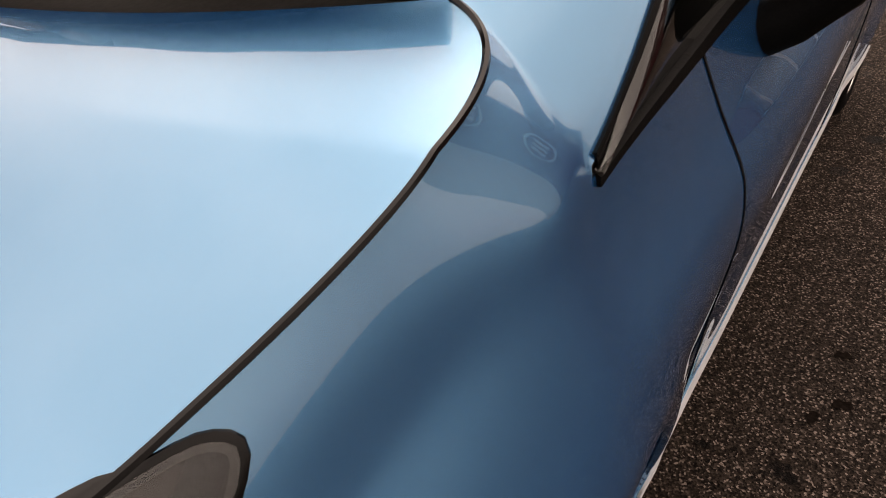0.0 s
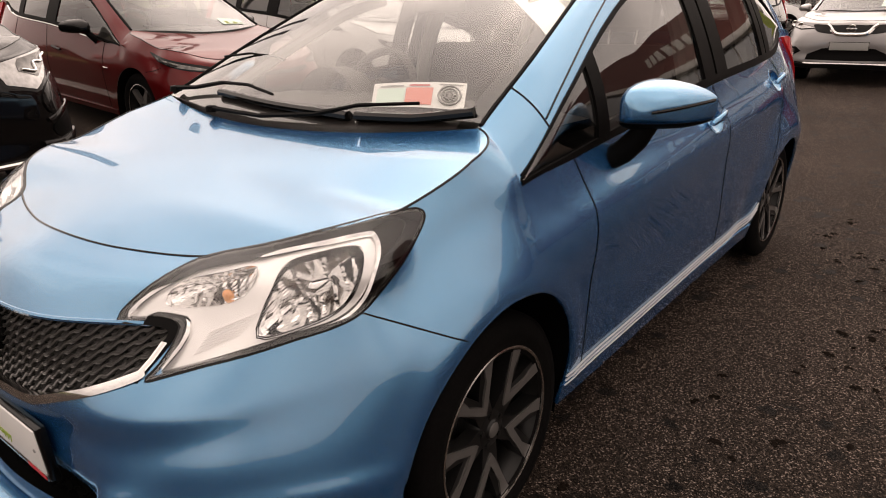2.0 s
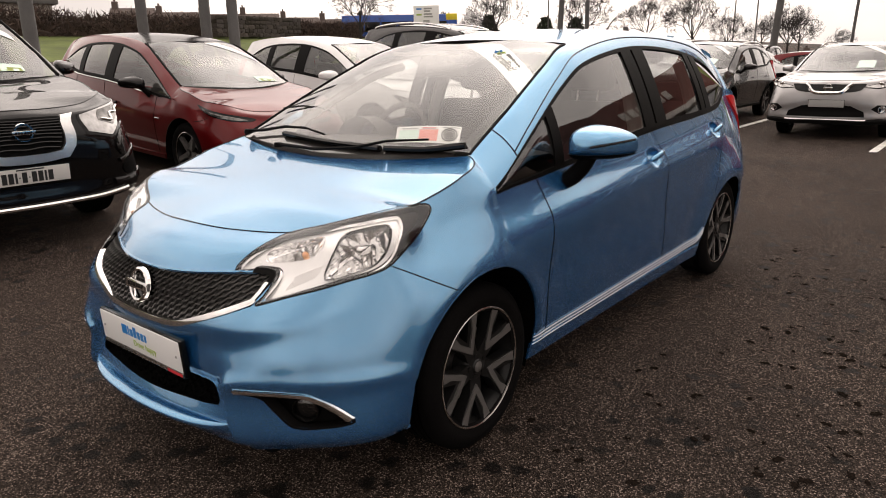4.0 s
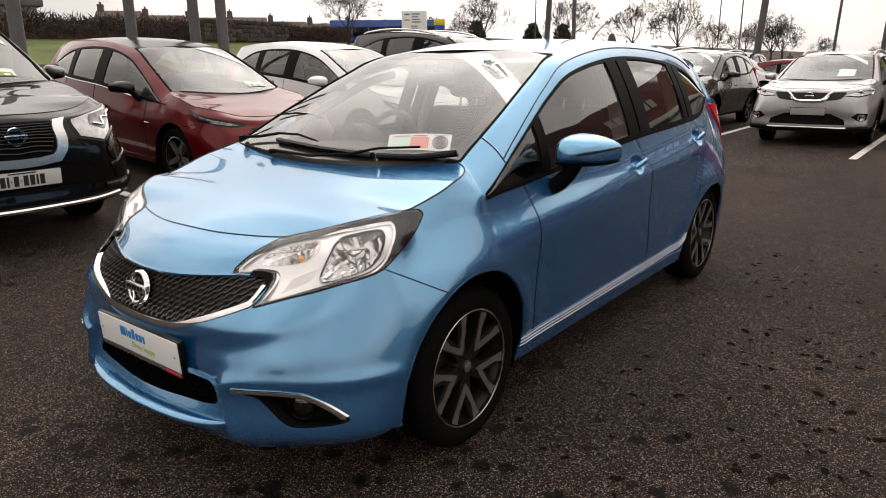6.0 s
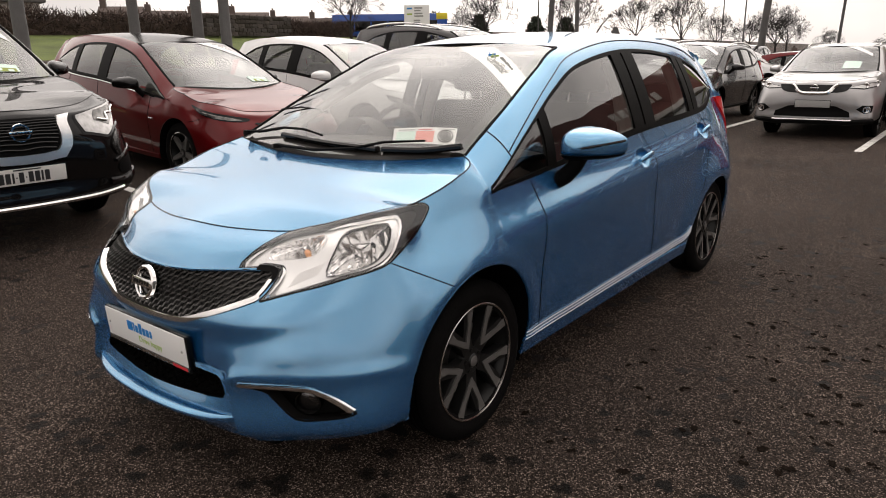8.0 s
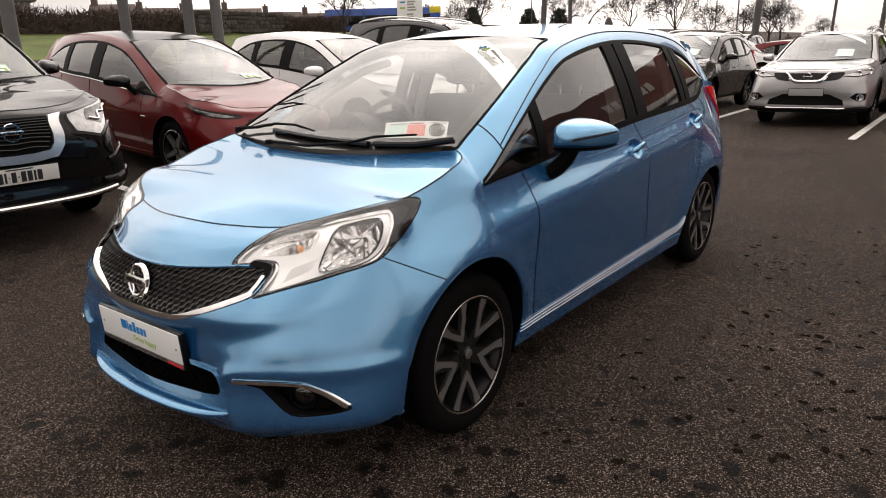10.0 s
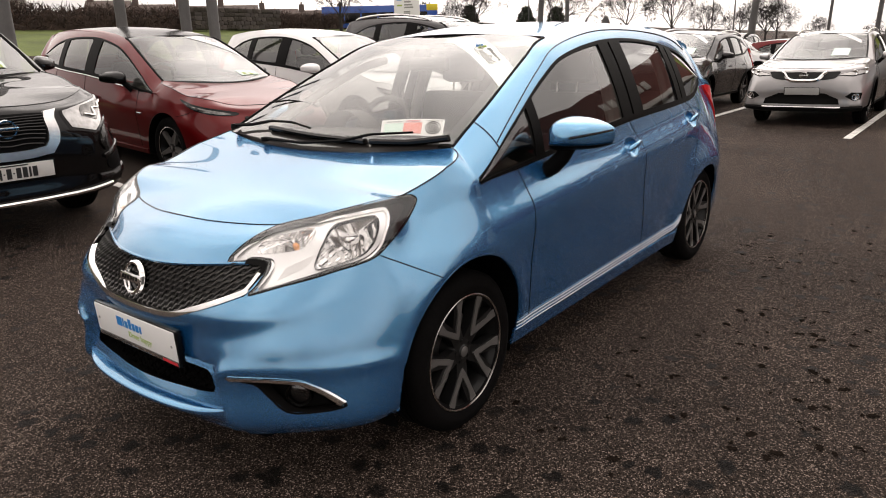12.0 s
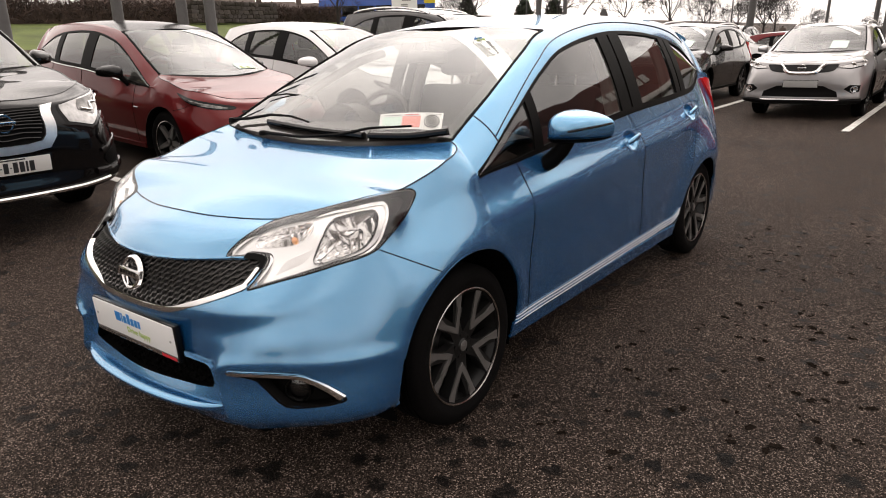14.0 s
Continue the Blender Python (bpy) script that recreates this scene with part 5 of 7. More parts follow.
for b0, b1, arm in (((-0.311, 0.070), (0.305, 0.030), ((-0.60, 0.085, 0.015), (-0.47, 0.085, 0.022), (-0.33, 0.092, 0.030), (-0.18, 0.080, 0.034), (-0.04, 0.060, 0.026))),
                    ((0.330, 0.034), (0.652, 0.112), ((-0.277, 0.004, 0.012), (-0.02, -0.012, 0.018), (0.20, 0.004, 0.024), (0.33, 0.040, 0.036), (0.50, 0.088, 0.034)))):
    wp = new("wiper"); wp.parent = hatch
    blade = [screen_pt(b0[0] + (b1[0] - b0[0]) * t, b0[1] + (b1[1] - b0[1]) * t - 0.012 * math.sin(math.pi * t), 0.012) for t in np.linspace(0, 1, 18)]
    part("wiper_blade", tube_bm(blade, 0.013, 8, flat=1.25), GLOSSBLACK, wp)
    part("blade_rubber", tube_bm([p - Vector((0, -0.012, 0.010)) for p in blade], 0.005, 5), RUBBER, wp)
    a = [screen_pt(*q) for q in arm]
    part("wiper_arm", tube_bm(a, 0.008, 6, 0.0045), BLACKPL, wp)
    part("wiper_pivot", lathe_bm([(0.0, 0.02), (0.016, 0.018), (0.02, 0.0)], 'z', 16, tuple(a[0] - Vector((0, 0, 0.012)))), BLACKPL, wp)
# dark rod added as the thin line on the glass; papers and sticker follow
part("screen_line_rod", tube_bm([(-0.60, 0.30, 1.17), (-0.45, 0.30, 1.185), (-0.30, 0.29, 1.178), (-0.24, 0.28, 1.168)], 0.004, 6), BLACKPL, hatch)

# cabin seen through the glass
part("dashboard", grid_bm([[(x, y, z - 0.02 * (abs(x) / 0.66) ** 4) for y, z in ((0.10, 0.985), (0.25, 1.02), (0.45, 1.035), (0.62, 1.03), (0.70, 0.99), (0.72, 0.80), (0.66, 0.55))] for x in np.linspace(-0.70, 0.70, 30)]), CABIN, hatch)
part("instrument_hood", lathe_bm([(0.17, 0.0), (0.165, 0.10), (0.15, 0.14)], 'y', 32, (-0.36, 0.56, 0.95)), CABIN, hatch)
sw = Matrix.Translation((-0.36, 0.84, 0.985)) @ Matrix.Rotation(radians(-24), 4, 'X')
ring = bmesh.new()
add_tube(ring, [(0.185 * math.cos(a), 0, 0.185 * math.sin(a)) for a in np.linspace(0, 2 * math.pi, 49)], 0.016, 10)
wheel_grp = new("steering_wheel"); wheel_grp.parent = hatch
ring.transform(sw); part("wheel_ring", ring, CABIN, wheel_grp)
hubb = lathe_bm([(0.0, -0.03), (0.06, -0.028), (0.075, 0.0), (0.075, 0.04)], 'y', 24); hubb.transform(sw); part("wheel_hub", hubb, CABIN, wheel_grp)
for a in (0.1, math.pi - 0.1, -math.pi / 2):
    sb_ = tube_bm([(0.06 * math.cos(a), 0, 0.06 * math.sin(a)), (0.18 * math.cos(a), 0, 0.18 * math.sin(a))], 0.018, 8); sb_.transform(sw); part("wheel_spoke", sb_, CABIN, wheel_grp)
part("wheel_emblem", lathe_bm([(0.0, -0.001), (0.022, 0.0), (0.024, 0.006)], 'y', 20, (-0.36, 0.805, 0.998)), SATIN, wheel_grp)


def seat(x, y, w=0.48, h=1.20):
    st = new("front_seat"); st.parent = hatch
    part("seat_cushion", box_bm((x - w / 2, y - 0.42, 0.50), (x + w / 2, y + 0.05, 0.66), 0.06), FABRIC, st)
    bk = box_bm((-w / 2, -0.07, 0.0), (w / 2, 0.07, h - 0.60), 0.06)
    bk.transform(Matrix.Translation((x, y + 0.05, 0.58)) @ Matrix.Rotation(radians(-17), 4, 'X')); part("seat_back", bk, FABRIC, st)
    hr = box_bm((-0.14, -0.05, 0.0), (0.14, 0.05, 0.19), 0.045)
    hr.transform(Matrix.Translation((x, y + 0.26, h + 0.005)) @ Matrix.Rotation(radians(-10), 4, 'X')); part("head_restraint", hr, FABRIC, st)
    for dx in (-0.06, 0.06):
        part("restraint_post", tube_bm([(x + dx, y + 0.24, h - 0.06), (x + dx, y + 0.26, h + 0.04)], 0.007, 8), SATIN, st)


seat(-0.36, 1.33)
seat(0.36, 1.33)
rs = new("rear_seat"); rs.parent = hatch
part("bench", box_bm((-0.66, 1.95, 0.48), (0.66, 2.42, 0.62), 0.05), FABRIC, rs)
bk = box_bm((-0.66, -0.06, 0), (0.66, 0.06, 0.58), 0.05); bk.transform(Matrix.Translation((0, 2.42, 0.55)) @ Matrix.Rotation(radians(-20), 4, 'X')); part("bench_back", bk, FABRIC, rs)
for x in (-0.42, 0.42):
    part("head_restraint", box_bm((x - 0.12, 2.60, 1.09), (x + 0.12, 2.69, 1.22), 0.04), FABRIC, rs)
part("cabin_floor", box_bm((-0.72, 0.3, 0.32), (0.72, 3.0, 0.36), 0.01), CABIN, hatch)
both_sides("door_card", box_bm((0.735, 0.45, 0.36), (0.765, 2.6, 0.93), 0.012), CABIN, hatch)
both_sides("pillar_trim", tube_bm([shell.line(u, 5.98) + Vector((-0.075, 0.02, -0.025)) for u in np.linspace(7.5, 10.2, 20)], 0.022, 8), PALETRIM, hatch)
both_sides("pillar_trim", tube_bm([(0.70, 1.50, 0.93), (0.625, 1.52, 1.20), (0.555, 1.53, 1.37)], 0.04, 8), PALETRIM, hatch)
both_sides("pillar_trim", tube_bm([(0.67, 2.36, 0.98), (0.595, 2.38, 1.20), (0.54, 2.36, 1.34)], 0.035, 8), PALETRIM, hatch)
part("headlining", shell.lid(shell.sr, 10, 15, 0.01, half=False, lift=-0.035), PALETRIM, hatch)
im = new("interior_mirror"); im.parent = hatch
part("mirror_case", box_bm((-0.12, 0.80, 1.300), (0.12, 0.835, 1.365), 0.016), CABIN, im)
part("mirror_stem", tube_bm([(0, 0.825, 1.35), (0, 0.815, 1.405)], 0.010, 8), CABIN, im)
both_sides("sun_visor", box_bm((0.10, 0.93, 1.405), (0.46, 1.08, 1.425), 0.008), PALETRIM, hatch)

# cards behind the windscreen
def on_screen(x, y, lift=-0.004):
    h, n, _, _ = glass_skin.tree.ray_cast(Vector((x, y, 3)), Vector((0, 0, -1)))
    if h is None:
        h, n, _, _ = glass_skin.tree.find_nearest(Vector((x, y, 1.0 + 0.45 * y)))
    if n.z < 0:
        n = -n
    return h + n * lift


def screen_sheet(quad, lift, n=14, mt=WHITECARD, name="card", parent=None, label=""):
    """A card lying against the inside of the glass, by its corners in plan."""
    a, b, c, d = [Vector(q) for q in quad]
    G = [[on_screen(*(a.lerp(b, i / n).lerp(d.lerp(c, i / n), j / n)), lift) for j in range(n + 1)] for i in range(n + 1)]
    bm = grid_bm(G)
    bm.normal_update()
    if sum(f.normal.z for f in bm.faces) < 0:
        bmesh.ops.reverse_faces(bm, faces=bm.faces[:])
    return part(name, bm, mt, parent, label)


sticker = thing("windscreen_sticker", Matrix.Identity(4), "white diagonal sticker with printed words inside the windscreen", "sticker")
SQ = ((0.055, 0.90), (0.262, 0.898), (0.585, 0.665), (0.615, 0.512))
screen_sheet(SQ, -0.003, 16, WHITECARD, "sticker_sheet", sticker)


def sq_at(s, t):
    a, b, c, d = [Vector(q) for q in SQ]
    return a.lerp(d, s).lerp(b.lerp(c, s), t)


def sticker_bar(s0, t0, s1, t1, wd, mt, name="sticker_print"):
    P = [on_screen(*sq_at(s0 + (s1 - s0) * k / 4, t0 + (t1 - t0) * k / 4), 0.0015) for k in range(5)]
    part(name, tube_bm(P, wd, 6, flat=0.35), mt, sticker)


for k, (s0, t0, s1, t1, mt) in enumerate(((0.245, 0.62, 0.335, 0.46, BLUEPRINT), (0.335, 0.46, 0.315, 0.74, BLUEPRINT), (0.315, 0.66, 0.385, 0.48, GREENPRINT), (0.385, 0.48, 0.375, 0.78, GREENPRINT))):
    sticker_bar(s0, t0, s1, t1, 0.0042, mt, "sticker_mark")
for k in range(7):
    s = 0.45 + 0.047 * k
    sticker_bar(s, 0.70, s + 0.012, 0.70 + (0.13 if k in (0, 1, 3) else 0.09), 0.004, GREYPRINT, "name_bar")
a_, b_ = on_screen(*sq_at(0.30, 0.35), 0.001), on_screen(*sq_at(0.9, 0.40), 0.001)
dirx = (b_ - a_).normalized()
_, nn, _, _ = glass_skin.tree.find_nearest((a_ + b_) / 2)
nn = nn if nn.z > 0 else -nn
diry = nn.cross(dirx).normalized()
nn = dirx.cross(diry)
cc = on_screen(*sq_at(0.56, 0.42), 0.002)
tm = Matrix(((dirx.x, diry.x, nn.x, cc.x), (dirx.y, diry.y, nn.y, cc.y), (dirx.z, diry.z, nn.z, cc.z), (0, 0, 0, 1)))
part("sticker_words", text_bm("Certified", 0.060, tm, 0.0004), GREYPRINT, sticker)

disc_card = thing("licence_card", Matrix.Identity(4), "white card with pale green and coral panels behind the windscreen", "card")
PQ = ((0.326, 0.092), (0.262, 0.178), (0.536, 0.243), (0.592, 0.148))


def card_piece(s0, s1, t0, t1, lift, mt, name):
    a, b, c, d = [Vector(q) for q in PQ]
    f = lambda s, t: a.lerp(d, s).lerp(b.lerp(c, s), t)
    screen_sheet((f(s0, t0), f(s0, t1), f(s1, t1), f(s1, t0)), lift, 8, mt, name, disc_card)


card_piece(0, 1, 0, 1, -0.003, WHITECARD, "card_sheet")
card_piece(0.05, 0.36, 0.10, 0.74, -0.0015, PALEGREEN, "green_panel")
card_piece(0.37, 0.66, 0.10, 0.76, -0.0015, CORAL, "coral_panel")
card_piece(0.08, 0.34, 0.80, 0.86, -0.001, GREYPRINT, "print_line")
card_piece(0.40, 0.62, 0.82, 0.88, -0.001, REDPRINT, "print_line")
card_piece(0.72, 0.97, 0.86, 0.91, -0.001, GREYPRINT, "print_line")
a4, b4, c4, d4 = [Vector(q) for q in PQ]
fc = lambda s, t: on_screen(*(a4.lerp(d4, s).lerp(b4.lerp(c4, s), t)), 0.001)
for r_, wd in ((1.0, 0.0025), (0.72, 0.0022), (0.4, 0.0022)):
    part("round_stamp", tube_bm([fc(0.84 + 0.115 * r_ * math.cos(a), 0.46 + 0.34 * r_ * math.sin(a)) for a in np.linspace(0, 2 * math.pi, 25)], wd, 5), GREYPRINT, disc_card)
for k in range(6):
    a = k * math.pi / 6
    part("round_stamp", tube_bm([fc(0.84 + 0.07 * math.cos(a), 0.46 + 0.2 * math.sin(a)), fc(0.84 - 0.07 * math.cos(a), 0.46 - 0.2 * math.sin(a))], 0.0018, 5), GREYPRINT, disc_card)


# ---- the other parked cars: the same kind of shell, stretched to each car's own sizes ----
Y0 = (-0.845, -0.61, -0.2, 0.0, 0.105, 0.99, 1.52, 2.1, 2.6, 3.26)
Z0 = (0.19, 0.43, 0.755, 0.862, 1.05, 1.437, 1.535)
SUV = dict(w=1.075, y=(-0.93, -0.80, -0.25, 0, 0.16, 1.04, 1.62, 2.2, 2.705, 3.71), z=(0.27, 0.52, 0.90, 1.00, 1.15, 1.60, 1.70), R=0.355, hub=0.36, flat=0.0)
SQUARE = dict(SUV, flat=0.13, w=1.10, z=(0.25, 0.50, 0.85, 0.95, 1.09, 1.48, 1.57))
HATCH = dict(w=1.035, y=(-0.90, -0.72, -0.22, 0, 0.24, 1.13, 1.6, 2.15, 2.6, 3.38), z=(0.17, 0.40, 0.68, 0.78, 0.97, 1.36, 1.46), R=0.315, hub=0.315, flat=0.0)


def make_warp(spec):
    def w(p):
        q = np.array(p, float)
        q[..., 0] *= spec["w"]
        flat = spec["flat"] * (np.asarray(p)[..., 0] / 0.8) ** 2 * np.clip((-0.10 - np.asarray(p)[..., 1]) / 0.4, 0, 1)
        q[..., 1] = np.interp(np.asarray(p)[..., 1], Y0, spec["y"])
        q[..., 1] -= flat
        q[..., 2] = np.interp(np.asarray(p)[..., 2], Z0, spec["z"])
        return q
    return w


def on_ground(x, y, yaw):
    """A pose on the sloping ground, nose along the car's -y."""
    e = 0.5
    n = Vector((-(ground_z(x + e, y) - ground_z(x - e, y)) / (2 * e), 0, 1)).normalized()
    f = Vector((-math.sin(radians(yaw)), math.cos(radians(yaw)), 0))
    f = (f - n * f.dot(n)).normalized()
    r = f.cross(n)
    return Matrix(((r.x, f.x, n.x, x), (r.y, f.y, n.y, y), (r.z, f.z, n.z, ground_z(x, y)), (0, 0, 0, 1)))


class Trim:
    """Trims on a shell, drawn in its own along-and-up parameters."""

    def __init__(self, sh, car):
        self.sh, self.car = sh, car

    def p(self, u, v, lift=0.0):
        s = -1 if u < 0 else 1
        P = shell_points(self.sh.net, [abs(u), abs(u) + 0.02], [v, v + 0.02])
        n = np.cross(P[0, 1] - P[0, 0], P[1, 0] - P[0, 0])
        n /= np.linalg.norm(n) + 1e-12
        c = P[0, 0] - np.array([0, 1.2, 0.6])
        if n @ c < 0:
            n = -n
        q = P[0, 0] + n * lift
        return Vector((q[0] * s, q[1], q[2]))

    def bar(self, name, uv, r, mt, lift=0.0, parent=None, both=False, n=8, flat=1.0, label=""):
        bm = tube_bm([self.p(u, v, lift) for u, v in rounded(uv, n, False)], r, 6, flat=flat)
        if both:
            return both_sides(name, bm, mt, parent or self.car, label)
        return part(name, bm, mt, parent or self.car, label)

    def sheet(self, name, uv, lift, mt, parent=None, both=True, step=0.16, label="", sharp=False):
        if sharp:
            uv = [tuple(Vector(a).lerp(Vector(b), k / 4)) for a, b in zip(uv, uv[1:] + uv[:1]) for k in range(4)]
        poly = [tuple(q) for q in (uv if sharp else rounded(uv, 3))]
        pts = [Vector(q) for q in poly]
        us_, vs_ = [q[0] for q in poly], [q[1] for q in poly]
        for u in np.arange(min(us_), max(us_), step):
            for v in np.arange(min(vs_), max(vs_), step):
                if inside((u, v), poly):
                    q = nearest_on((u, v), poly)
                    if (q[0] - u) ** 2 + (q[1] - v) ** 2 > (step * 0.3) ** 2:
                        pts.append(Vector((u, v)))
        V, E, F, *_ = delaunay_2d_cdt(pts, [], [list(range(len(poly)))], 1, 1e-6)
        bm = bmesh.new()
        vs = [bm.verts.new(self.p(q.x, q.y, lift)) for q in V]
        for f in F:
            try:
                bm.faces.new([vs[i] for i in f])
            except ValueError:
                pass
        outward(bm)
        be = [e for e in bm.edges if e.is_boundary]
        r = bmesh.ops.extrude_edge_only(bm, edges=be)
        for v in [g for g in r["geom"] if isinstance(g, bmesh.types.BMVert)]:
            v.co += (Vector((0, 1.2, 0.6)) - v.co).normalized() * (abs(lift) + 0.004)
        if both:
            return both_sides(name, bm, mt, parent or self.car, label)
        return part(name, bm, mt, parent or self.car, label)


def parked_car(name, m, spec, body, label, category, fine=0.8, rails=False, group="parked cars", mirror=None, glass=None, roof=None, wheels="plain"):
    car = thing(name, m, label, category, group)
    sh = Shell(make_warp(spec), fine)
    tr = Trim(sh, car)
    wy = np.interp((0.0, 2.6), Y0, spec["y"])
    R = spec["R"]
    side = Skin([sh.flank(0, 16, 0, 7)], (-1, 0, 0))
    low_f, low_m, low_r = sh.flank(0, 8, 0, 5), sh.flank(8, 12.85, 0, 5), sh.flank(12.85, 16, 0, 5)
    for bm, k in ((low_f, 0), (low_m, 0), (low_m, 1), (low_r, 1)):
        side.cut(bm, circle_poly(wy[k], spec["hub"], R * 1.16, 30, drop=0.05))
    part("front_body", mirror_bm(join_bm(low_f, sh.flank(0, 7, 5, 7))), body, car)
    both_sides("door_panel", low_m, body, car)
    part("rear_body", mirror_bm(join_bm(low_r, sh.flank(14, 16, 5, 6))), body, car)
    both_sides("roof_rail", sh.flank(7, 15, 6, 7), body, car)
    part("bonnet", sh.lid(sh.sb, 0, 7, 0.0, half=False, n=12), body, car)
    part("roof", sh.lid(sh.sr, 10, 16, 0.01, half=False, n=10), roof or body, car)
    part("windscreen", sh.lid(sh.ss, 7, 10, 0.015, half=False, n=10), GLASS, car).visible_shadow = False
    both_sides("screen_seal", tube_bm([sh.line(u, 6.97) + Vector((-0.004, 0, 0.003)) for u in np.linspace(7.05, 10, 14)], 0.012, 6), BLACKPL, car)
    a, c = sh.line(10, 7), Vector(sh.ss[-1])
    part("screen_seal", tube_bm([tuple(p) for p in spline(np.array([a, c + Vector((a.x * 0.5, (a.y - c.y) * 0.3, (a.z - c.z) * 0.3)), c, c + Vector((-a.x * 0.5, (a.y - c.y) * 0.3, (a.z - c.z) * 0.3)), (-a.x, a.y, a.z)]), np.linspace(0, 4, 25))], 0.010, 6), BLACKPL, car)
    part("tailgate_window", mirror_bm(sh.flank(15, 16, 6, 7)), TINT, car).visible_shadow = False
    for u0, u1 in ((7.05, 10.9), (10.9, 12.4), (12.4, 14)):
        for ob in both_sides("side_window", sh.patch(u0, u1, 5, 6, -0.003), glass or SIDEGLASS, car):
            ob.visible_shadow = False
    for u0, u1, v0, v1 in ((7.03, 13.9, 4.94, 5.05), (7.03, 13.9, 5.95, 6.03), (10.72, 11.15, 5, 6), (12.25, 12.55, 5, 6)):
        both_sides("window_seal", sh.patch(u0, u1, v0, v1, 0.004, depth=0.008), BLACKPL, car)
    both_sides("sill", sh.patch(7.6, 12.1, -0.02, 0.75, 0.015, depth=0.02), BLACKPL if R > 0.34 else body, car)
    for u, v0 in ((8.0, 0.9), (11.1, 0.9), (12.6, 2.6)):
        tr.bar("shut_line", [(u, v0), (u, 2.5), (u, 4.9)], 0.003, GLOSSBLACK, 0.0005, both=True)
    tr.bar("bonnet_gap", [(0, 7), (0.5, 7), (1, 7), (1.5, 7), (2.0, 7), (3, 7), (4, 7), (5, 7), (6, 7), (6.5, 7), (6.98, 7)], 0.004, GLOSSBLACK, both=True, n=6)
    for u in (10.4, 12.2):
        tr.bar("door_handle", [(u, 4.25), (u + 0.2, 4.27), (u + 0.4, 4.3)], 0.012, mirror or body, 0.02, both=True)
    part("cabin_block", box_bm((-0.6, 0.45, spec["z"][0] + 0.1), (0.6, wy[1] + 0.4, spec["z"][4] - 0.06), 0.05), CABIN, car)
    for x in (-0.37, 0.37):
        part("seat_back", box_bm((x - 0.23, wy[1] * 0.52, 0.6), (x + 0.23, wy[1] * 0.52 + 0.13, spec["z"][4] + 0.12), 0.05), FABRIC, car)
        part("head_restraint", box_bm((x - 0.13, wy[1] * 0.52 + 0.05, spec["z"][4] + 0.14), (x + 0.13, wy[1] * 0.52 + 0.14, spec["z"][4] + 0.30), 0.04), FABRIC, car)
    ring = bmesh.new()
    add_tube(ring, [(-0.37 + 0.18 * math.cos(a), 0.85 - 0.08 * math.sin(a), spec["z"][4] - 0.02 + 0.16 * math.sin(a)) for a in np.linspace(0, 2 * math.pi, 33)], 0.014, 6)
    part("steering_wheel", ring, CABIN, car)
    part("underbody", box_bm((-0.55, wy[0] - 0.7, spec["z"][0]), (0.55, wy[1] + 0.5, spec["z"][0] + 0.12)), LINER, car)
    for k in (0, 1):
        arc = [(wy[k] + R * 1.16 * math.cos(a), spec["hub"] + R * 1.16 * math.sin(a)) for a in np.linspace(-0.3, math.pi + 0.3, 30)]
        both_sides("arch_liner", grid_bm([[(x, y, z) for x in (0.83 * spec["w"], 0.5)] for y, z in arc]), LINER, car)
        both_sides("arch_back", box_bm((0.48, wy[k] - R * 1.3, spec["z"][0]), (0.5, wy[k] + R * 1.3, spec["hub"] + R * 1.25)), LINER, car)
        if R > 0.34:
            both_sides("arch_trim", tube_bm([side.at(q)[0] for q in arc], 0.022, 8), BLACKPL, car)
    w0 = build_wheel(car, R, R * 0.67, 0.20, 5, wheels, 0.4, CUTALLOY)
    w0.matrix_basis = pose(0.80 * spec["w"], wy[0], R)
    for mm in (pose(0.80 * spec["w"], wy[1], R, 40), pose(-0.80 * spec["w"], wy[0], R, 20, 0, 180), pose(-0.80 * spec["w"], wy[1], R, 70, 0, 180)):
        copy_thing(w0, mm)
    d = sh.line(8.25, 5) - shell.line(8.25, 5)
    for sgn in (1, -1):
        fl = (lambda b: b) if sgn > 0 else flipped
        h = mirror_head(); bmesh.ops.translate(h, verts=h.verts[:], vec=d)
        part("door_mirror", fl(h), mirror or body, car)
        leg = tube_bm([Vector((0.77, 0.55, 0.92)) + d, Vector((0.86, 0.57, 1.02)) + d], 0.03, 8); part("mirror_leg", fl(leg), BLACKPL, car)
        mg = box_bm((0.86, 0.66, 1.01), (0.98, 0.675, 1.09), 0.015); bmesh.ops.translate(mg, verts=mg.verts[:], vec=d); part("mirror_glass", fl(mg), CHROME, car)
    y0 = spec["y"][4]
    for x0, x1 in ((-0.55, 0.05), (0.12, 0.60)):
        part("wiper", tube_bm([(x0 + (x1 - x0) * t, y0 + 0.06 - 0.05 * (t - 0.5) ** 2, spec["z"][4] + 0.03 - 0.02 * t) for t in np.linspace(0, 1, 6)], 0.010, 6), BLACKPL, car)
    part("scuttle", grid_bm([[(x, y0 + dy + 0.10 * (x / 0.66) ** 2 - 0.12, spec["z"][4] + dz - 0.03) for dy, dz in ((-0.03, -0.006), (0.10, 0.03))] for x in np.linspace(-0.64, 0.64, 16)]), BLACKPL, car)
    if rails:
        both_sides("roof_bar", tube_bm([sh.line(u, 7.0) + Vector((0.0, 0, 0.045 * math.sin(math.pi * min(1, max(0, (u - 10.4) / 3.4))) ** 0.4)) for u in np.linspace(10.4, 13.8, 24)], 0.018, 8), SATIN, car)
    both_sides("tail_lamp", sh.patch(14.2, 14.9, 4.0, 5.0, 0.01, depth=0.02), REDLENS, car)
    return car, sh, tr


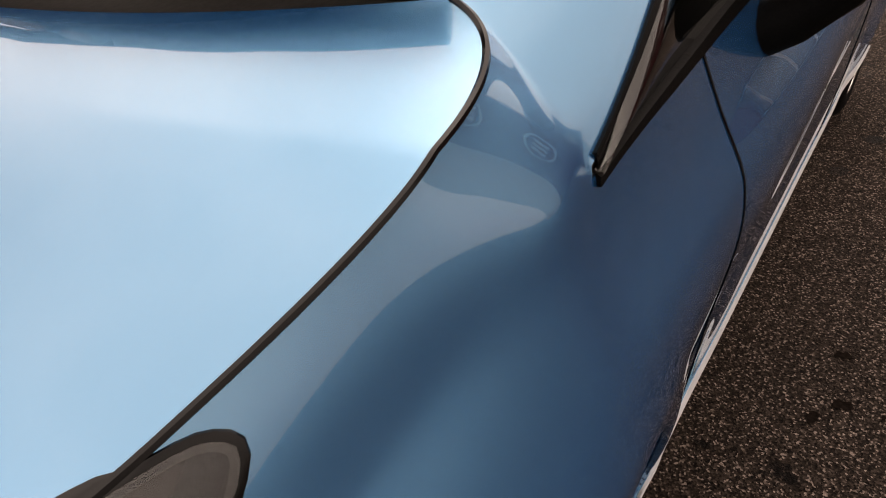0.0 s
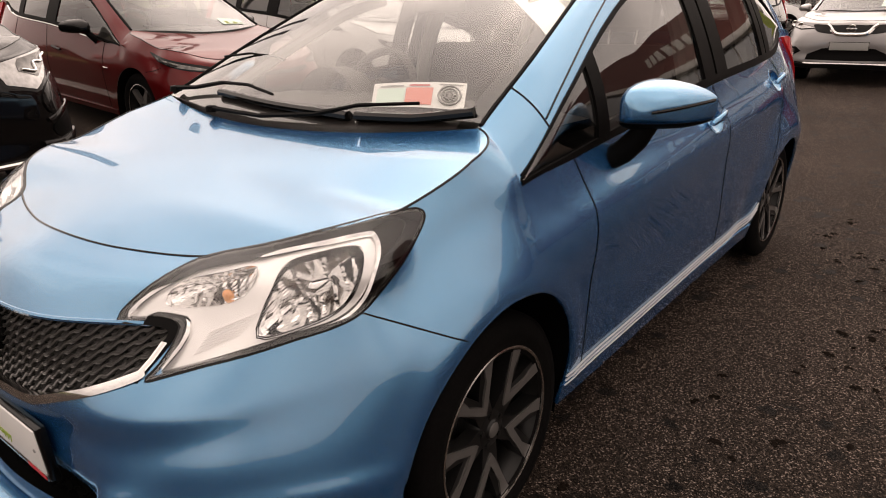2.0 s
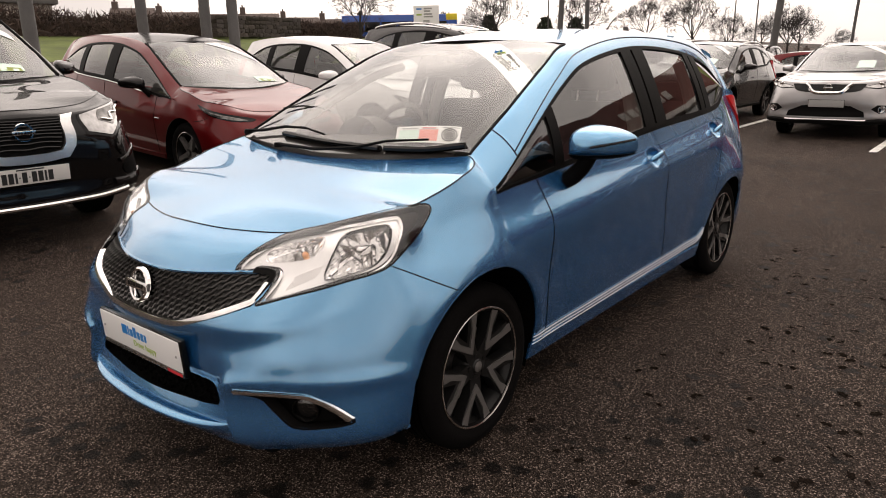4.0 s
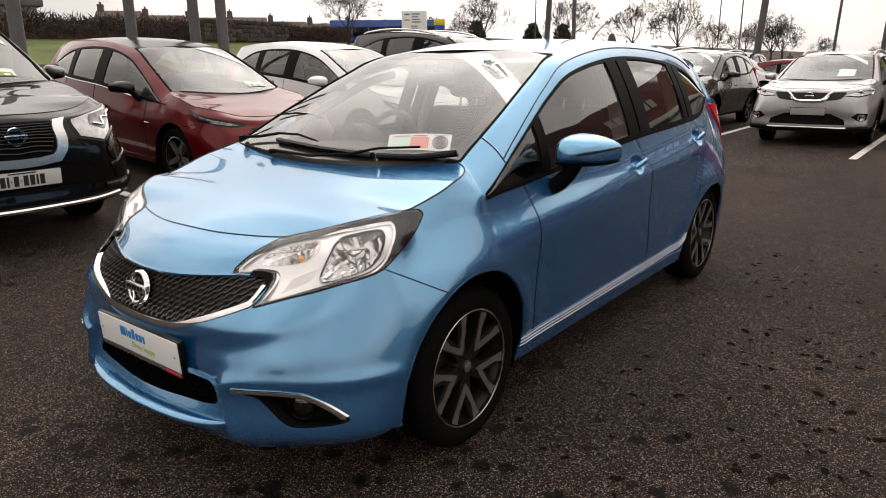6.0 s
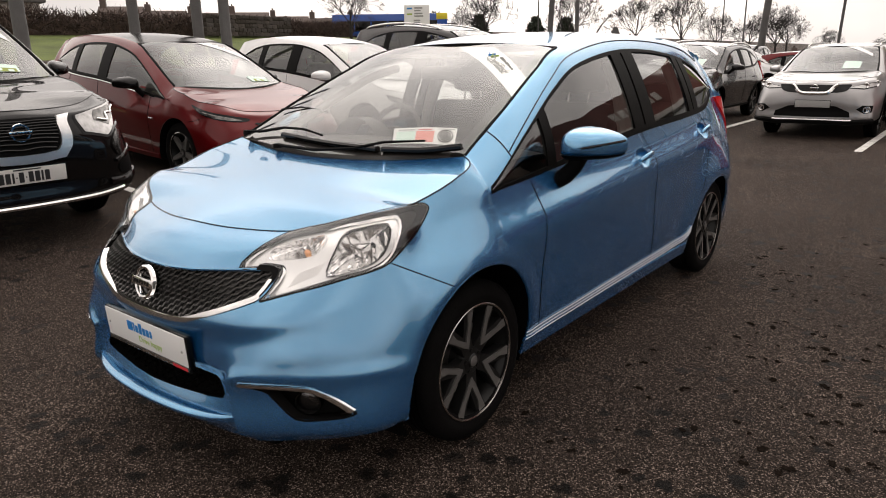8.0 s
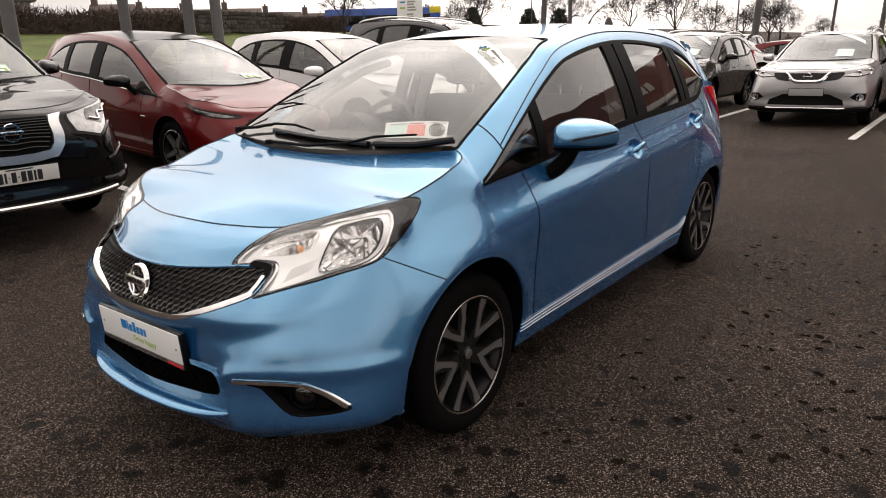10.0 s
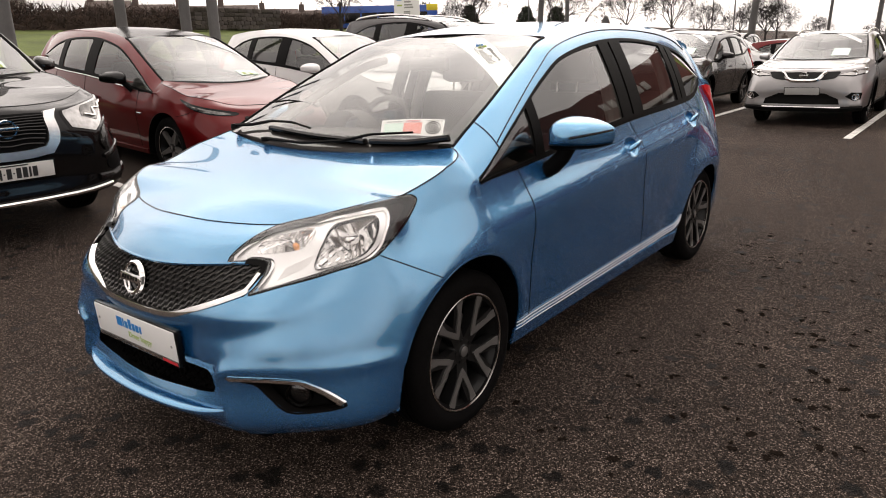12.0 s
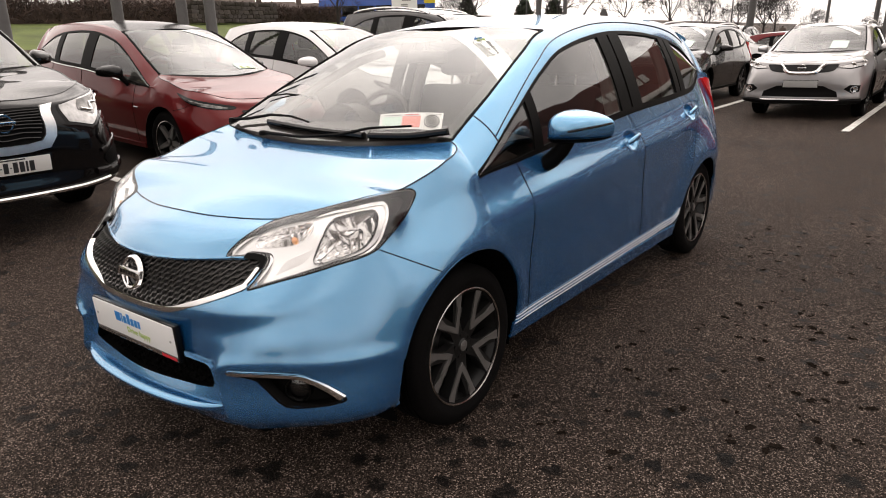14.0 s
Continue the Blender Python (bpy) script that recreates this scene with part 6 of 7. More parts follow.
def lamp_pair(tr, outline, inner, name="headlamp", mt=None, sharp=False):
    for k in (1,):
        tr.sheet(name, outline, 0.004, GLOSSBLACK, label="clear headlamp with a bright reflector", sharp=sharp)
        tr.sheet("lamp_reflector", inner, 0.010, mt or LAMPGREY, sharp=sharp)


def front_badge(tr, u, v, r, parent):
    c = tr.p(u, v, 0.012)
    part("badge_ring", lathe_bm([(r * 0.74, 0), (r * 0.8, -0.012), (r * 0.95, -0.012), (r, 0.0)], 'y', 32, tuple(c)), CHROME, parent)
    part("badge_bar", box_bm((c.x - r * 1.12, c.y - 0.016, c.z - r * 0.22), (c.x + r * 1.12, c.y, c.z + r * 0.22), 0.004), CHROME, parent)
    mk = bmesh.new()
    for k in range(6):
        add_box(mk, (c.x - r * 0.85 + k * r * 0.29, c.y - 0.0175, c.z - r * 0.11), (c.x - r * 0.68 + k * r * 0.29, c.y - 0.015, c.z + r * 0.11))
    part("badge_mark", mk, GLOSSBLACK, parent)


def number_plate(tr, z, y, parent, bars=True, blue=False, tone=None):
    pl = new("number_plate"); pl.parent = parent
    part("plate_face", box_bm((-0.26, y - 0.012, z - 0.056), (0.26, y, z + 0.056), 0.004), tone or WHITECARD, pl)
    part("plate_frame", box_bm((-0.272, y - 0.006, z - 0.070), (0.272, y + 0.01, z + 0.064), 0.005), GLOSSBLACK, pl)
    if blue:
        part("plate_band", box_bm((-0.259, y - 0.0132, z - 0.055), (-0.218, y - 0.011, z + 0.055)), BLUEPRINT, pl)
    if bars:
        x = -0.185
        for wd in (0.040, 0.040, 0.022, 0.018, 0.040, 0.018, 0.040, 0.040, 0.022, 0.040):
            h = 0.004 if wd == 0.018 else 0.036
            part("plate_bar", box_bm((x, y - 0.0135, z - h - 0.006), (x + wd - 0.008, y - 0.011, z + h - 0.006)), BLACKPRINT, pl)
            x += wd + 0.002
        part("plate_bar", box_bm((-0.09, y - 0.0135, z + 0.042), (0.09, y - 0.011, z + 0.051)), BLACKPRINT, pl)


def screen_cards(car, sh, slot, green=False):
    """A dealer strip across the top corner and a price card on the dash, inside the screen."""
    sk = Skin([sh.lid(sh.ss, 7, 10, 0.015, half=False, n=8)], (0, 0.3, -0.95))
    def at(x, t):
        y = sh.ss[0][1] + (sh.ss[-1][1] - sh.ss[0][1]) * t
        h, n, _, _ = sk.tree.ray_cast(Vector((x, y, 4)), Vector((0, 0, -1)))
        return (h + Vector((0, 0, 0.006))) if h else Vector((x, y, sh.ss[0][2] + (sh.ss[-1][2] - sh.ss[0][2]) * t))
    def quad(name, q, mt):
        G = [[at(*(Vector(q[0]).lerp(Vector(q[1]), i / 6).lerp(Vector(q[3]).lerp(Vector(q[2]), i / 6), j / 6))) for j in range(7)] for i in range(7)]
        return part(name, outward(grid_bm(G)), mt, car)
    s = slot
    quad("screen_strip", ((s * 0.10, 0.97), (s * 0.27, 0.97), (s * 0.56, 0.72), (s * 0.58, 0.60)), WHITECARD)
    top = 0.24 if green else 0.40
    quad("price_card", ((s * 0.20, 0.12), (s * 0.20, top), (s * 0.46, top), (s * 0.46, 0.15)), PALEGREEN)
    quad("price_tag", ((s * 0.22, 0.13), (s * 0.22, 0.19), (s * 0.44, 0.19), (s * 0.44, 0.145)), LIMEFLAG if green else WHITECARD)


def suv_front(car, sh, tr, style):
    z = SUV["z"]
    if style == "vee":
        tr.sheet("grille_panel", [(-2.25, 5.35), (-1.2, 5.55), (0, 5.6), (1.2, 5.55), (2.25, 5.35), (2.0, 4.5), (1.2, 4.1), (0, 3.9), (-1.2, 4.1), (-2.0, 4.5)], 0.006, GLOSSBLACK, both=False)
        tr.bar("chrome_vee", [(1.42, 5.45), (1.18, 4.95), (0.92, 4.38), (0.68, 4.0), (0.35, 3.88), (0, 3.86)], 0.030, CHROME, 0.02, both=True, flat=0.6)
        lamp_pair(tr, [(1.95, 4.72), (2.9, 5.25), (4.0, 5.72), (4.95, 6.05), (4.85, 5.35), (4.3, 4.85), (3.0, 4.5)], [(2.1, 4.74), (2.95, 5.15), (4.0, 5.6), (4.8, 5.88), (4.7, 5.38), (4.2, 4.95), (3.0, 4.6)], mt=LAMPGREY, sharp=True)
        for s in (1, -1):
            for u, v in ((3.1, 4.92), (4.0, 5.25)):
                c = tr.p(u * s, v, 0.016)
                part("lamp_bowl", lathe_bm([(0.0, 0.006), (0.028, 0.004), (0.042, -0.008), (0.046, 0.004)], 'y', 20, tuple(c)), CHROME, car)
        tr.bar("bonnet_crease", [(1.2, 6.9), (1.25, 6.4), (1.3, 5.9)], 0.004, SILVERP, 0.003, both=True)
        tr.sheet("lower_intake", [(-2.1, 2.0), (-1.3, 2.6), (0, 2.65), (1.3, 2.6), (2.1, 2.0), (2.2, 1.3), (0, 1.2), (-2.2, 1.3)], 0.006, BLACKPL, both=False, sharp=True)
        tr.bar("skid_strip", [(-2.3, 0.75), (-1, 0.7), (0, 0.7), (1, 0.7), (2.3, 0.75)], 0.013, CHROME, 0.012, flat=0.5)
        tr.bar("lower_lip", [(-4, 0.15), (-2, 0.1), (0, 0.1), (2, 0.1), (4, 0.15)], 0.05, BLACKPL, 0.0)
        tr.sheet("fog_recess", [(2.55, 2.35), (3.0, 2.85), (3.9, 2.8), (3.8, 2.0), (3.2, 1.8)], 0.006, BLACKPL, sharp=True)
        for s in (1, -1):
            c = tr.p(3.35 * s, 2.3, 0.012)
            rg = lathe_bm([(0.0, 0.004), (0.035, 0.0), (0.040, -0.012), (0.055, -0.012), (0.058, 0.004)], 'y', 24, tuple(c)); part("fog_lamp", rg, SATIN, car)
        front_badge(tr, 0, 4.75, 0.062, car)
        number_plate(tr, 0.585, spec_y(tr, 2.35) - 0.006, car, bars=False, tone=GREYPRINT)
    else:
        tr.sheet("grille_panel", [(-1.25, 5.6), (0, 5.75), (1.25, 5.6), (1.05, 4.0), (0.85, 3.4), (0, 3.3), (-0.85, 3.4), (-1.05, 4.0)], 0.004, BLACKPL, both=False)
        for k in range(9):
            v = 3.55 + 0.23 * k
            hw = 0.80 + 0.045 * k
            tr.bar("grille_slat", [(-hw, v), (-hw / 2, v + 0.04), (0, v - 0.02), (hw / 2, v + 0.04), (hw, v)], 0.007, GLOSSBLACK, 0.012, n=4)
        outer = [(1.55, 5.75), (1.38, 4.6), (1.22, 3.6), (1.02, 3.12), (0.5, 3.0), (0, 2.98)]
        inner = [(0, 3.32), (0.5, 3.34), (0.84, 3.44), (0.94, 3.7), (1.04, 4.6), (1.16, 5.7)]
        tr.sheet("chrome_surround", [(u, v) for u, v in outer + inner], 0.022, SATINWHITE, label="broad polished chrome grille surround", sharp=True)
        lamp_pair(tr, [(1.75, 5.5), (2.6, 5.85), (3.6, 6.05), (4.45, 6.1), (4.5, 5.5), (4.0, 4.9), (3.2, 4.25), (2.6, 3.85), (1.7, 4.15)], [(1.82, 5.4), (2.6, 5.72), (3.6, 5.92), (4.3, 5.95), (4.35, 5.5), (3.9, 5.0), (3.2, 4.37), (2.6, 3.97), (1.8, 4.25)], sharp=True)
        tr.sheet("lamp_pod", [(2.5, 5.5), (3.6, 5.75), (4.1, 5.7), (3.6, 4.9), (2.9, 4.4), (2.4, 4.7)], 0.014, LAMPDARK, sharp=True)
        tr.bar("lamp_strip", [(2.5, 4.75), (2.9, 4.6), (3.0, 5.0), (3.4, 4.95), (3.5, 5.3), (3.9, 5.4)], 0.008, SATINWHITE, 0.020, both=True)
        tr.sheet("bumper_blade", [(2.7, 3.7), (3.4, 4.25), (4.4, 4.3), (4.2, 3.7), (3.3, 3.0), (2.8, 3.1)], 0.012, BLACKP)
        tr.sheet("fog_panel", [(2.9, 2.5), (4.2, 2.9), (4.3, 2.3), (3.2, 1.8)], 0.008, BLACKPL)
        tr.bar("fog_blade", [(2.7, 2.75), (3.5, 3.0), (4.3, 3.15)], 0.02, BLACKP, 0.012, both=True, flat=0.5)
        tr.bar("lower_blade", [(2.4, 1.55), (3.3, 1.5), (4.2, 1.8)], 0.03, BLACKP, 0.010, both=True, flat=0.5)
        tr.bar("skid_strip", [(-2.9, 0.95), (-1.5, 0.75), (0, 0.7), (1.5, 0.75), (2.9, 0.95)], 0.016, CHROME, 0.02, flat=0.6, label="bright chrome strip on the lower bumper")
        front_badge(tr, 0, 4.45, 0.066, car)
        number_plate(tr, 0.565, spec_y(tr, 2.3) - 0.012, car, bars=True, blue=True, tone=PALECLAD)


def spec_y(tr, v):
    return tr.p(0, v).y


car, sh, tr = parked_car("suv_car", on_ground(-0.22, 11.85, 0), SQUARE, SILVERP, "silver sport utility car with chrome grille parked in a bay", "car", 0.9, rails=True)
suv_front(car, sh, tr, "vee")
screen_cards(car, sh, 1)
car, sh, tr = parked_car("suv_car", on_ground(-4.03, 0.0, 90), SUV, BLACKP, "black sport utility car with a broad chrome grille", "car", 1.1, rails=True)
suv_front(car, sh, tr, "broad")
screen_cards(car, sh, 1, True)
car, sh, tr = parked_car("suv_car", on_ground(-3.12, 12.35, 0), SQUARE, GREYP, "dark grey sport utility car parked in a bay", "car", 0.8, rails=True, mirror=BLACKP)
lamp_pair(tr, [(2.2, 5.5), (3.2, 5.8), (4.3, 6.0), (4.9, 6.1), (4.5, 5.2), (3.6, 4.5), (2.5, 4.5)], [(2.5, 5.3), (3.3, 5.5), (4.2, 5.6), (3.6, 4.8), (2.7, 4.7)])
tr.sheet("grille_panel", [(-1.8, 5.5), (0, 5.6), (1.8, 5.5), (1.3, 3.4), (0, 3.3), (-1.3, 3.4)], 0.006, GLOSSBLACK, both=False)
screen_cards(car, sh, 1)
car, sh, tr = parked_car("red_hatchback", on_ground(-4.42, 2.80, 90), HATCH, REDP, "dark red hatchback with black mirrors and a chrome window line", "car", 1.1, mirror=GLOSSBLACK, roof=GLOSSBLACK)
lamp_pair(tr, [(2.3, 5.3), (3.2, 5.75), (4.3, 6.1), (5.3, 6.3), (4.9, 5.75), (4.1, 5.2), (3.2, 4.85), (2.4, 4.9)], [(2.7, 5.1), (3.5, 5.55), (4.9, 6.05), (4.6, 5.65), (3.9, 5.25), (3.2, 4.95), (2.6, 4.95)], mt=LAMPDARK)
tr.bar("chrome_line", [(7.6, 4.93), (9, 4.93), (11, 4.93), (12.5, 4.93), (13.6, 4.97)], 0.008, CHROME, 0.008, both=True)
tr.sheet("grille_panel", [(-2.0, 4.8), (0, 4.9), (2.0, 4.8), (1.5, 4.4), (0, 4.3), (-1.5, 4.4)], 0.006, GLOSSBLACK, both=False)
tr.sheet("lower_intake", [(-2.4, 3.2), (0, 3.3), (2.4, 3.2), (2.9, 1.2), (0, 0.9), (-2.9, 1.2)], 0.006, BLACKPL, both=False)
tr.bar("wing_badge", [(7.6, 3.85), (7.75, 3.86), (7.9, 3.87)], 0.008, CHROME, 0.003, both=True)
tr.bar("bumper_seam", [(4.6, 5.0), (5.0, 4.7), (5.4, 4.4)], 0.003, GLOSSBLACK, both=True)
screen_cards(car, sh, 1, True)
car, sh, tr = parked_car("white_hatchback", on_ground(-4.42, 5.55, 90), HATCH, WHITEP, "white hatchback with dark windows parked in the row", "car", 0.8)
lamp_pair(tr, [(2.3, 5.2), (3.2, 5.7), (4.3, 6.1), (4.8, 6.1), (4.3, 5.2), (3.2, 4.6), (2.4, 4.7)], [(2.6, 5.1), (3.3, 5.5), (4.2, 5.7), (3.4, 4.9)])
tr.sheet("grille_panel", [(-2.2, 5.0), (0, 5.1), (2.2, 5.0), (2.0, 4.6), (0, 4.5), (-2.0, 4.6)], 0.006, GLOSSBLACK, both=False)
car, sh, tr = parked_car("estate_car", on_ground(-4.6, 8.6, 90), SUV, GREYP, "dark grey estate car, its roof seen over the row", "car", 0.6, rails=True)
car, sh, tr = parked_car("red_hatchback", on_ground(2.55, 14.6, 180), HATCH, REDP, "red car parked with its tail to the lane", "car", 0.6)
for k, (x, y, mt, nm) in enumerate(((-6.2, 22.0, SILVERP, "silver"), (-3.7, 23.0, WHITEP, "white"), (-1.1, 23.5, REDP, "red"), (-6.4, 27.5, GREYP, "dark grey"), (-3.4, 28.0, REDP, "red"))):
    parked_car("distant_car", on_ground(x, y, 90 if k < 3 else 0), HATCH, mt, nm + " hatchback in the far row of the car park", "car", 0.5)


# ---- the place round the cars ----
rng = random.Random(7)


def box_thing(name, a, b, mt, label, category, kind="", group="", bevel=0.0):
    ob = part(name, box_bm(a, b, bevel), mt)
    return tagged(ob, label, category, group, kind)


# painted bay lines
for k, (x, y0, y1) in enumerate(((-1.92, 9.9, 14.9), (0.70, 9.6, 14.9), (3.3, 9.6, 14.9), (-4.55, 10.2, 15.0))):
    bm = grid_bm([[(x + dx, y, ground_z(x + dx, y) + 0.006) for y in np.linspace(y0, y1, 12)] for dx in (-0.055, 0.055)])
    outward(bm, -5)
    tagged(part("bay_line", bm, LINEPAINT), "worn white painted bay line on the asphalt", "line", "bay lines", "structure")
for y in (1.42, 4.15, 6.95):
    bm = grid_bm([[(x, y + dy, ground_z(x, y) + 0.006) for dy in (-0.05, 0.05)] for x in np.linspace(-8.2, -3.3, 12)])
    outward(bm, -5)
    tagged(part("bay_line", bm, LINEPAINT), "worn white painted bay line on the asphalt", "line", "bay lines", "structure")

# dried oil drips on the asphalt where cars have stood
spots = random.Random(19)
V, F = [], []
nests = [(spots.uniform(1.0, 3.4), spots.uniform(-0.9, 4.2)) for k in range(80)]
nests = [q for q in nests if q[0] > 1.05]
for cx, cy in nests:
    for k in range(spots.randint(2, 6)):
        x, y = cx + spots.gauss(0, 0.12), cy + spots.gauss(0, 0.12)
        r, n, ph = spots.uniform(0.006, 0.021), 14, spots.uniform(0, 6)
        b0 = len(V)
        V.append((x, y, 0.005))
        for i in range(n):
            a = 2 * math.pi * i / n
            rr = r * (1 + 0.28 * math.sin(2 * a + ph) + 0.2 * math.sin(5 * a + ph * 2) + spots.gauss(0, 0.10))
            V.append((x + rr * math.cos(a), y + rr * math.sin(a), 0.004))
        F += [(b0, b0 + 1 + i, b0 + 1 + (i + 1) % n) for i in range(n)]
me = bpy.data.meshes.new("oil_drips")
me.from_pydata(V, [], F)
me.materials.append(OIL)
tagged(new("oil_drips", me), "scattered dark dried oil drips on the asphalt", "stain", kind="stuff")

# grass bank and hedge beyond the left row
A, B, C = Vector((-36.0, -22.0)), Vector((-35.2, 11.4)), Vector((-44.5, 43.6))
LINE = [A.lerp(B, t / 10) for t in range(10)] + [B.lerp(C, t / 10) for t in range(11)]
bank = []
for p in LINE:
    q = p + Vector((17.5, -5.0))
    bank.append([(q.x, q.y, ground_z(q.x, q.y) - 0.05), (q.x - 0.3, q.y, ground_z(q.x, q.y) + 0.13), (q.x - 0.45, q.y, ground_z(q.x, q.y) + 0.13), (p.x * 0.4 + q.x * 0.6, p.y * 0.4 + q.y * 0.6, ground_z(q.x, 0) + 0.45), (p.x, p.y, ground_z(p.x, p.y) + 0.62), (p.x - 30, p.y, ground_z(p.x, p.y) + 0.9)])
tagged(part("grass_bank", outward(grid_bm(bank), -5), GRASS), "rough winter grass bank beside the car park", "grass", kind="structure")


def blades(name, count, place, mt, label, category, length, width):
    """Many thin twigs, joined."""
    V, F = [], []
    for i in range(count):
        c = Vector(place(rng))
        d = Vector((rng.gauss(0, 0.5), rng.gauss(0, 0.5), rng.gauss(0.25, 0.8))).normalized() * length * rng.uniform(0.4, 1.2)
        s = d.cross(Vector((rng.random() - 0.5, rng.random() - 0.5, rng.random() - 0.5))).normalized() * width
        k = len(V)
        V += [c - s, c + s, c + d * 0.6 + s * 0.7 + Vector((0, 0, 0.05)), c + d]
        F += [(k, k + 1, k + 2), (k, k + 2, k + 3)]
    me = bpy.data.meshes.new(name)
    me.from_pydata([tuple(v) for v in V], [], F)
    me.materials.append(mt)
    return tagged(new(name, me), label, category, kind="stuff")


def along(t):
    i = min(int(t * (len(LINE) - 1)), len(LINE) - 2)
    return LINE[i].lerp(LINE[i + 1], t * (len(LINE) - 1) - i)


def in_hedge(r):
    p = along(r.random())
    h = 1.12 + 0.14 * math.sin(p.y * 0.9) * math.sin(p.y * 0.31) + r.gauss(0, 0.05)
    z = ground_z(p.x, p.y) + 0.55
    return (p.x + r.gauss(0, 0.28), p.y + r.gauss(0, 0.2), z + h * r.random() ** 0.85)


blades("hedge", 26000, in_hedge, TWIG, "bare brown beech hedge along the road", "hedge", 0.55, 0.022)
core = grid_bm([[(p.x + dx, p.y, ground_z(p.x, p.y) + dz) for dx, dz in ((0.25, 0.4), (0.22, 1.30), (-0.3, 1.38), (-0.4, 0.3))] for p in LINE])
tagged(part("hedge_core", outward(core, -5), TWIG), "dense dark middle of the hedge", "hedge", kind="stuff")
# low stone wall where the hedge thins
wall = thing("stone_wall", Matrix.Identity(4), "low wall of rough grey-brown stones beside the road", "wall", kind="structure")
w0_, w1_ = Vector((-38.2, 24.0)), Vector((-41.3, 33.0))
base_stone = {}
for r in range(5):
    x = 0.0
    L = (w1_ - w0_).length
    while x < L:
        wd = rng.uniform(0.35, 0.75)
        key = rng.randrange(6)
        if key not in base_stone:
            bm = box_bm((-0.5, -0.5, -0.5), (0.5, 0.5, 0.5), 0.12)
            for v in bm.verts:
                v.co += Vector((rng.gauss(0, 0.035), rng.gauss(0, 0.035), rng.gauss(0, 0.035)))
            base_stone[key] = finish(bm, "stone", STONE)
        p = w0_.lerp(w1_, (x + wd / 2) / L)
        st = new("stone", base_stone[key]); st.parent = wall
        ang = math.atan2((w1_ - w0_).y, (w1_ - w0_).x)
        st.matrix_basis = Matrix.LocRotScale((p.x + 0.75, p.y, ground_z(p.x, p.y) + 0.72 + 0.27 * r), Euler((0, 0, ang)), (wd, 0.45, 0.27))
        x += wd + 0.02


# bare street trees
def grow(bm, p, d, r, L, depth, spread, r_):
    n = 3
    pts = [p.copy()]
    q = p.copy()
    dd = d.copy()
    for k in range(n):
        dd = (dd + Vector((r_.gauss(0, 0.10), r_.gauss(0, 0.10), r_.gauss(0.05, 0.06)))).normalized()
        q = q + dd * L / n
        pts.append(q.copy())
    add_tube(bm, pts, r, 5 if depth > 3 else 3, r * 0.62, cap=False)
    if depth == 0:
        return
    kids = 3 if depth > 1 else 4
    for k in range(kids):
        f = r_.uniform(0.45, 1.0) if k else 1.0
        o = pts[0].lerp(pts[-1], f) if f < 1 else pts[-1]
        az = 2 * math.pi * (k + r_.random()) / kids
        side = dd.cross(Vector((math.cos(az), math.sin(az), 0.3))).normalized()
        nd = (dd * (1 - 0.45 * spread) + side * spread * r_.uniform(0.6, 1.1)).normalized()
        grow(bm, o, nd, max(r * 0.58, 0.011), L * r_.uniform(0.58, 0.82), depth - 1, spread, r_)


def tree(seed, H=6.5):
    r_ = random.Random(seed)
    t = thing("bare_tree", Matrix.Identity(4), "bare winter street tree with fine twigs", "tree", "street trees")
    trunk = bmesh.new()
    add_tube(trunk, [(0, 0, -0.3), (0.02, 0.01, 0.5), (0.03, 0.0, 1.2), (0.0, 0.02, H * 0.3)], 0.16, 8, 0.10)
    part("trunk", trunk, BARK, t)
    crown = bmesh.new()
    for k in range(6):
        az = 2 * math.pi * k / 6 + r_.random() * 0.6
        up = r_.uniform(0.5, 1.3)
        grow(crown, Vector((0, 0, H * (0.24 + 0.012 * k))), Vector((math.cos(az) * 0.8, math.sin(az) * 0.8, up)).normalized(), 0.050, H * 0.23, 5, 0.60, r_)
    grow(crown, Vector((0, 0, H * 0.29)), Vector((0.05, 0, 1)), 0.070, H * 0.24, 5, 0.6, r_)
    part("crown", crown, BARK, t)
    return t


TREES = ((-39.4, 38.6, 1.25), (-34.0, 49.7, 1.15), (-28.1, 54.3, 1.2), (-23.6, 57.8, 1.15), (-18.5, 55.0, 1.2), (-21.3, 72.7, 0.95), (-20.1, 80.2, 0.9), (-13.8, 65.1, 1.0), (-18.1, 88.3, 1.1), (-44.0, 60.0, 0.8), (-14.0, 90.0, 0.7), (-9.0, 95.0, 0.6))
proto = [tree(11), tree(23), tree(37)]
for i, (x, y, k) in enumerate(TREES):
    m = Matrix.Translation((x, y, ground_z(x, y) - 0.1)) @ Matrix.Rotation(i * 1.7, 4, 'Z') @ Matrix.Scale(k * 0.8, 4)
    if i < 3:
        proto[i].matrix_world = m
    else:
        src = proto[i % 3]
        c = copy_thing(src, m)
        c.matrix_basis = m

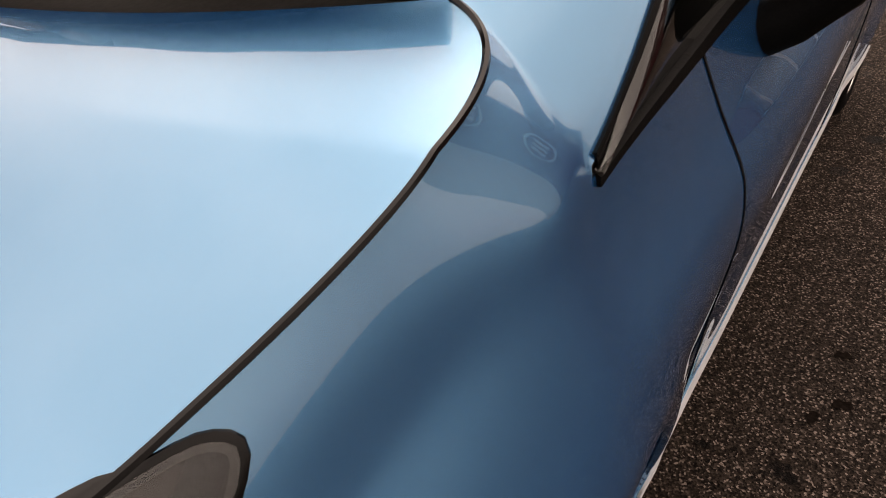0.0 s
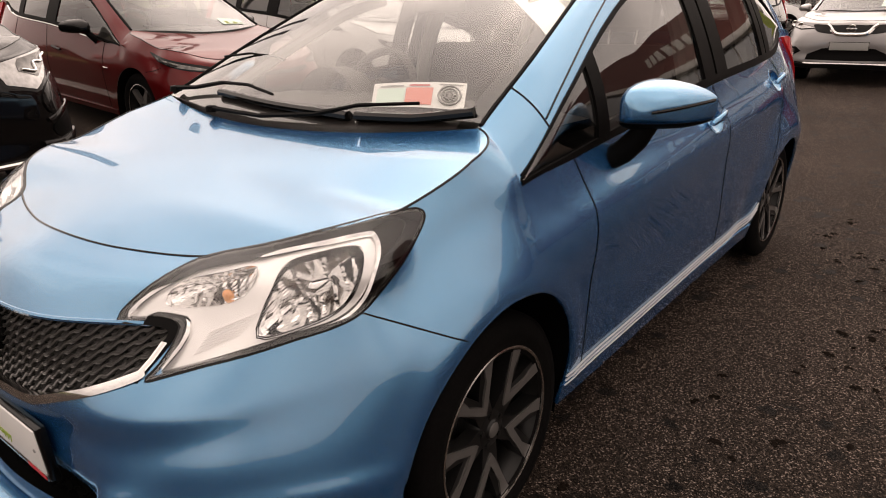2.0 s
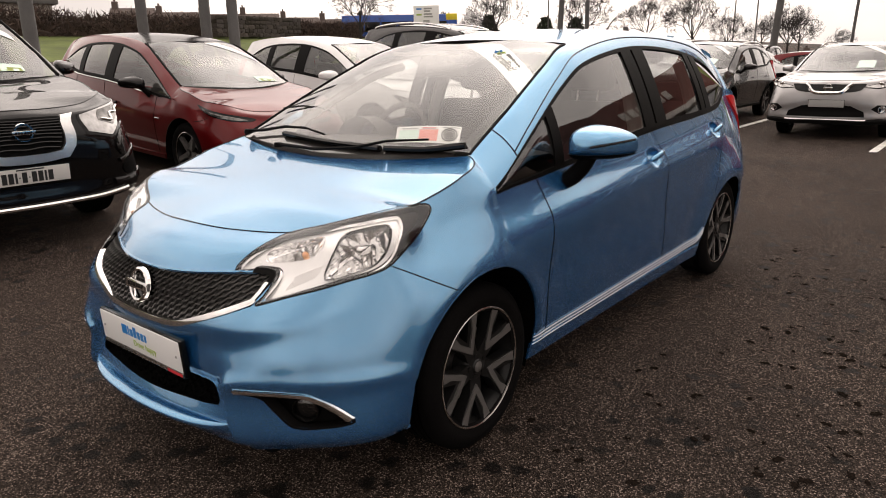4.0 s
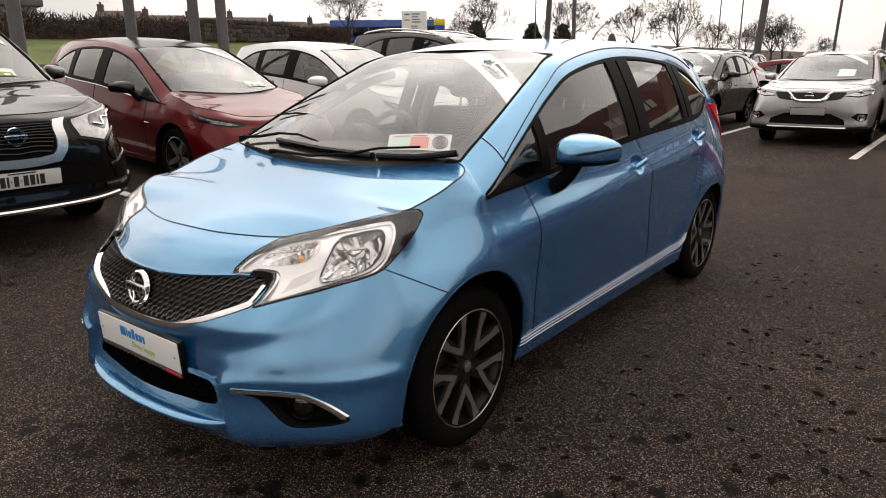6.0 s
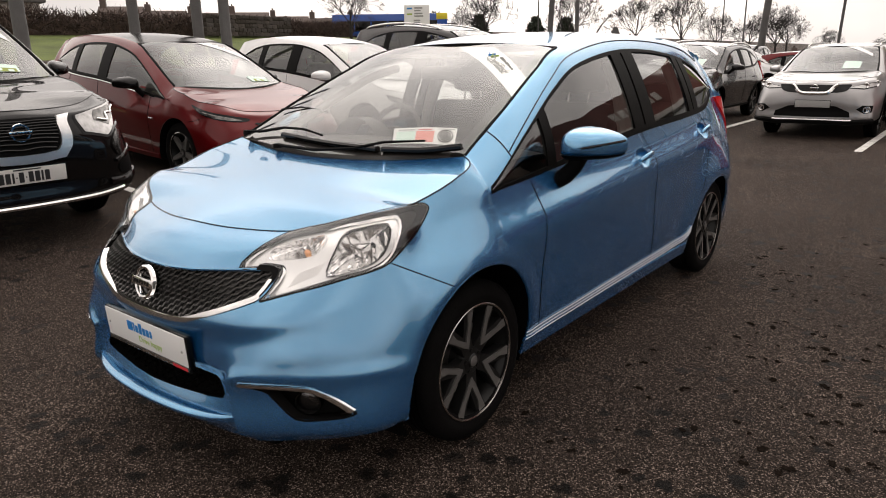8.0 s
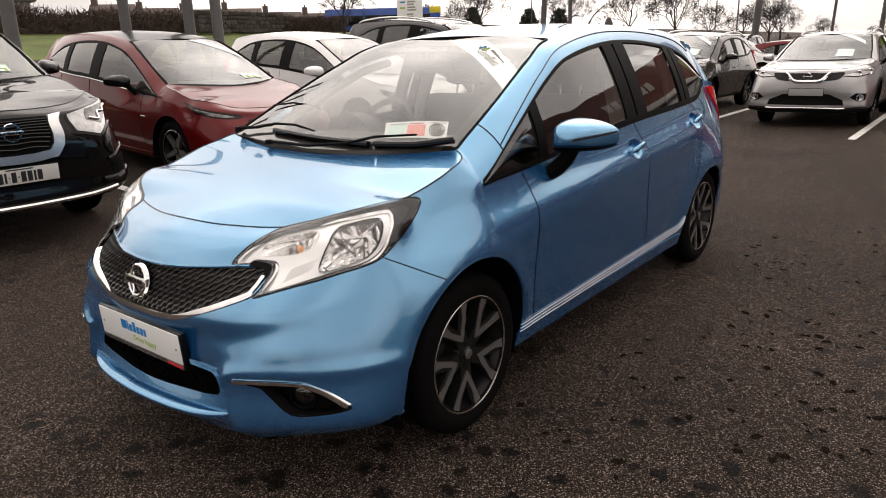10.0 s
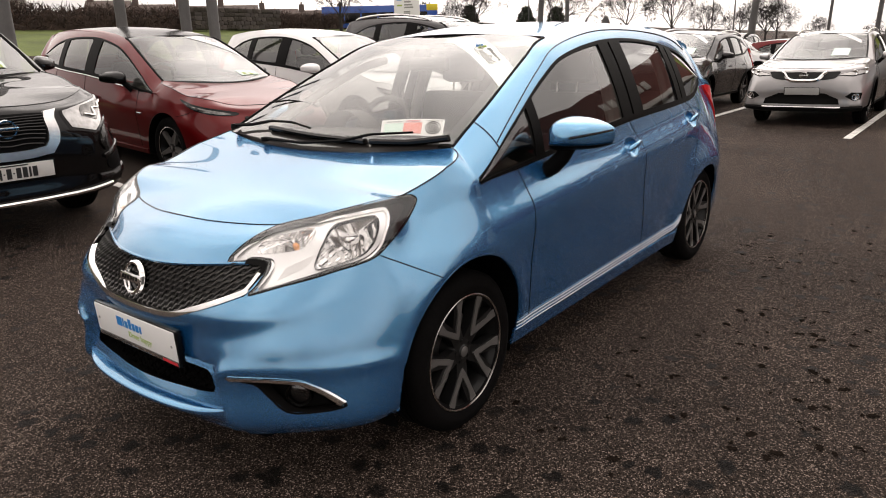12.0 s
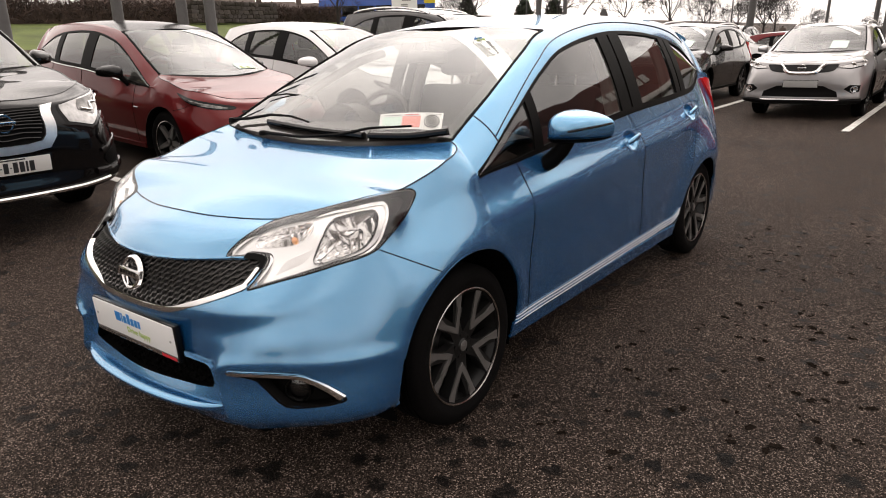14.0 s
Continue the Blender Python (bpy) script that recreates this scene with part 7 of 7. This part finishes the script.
# lamp columns and poles
def column(x, y, h, r, label, head=None, lean=(0, 0), z=None):
    z = ground_z(x, y) if z is None else z
    t = thing("lamp_column", Matrix.Translation((x, y, z)), label, "pole", "lamp columns")
    part("shaft", tube_bm([(0, 0, -0.2), (lean[0] * 0.5, lean[1] * 0.5, h * 0.5), (lean[0], lean[1], h)], r, 14, r * 0.8), GALV, t)
    part("base_plate", lathe_bm([(0.0, 0.03), (r * 1.9, 0.03), (r * 1.9, -0.02)], 'z', 16), GALV, t)
    part("access_door", box_bm((r * 0.7, -r * 0.5, 0.6), (r * 1.04, r * 0.5, 1.1), 0.01), GALV, t)
    if head == "arm":
        part("arm", tube_bm([(lean[0], lean[1], h), (lean[0] + 0.4, lean[1], h + 0.12), (lean[0] + 1.1, lean[1], h + 0.15)], 0.04, 8), GALV, t)
        part("lantern", box_bm((lean[0] + 0.9, lean[1] - 0.13, h + 0.08), (lean[0] + 1.6, lean[1] + 0.13, h + 0.2), 0.04), GALV, t)
    if head == "flood":
        fl_ = box_bm((-0.55, -0.22, -0.30), (0.55, 0.12, 0.30), 0.05)
        fl_.transform(Matrix.Translation((lean[0] + 0.25, lean[1], h + 0.2)) @ Matrix.Rotation(radians(-25), 4, 'Y')); part("floodlight", fl_, BLACKPL, t)
    return t


column(-10.2, 2.85, 4.4, 0.115, "tall grey steel column behind the parked row", lean=(-0.15, 0.1))
column(-9.85, 4.58, 4.4, 0.10, "tall grey steel column behind the parked row")
column(-9.0, 5.28, 4.4, 0.10, "tall grey steel column behind the parked row")
column(-8.58, 5.55, 4.4, 0.10, "tall grey steel column behind the parked row")
column(-8.5, 16.5, 8.0, 0.085, "tall grey steel column in the car park", lean=(0.25, 0.3))
column(-11.5, 24.0, 8.0, 0.09, "slim grey lamp column by the road", "arm")
column(-6.4, 31.2, 9.0, 0.16, "tall grey lighting column in the car park", "flood", lean=(0.55, 0.2))
column(-9.6, 68.8, 8.3, 0.13, "floodlight column at the far end of the car park", "flood", lean=(0.3, 0))
column(-16.1, 63.5, 6.4, 0.07, "slim street lamp by the road", "arm")
column(-30.0, 52.0, 8.0, 0.06, "slim street lamp by the road", "arm")
column(-48.0, 12.0, 10.0, 0.06, "slim street lamp by the road", "arm")
column(-21.5, 75.0, 8.0, 0.07, "slim street lamp by the road", "arm")
column(-3.2, 45.0, 11.0, 0.13, "tall lighting column among the flags", lean=(0.4, 0))
column(-2.6, 44.0, 11.0, 0.10, "tall lighting column among the flags", lean=(0.4, 0))

# road sign seen from the front, with plain bars for its small words
sg = thing("road_sign", Matrix.Translation((-26.4, 31.6, ground_z(-26.4, 31.6))) @ Matrix.Rotation(radians(34), 4, 'Z'), "white road sign with a roundabout arrow on two posts", "sign")
part("panel", box_bm((-0.78, -0.03, 1.05), (0.78, 0.03, 2.95), 0.03), WHITECARD, sg)
for x in (-0.5, 0.5):
    part("post", tube_bm([(x, 0.06, -0.2), (x, 0.06, 2.9)], 0.045, 10), GALV, sg)
for k, (x0, x1, z, mt) in enumerate(((-0.6, -0.28, 2.75, BLUEPRINT), (-0.15, 0.35, 2.77, GREYPRINT), (-0.15, 0.25, 2.62, GREYPRINT), (-0.6, -0.28, 2.42, GREENPRINT), (-0.15, 0.35, 2.45, GREYPRINT), (-0.15, 0.4, 2.3, GREYPRINT), (-0.2, 0.2, 2.05, GREYPRINT), (-0.2, 0.2, 1.92, GREYPRINT), (-0.62, -0.35, 1.62, GREYPRINT), (-0.62, -0.35, 1.48, GREYPRINT))):
    part("print_bar", box_bm((x0, -0.036, z - 0.045), (x1, -0.029, z + 0.045)), mt, sg)
rb = bmesh.new()
add_tube(rb, [(0.05 + 0.19 * math.cos(a), -0.034, 1.52 + 0.19 * math.sin(a)) for a in np.linspace(0, 2 * math.pi, 25)], 0.035, 5)
add_tube(rb, [(0.05, -0.034, 1.12), (0.05, -0.034, 1.34)], 0.045, 5)
add_tube(rb, [(0.05, -0.034, 1.70), (0.05, -0.034, 1.88)], 0.04, 5, 0.005)
add_tube(rb, [(-0.14, -0.034, 1.52), (-0.30, -0.034, 1.52)], 0.04, 5, 0.005)
add_tube(rb, [(0.24, -0.034, 1.52), (0.40, -0.034, 1.52)], 0.04, 5, 0.005)
part("roundabout_symbol", rb, BLACKPRINT, sg)
# triangular warning sign, its grey back to the car park
ws_ = thing("warning_sign", Matrix.Translation((-9.6, 23.5, ground_z(-9.6, 23.5))) @ Matrix.Rotation(radians(15), 4, 'Z'), "grey back of a triangular warning sign on a post", "sign")
tri = bmesh.new()
f = [tri.verts.new(p) for p in ((-0.34, 0, 1.32), (0.34, 0, 1.32), (0.06, 0, 1.95), (-0.06, 0, 1.95))]
fa = tri.faces.new(f)
ex = bmesh.ops.extrude_face_region(tri, geom=[fa])
for v in [g for g in ex["geom"] if isinstance(g, bmesh.types.BMVert)]:
    v.co.y += 0.03
bmesh.ops.recalc_face_normals(tri, faces=tri.faces[:])
part("panel", tri, GALV, ws_)
part("post", tube_bm([(0, 0.06, -0.2), (0, 0.06, 1.9)], 0.04, 10), GALV, ws_)


# terraced houses far off
def house(x, y, z, yaw, w=7.5, h=5.0, rise=2.3, mt=RENDERW):
    t = thing("terraced_house", Matrix.Translation((x, y, z)) @ Matrix.Rotation(radians(yaw), 4, 'Z'), "far terraced house with a brown tiled roof", "house", "terraced houses")
    part("wall", box_bm((-w / 2, -4, -3), (w / 2, 4, h)), mt, t)
    rf = bmesh.new()
    P = [rf.verts.new(p) for p in ((-w / 2 - 0.1, -4.4, h - 0.1), (w / 2 + 0.1, -4.4, h - 0.1), (w / 2 + 0.1, 0, h + rise), (-w / 2 - 0.1, 0, h + rise), (-w / 2 - 0.1, 4.4, h - 0.1), (w / 2 + 0.1, 4.4, h - 0.1))]
    for q in ((0, 1, 2, 3), (3, 2, 5, 4), (0, 3, 4), (1, 5, 2)):
        rf.faces.new([P[i] for i in q])
    part("roof", rf, ROOFTILE, t, smooth=False)
    ch = part("chimney", box_bm((-w / 2 + 0.2, -0.5, h + rise - 0.6), (-w / 2 + 1.2, 0.5, h + rise + 1.1), 0.03), ROOFTILE, t)
    for k in (-0.25, 0.25):
        part("chimney_pot", lathe_bm([(0.13, 0.0), (0.15, 0.4), (0.11, 0.42)], 'z', 8, (-w / 2 + 0.7, k, h + rise + 1.1)), ROOFTILE, ch)
    for k in (-1, 1):
        for zz in (0.9, 3.2):
            part("window", box_bm((k * 1.8 - 0.7, -4.03, zz), (k * 1.8 + 0.7, -3.98, zz + 1.3), 0.02), GLOSSBLACK, t)
    return t


p0, p1 = Vector((-128.0, 62.0, 4.2)), Vector((-88.0, 116.0, 1.2))
hn = 9
for k in range(hn):
    q = p0.lerp(p1, (k + 0.5) / hn)
    house(q.x, q.y, q.z + (0.4 if k % 3 == 0 else 0.0), 53, 7.4)
for k in range(7):
    q = Vector((-86.0, 119.0, -0.3)).lerp(Vector((-22.0, 150.0, -6.4)), (k + 0.5) / 7)
    house(q.x, q.y, q.z + (0.3 if k % 2 else 0), 26, 8.4, mt=PALECLAD if k in (0, 4) else RENDERW)
shed = thing("long_shed", Matrix.Translation((-75, 14, 3.6)) @ Matrix.Rotation(radians(80), 4, 'Z'), "long low grey building behind the hedge", "building")
part("wall", box_bm((-14, -5, -2), (14, 5, 3.4)), RENDERW, shed)
part("roof", box_bm((-14.5, -5.5, 3.4), (14.5, 5.5, 4.0), 0.1), GALV, shed)


# dark evergreens on the skyline
def far_bush(r):
    c = ((-52.0, 74.0), (-46.5, 79.0), (-41.0, 77.0), (-56.0, 70.0))[r.randrange(4)]
    a, h = r.random() * 6.28, r.random()
    rad = 1.9 * math.sqrt(r.random()) * (1 - 0.75 * h)
    return (c[0] + rad * math.cos(a), c[1] + rad * math.sin(a), ground_z(*c) + 0.3 + 3.0 * h)


EVER = mat("dark_evergreen", (0.02, 0.028, 0.014), 0.9, grain=0.3, scale=8, spots=0.3, islands=0.5)
blades("evergreen_bushes", 3500, far_bush, EVER, "dark evergreen bushes on the skyline", "bush", 0.6, 0.10)


def far_wood(r):
    t = r.random()
    x, y = -30 + 40 * t, 170 + 10 * r.random()
    return (x, y, -6 + (3.5 + 1.6 * math.sin(x * 0.7) + 0.8 * math.sin(x * 2.3)) * r.random() + 3.0)


blades("distant_woods", 5000, far_wood, TWIG, "distant bare woods on the skyline", "woods", 1.2, 0.12)

# bus on the road beyond the hedge
bus = thing("city_bus", Matrix.Translation((-46.0, 50.5, ground_z(-46, 50.5) - 0.2)) @ Matrix.Rotation(radians(41), 4, 'Z'), "blue single-deck city bus with a yellow front on the road", "bus")
part("body", box_bm((-5.6, -1.25, 0.4), (5.6, 1.25, 2.95), 0.15), DKBLUEP, bus)
part("front_panel", box_bm((4.5, -1.27, 2.35), (5.62, 1.27, 2.97), 0.1), YELLOWFLAG, bus)
for k in range(6):
    part("window", box_bm((-5.0 + 1.62 * k, -1.275, 1.35), (-3.5 + 1.62 * k, -1.24, 2.3), 0.03), GLOSSBLACK, bus)
for x in (-3.4, 3.6):
    for y in (-1.12, 1.12):
        part("tyre", lathe_bm([(0.0, -0.14), (0.46, -0.14), (0.5, 0.0), (0.46, 0.14), (0.0, 0.14)], 'y', 24, (x, y, 0.5)), RUBBER, bus)

# flags on poles
for x, y, mt in ((1.05, 22.0, LIMEFLAG),):
    t = thing("flag_pole", Matrix.Translation((x, y, 0)), "feather flag on a slim pole at the bays' end", "flag", "flags")
    part("pole", tube_bm([(0, 0, -0.1), (0, 0, 5.5)], 0.045, 10, 0.03), GALV, t)
    G = [[(0.05 + 0.75 * s, 0.08 * math.sin(5 * s + z), z) for s in np.linspace(0, 1, 8)] for z in np.linspace(2.1, 5.3, 16)]
    part("flag", grid_bm(G), mt, t)

# the showroom that the car's windows mirror
sr_ = thing("showroom", Matrix.Translation((9.6, 21.5, 0)) @ Matrix.Rotation(radians(-20), 4, 'Z'), "car showroom with terracotta and red cladding over glazing", "building")
part("body", box_bm((-9, 0.4, -0.2), (16, 12, 7.2)), PALECLAD, sr_)
part("fascia", box_bm((-9.2, -0.1, 4.3), (3.0, 0.4, 7.2), 0.03), TERRACOTTA, sr_)
part("canopy", box_bm((-9.4, -1.0, 3.9), (3.0, 0.4, 4.3), 0.05), PALECLAD, sr_)
part("glazing", box_bm((-9, 0.3, 0.1), (3.0, 0.42, 3.9)), SHOWGLASS, sr_)
part("red_block", box_bm((3.0, -1.6, 0), (10.5, 0.4, 8.3), 0.05), REDCLAD, sr_)
for k in range(9):
    part("glazing_bar", box_bm((-8.8 + 1.4 * k, 0.2, 0.1), (-8.7 + 1.4 * k, 0.32, 3.9)), PALECLAD, sr_)
for k in range(7):
    part("sign_bar", box_bm((-3.4 + 0.55 * k, -0.22, 5.3), (-3.0 + 0.55 * k, -0.1, 6.0), 0.02), PALECLAD, sr_)
ov = bmesh.new()
add_tube(ov, [(6.2 + 1.7 * math.cos(a), -1.68, 5.9 + 0.85 * math.sin(a)) for a in np.linspace(0, 2 * math.pi, 33)], 0.08, 6)
part("sign_ring", ov, PALECLAD, sr_)
for k in range(3):
    part("sign_bar", box_bm((5.2 + 0.75 * k, -1.72, 5.5), (5.65 + 0.75 * k, -1.6, 6.3), 0.02), PALECLAD, sr_)
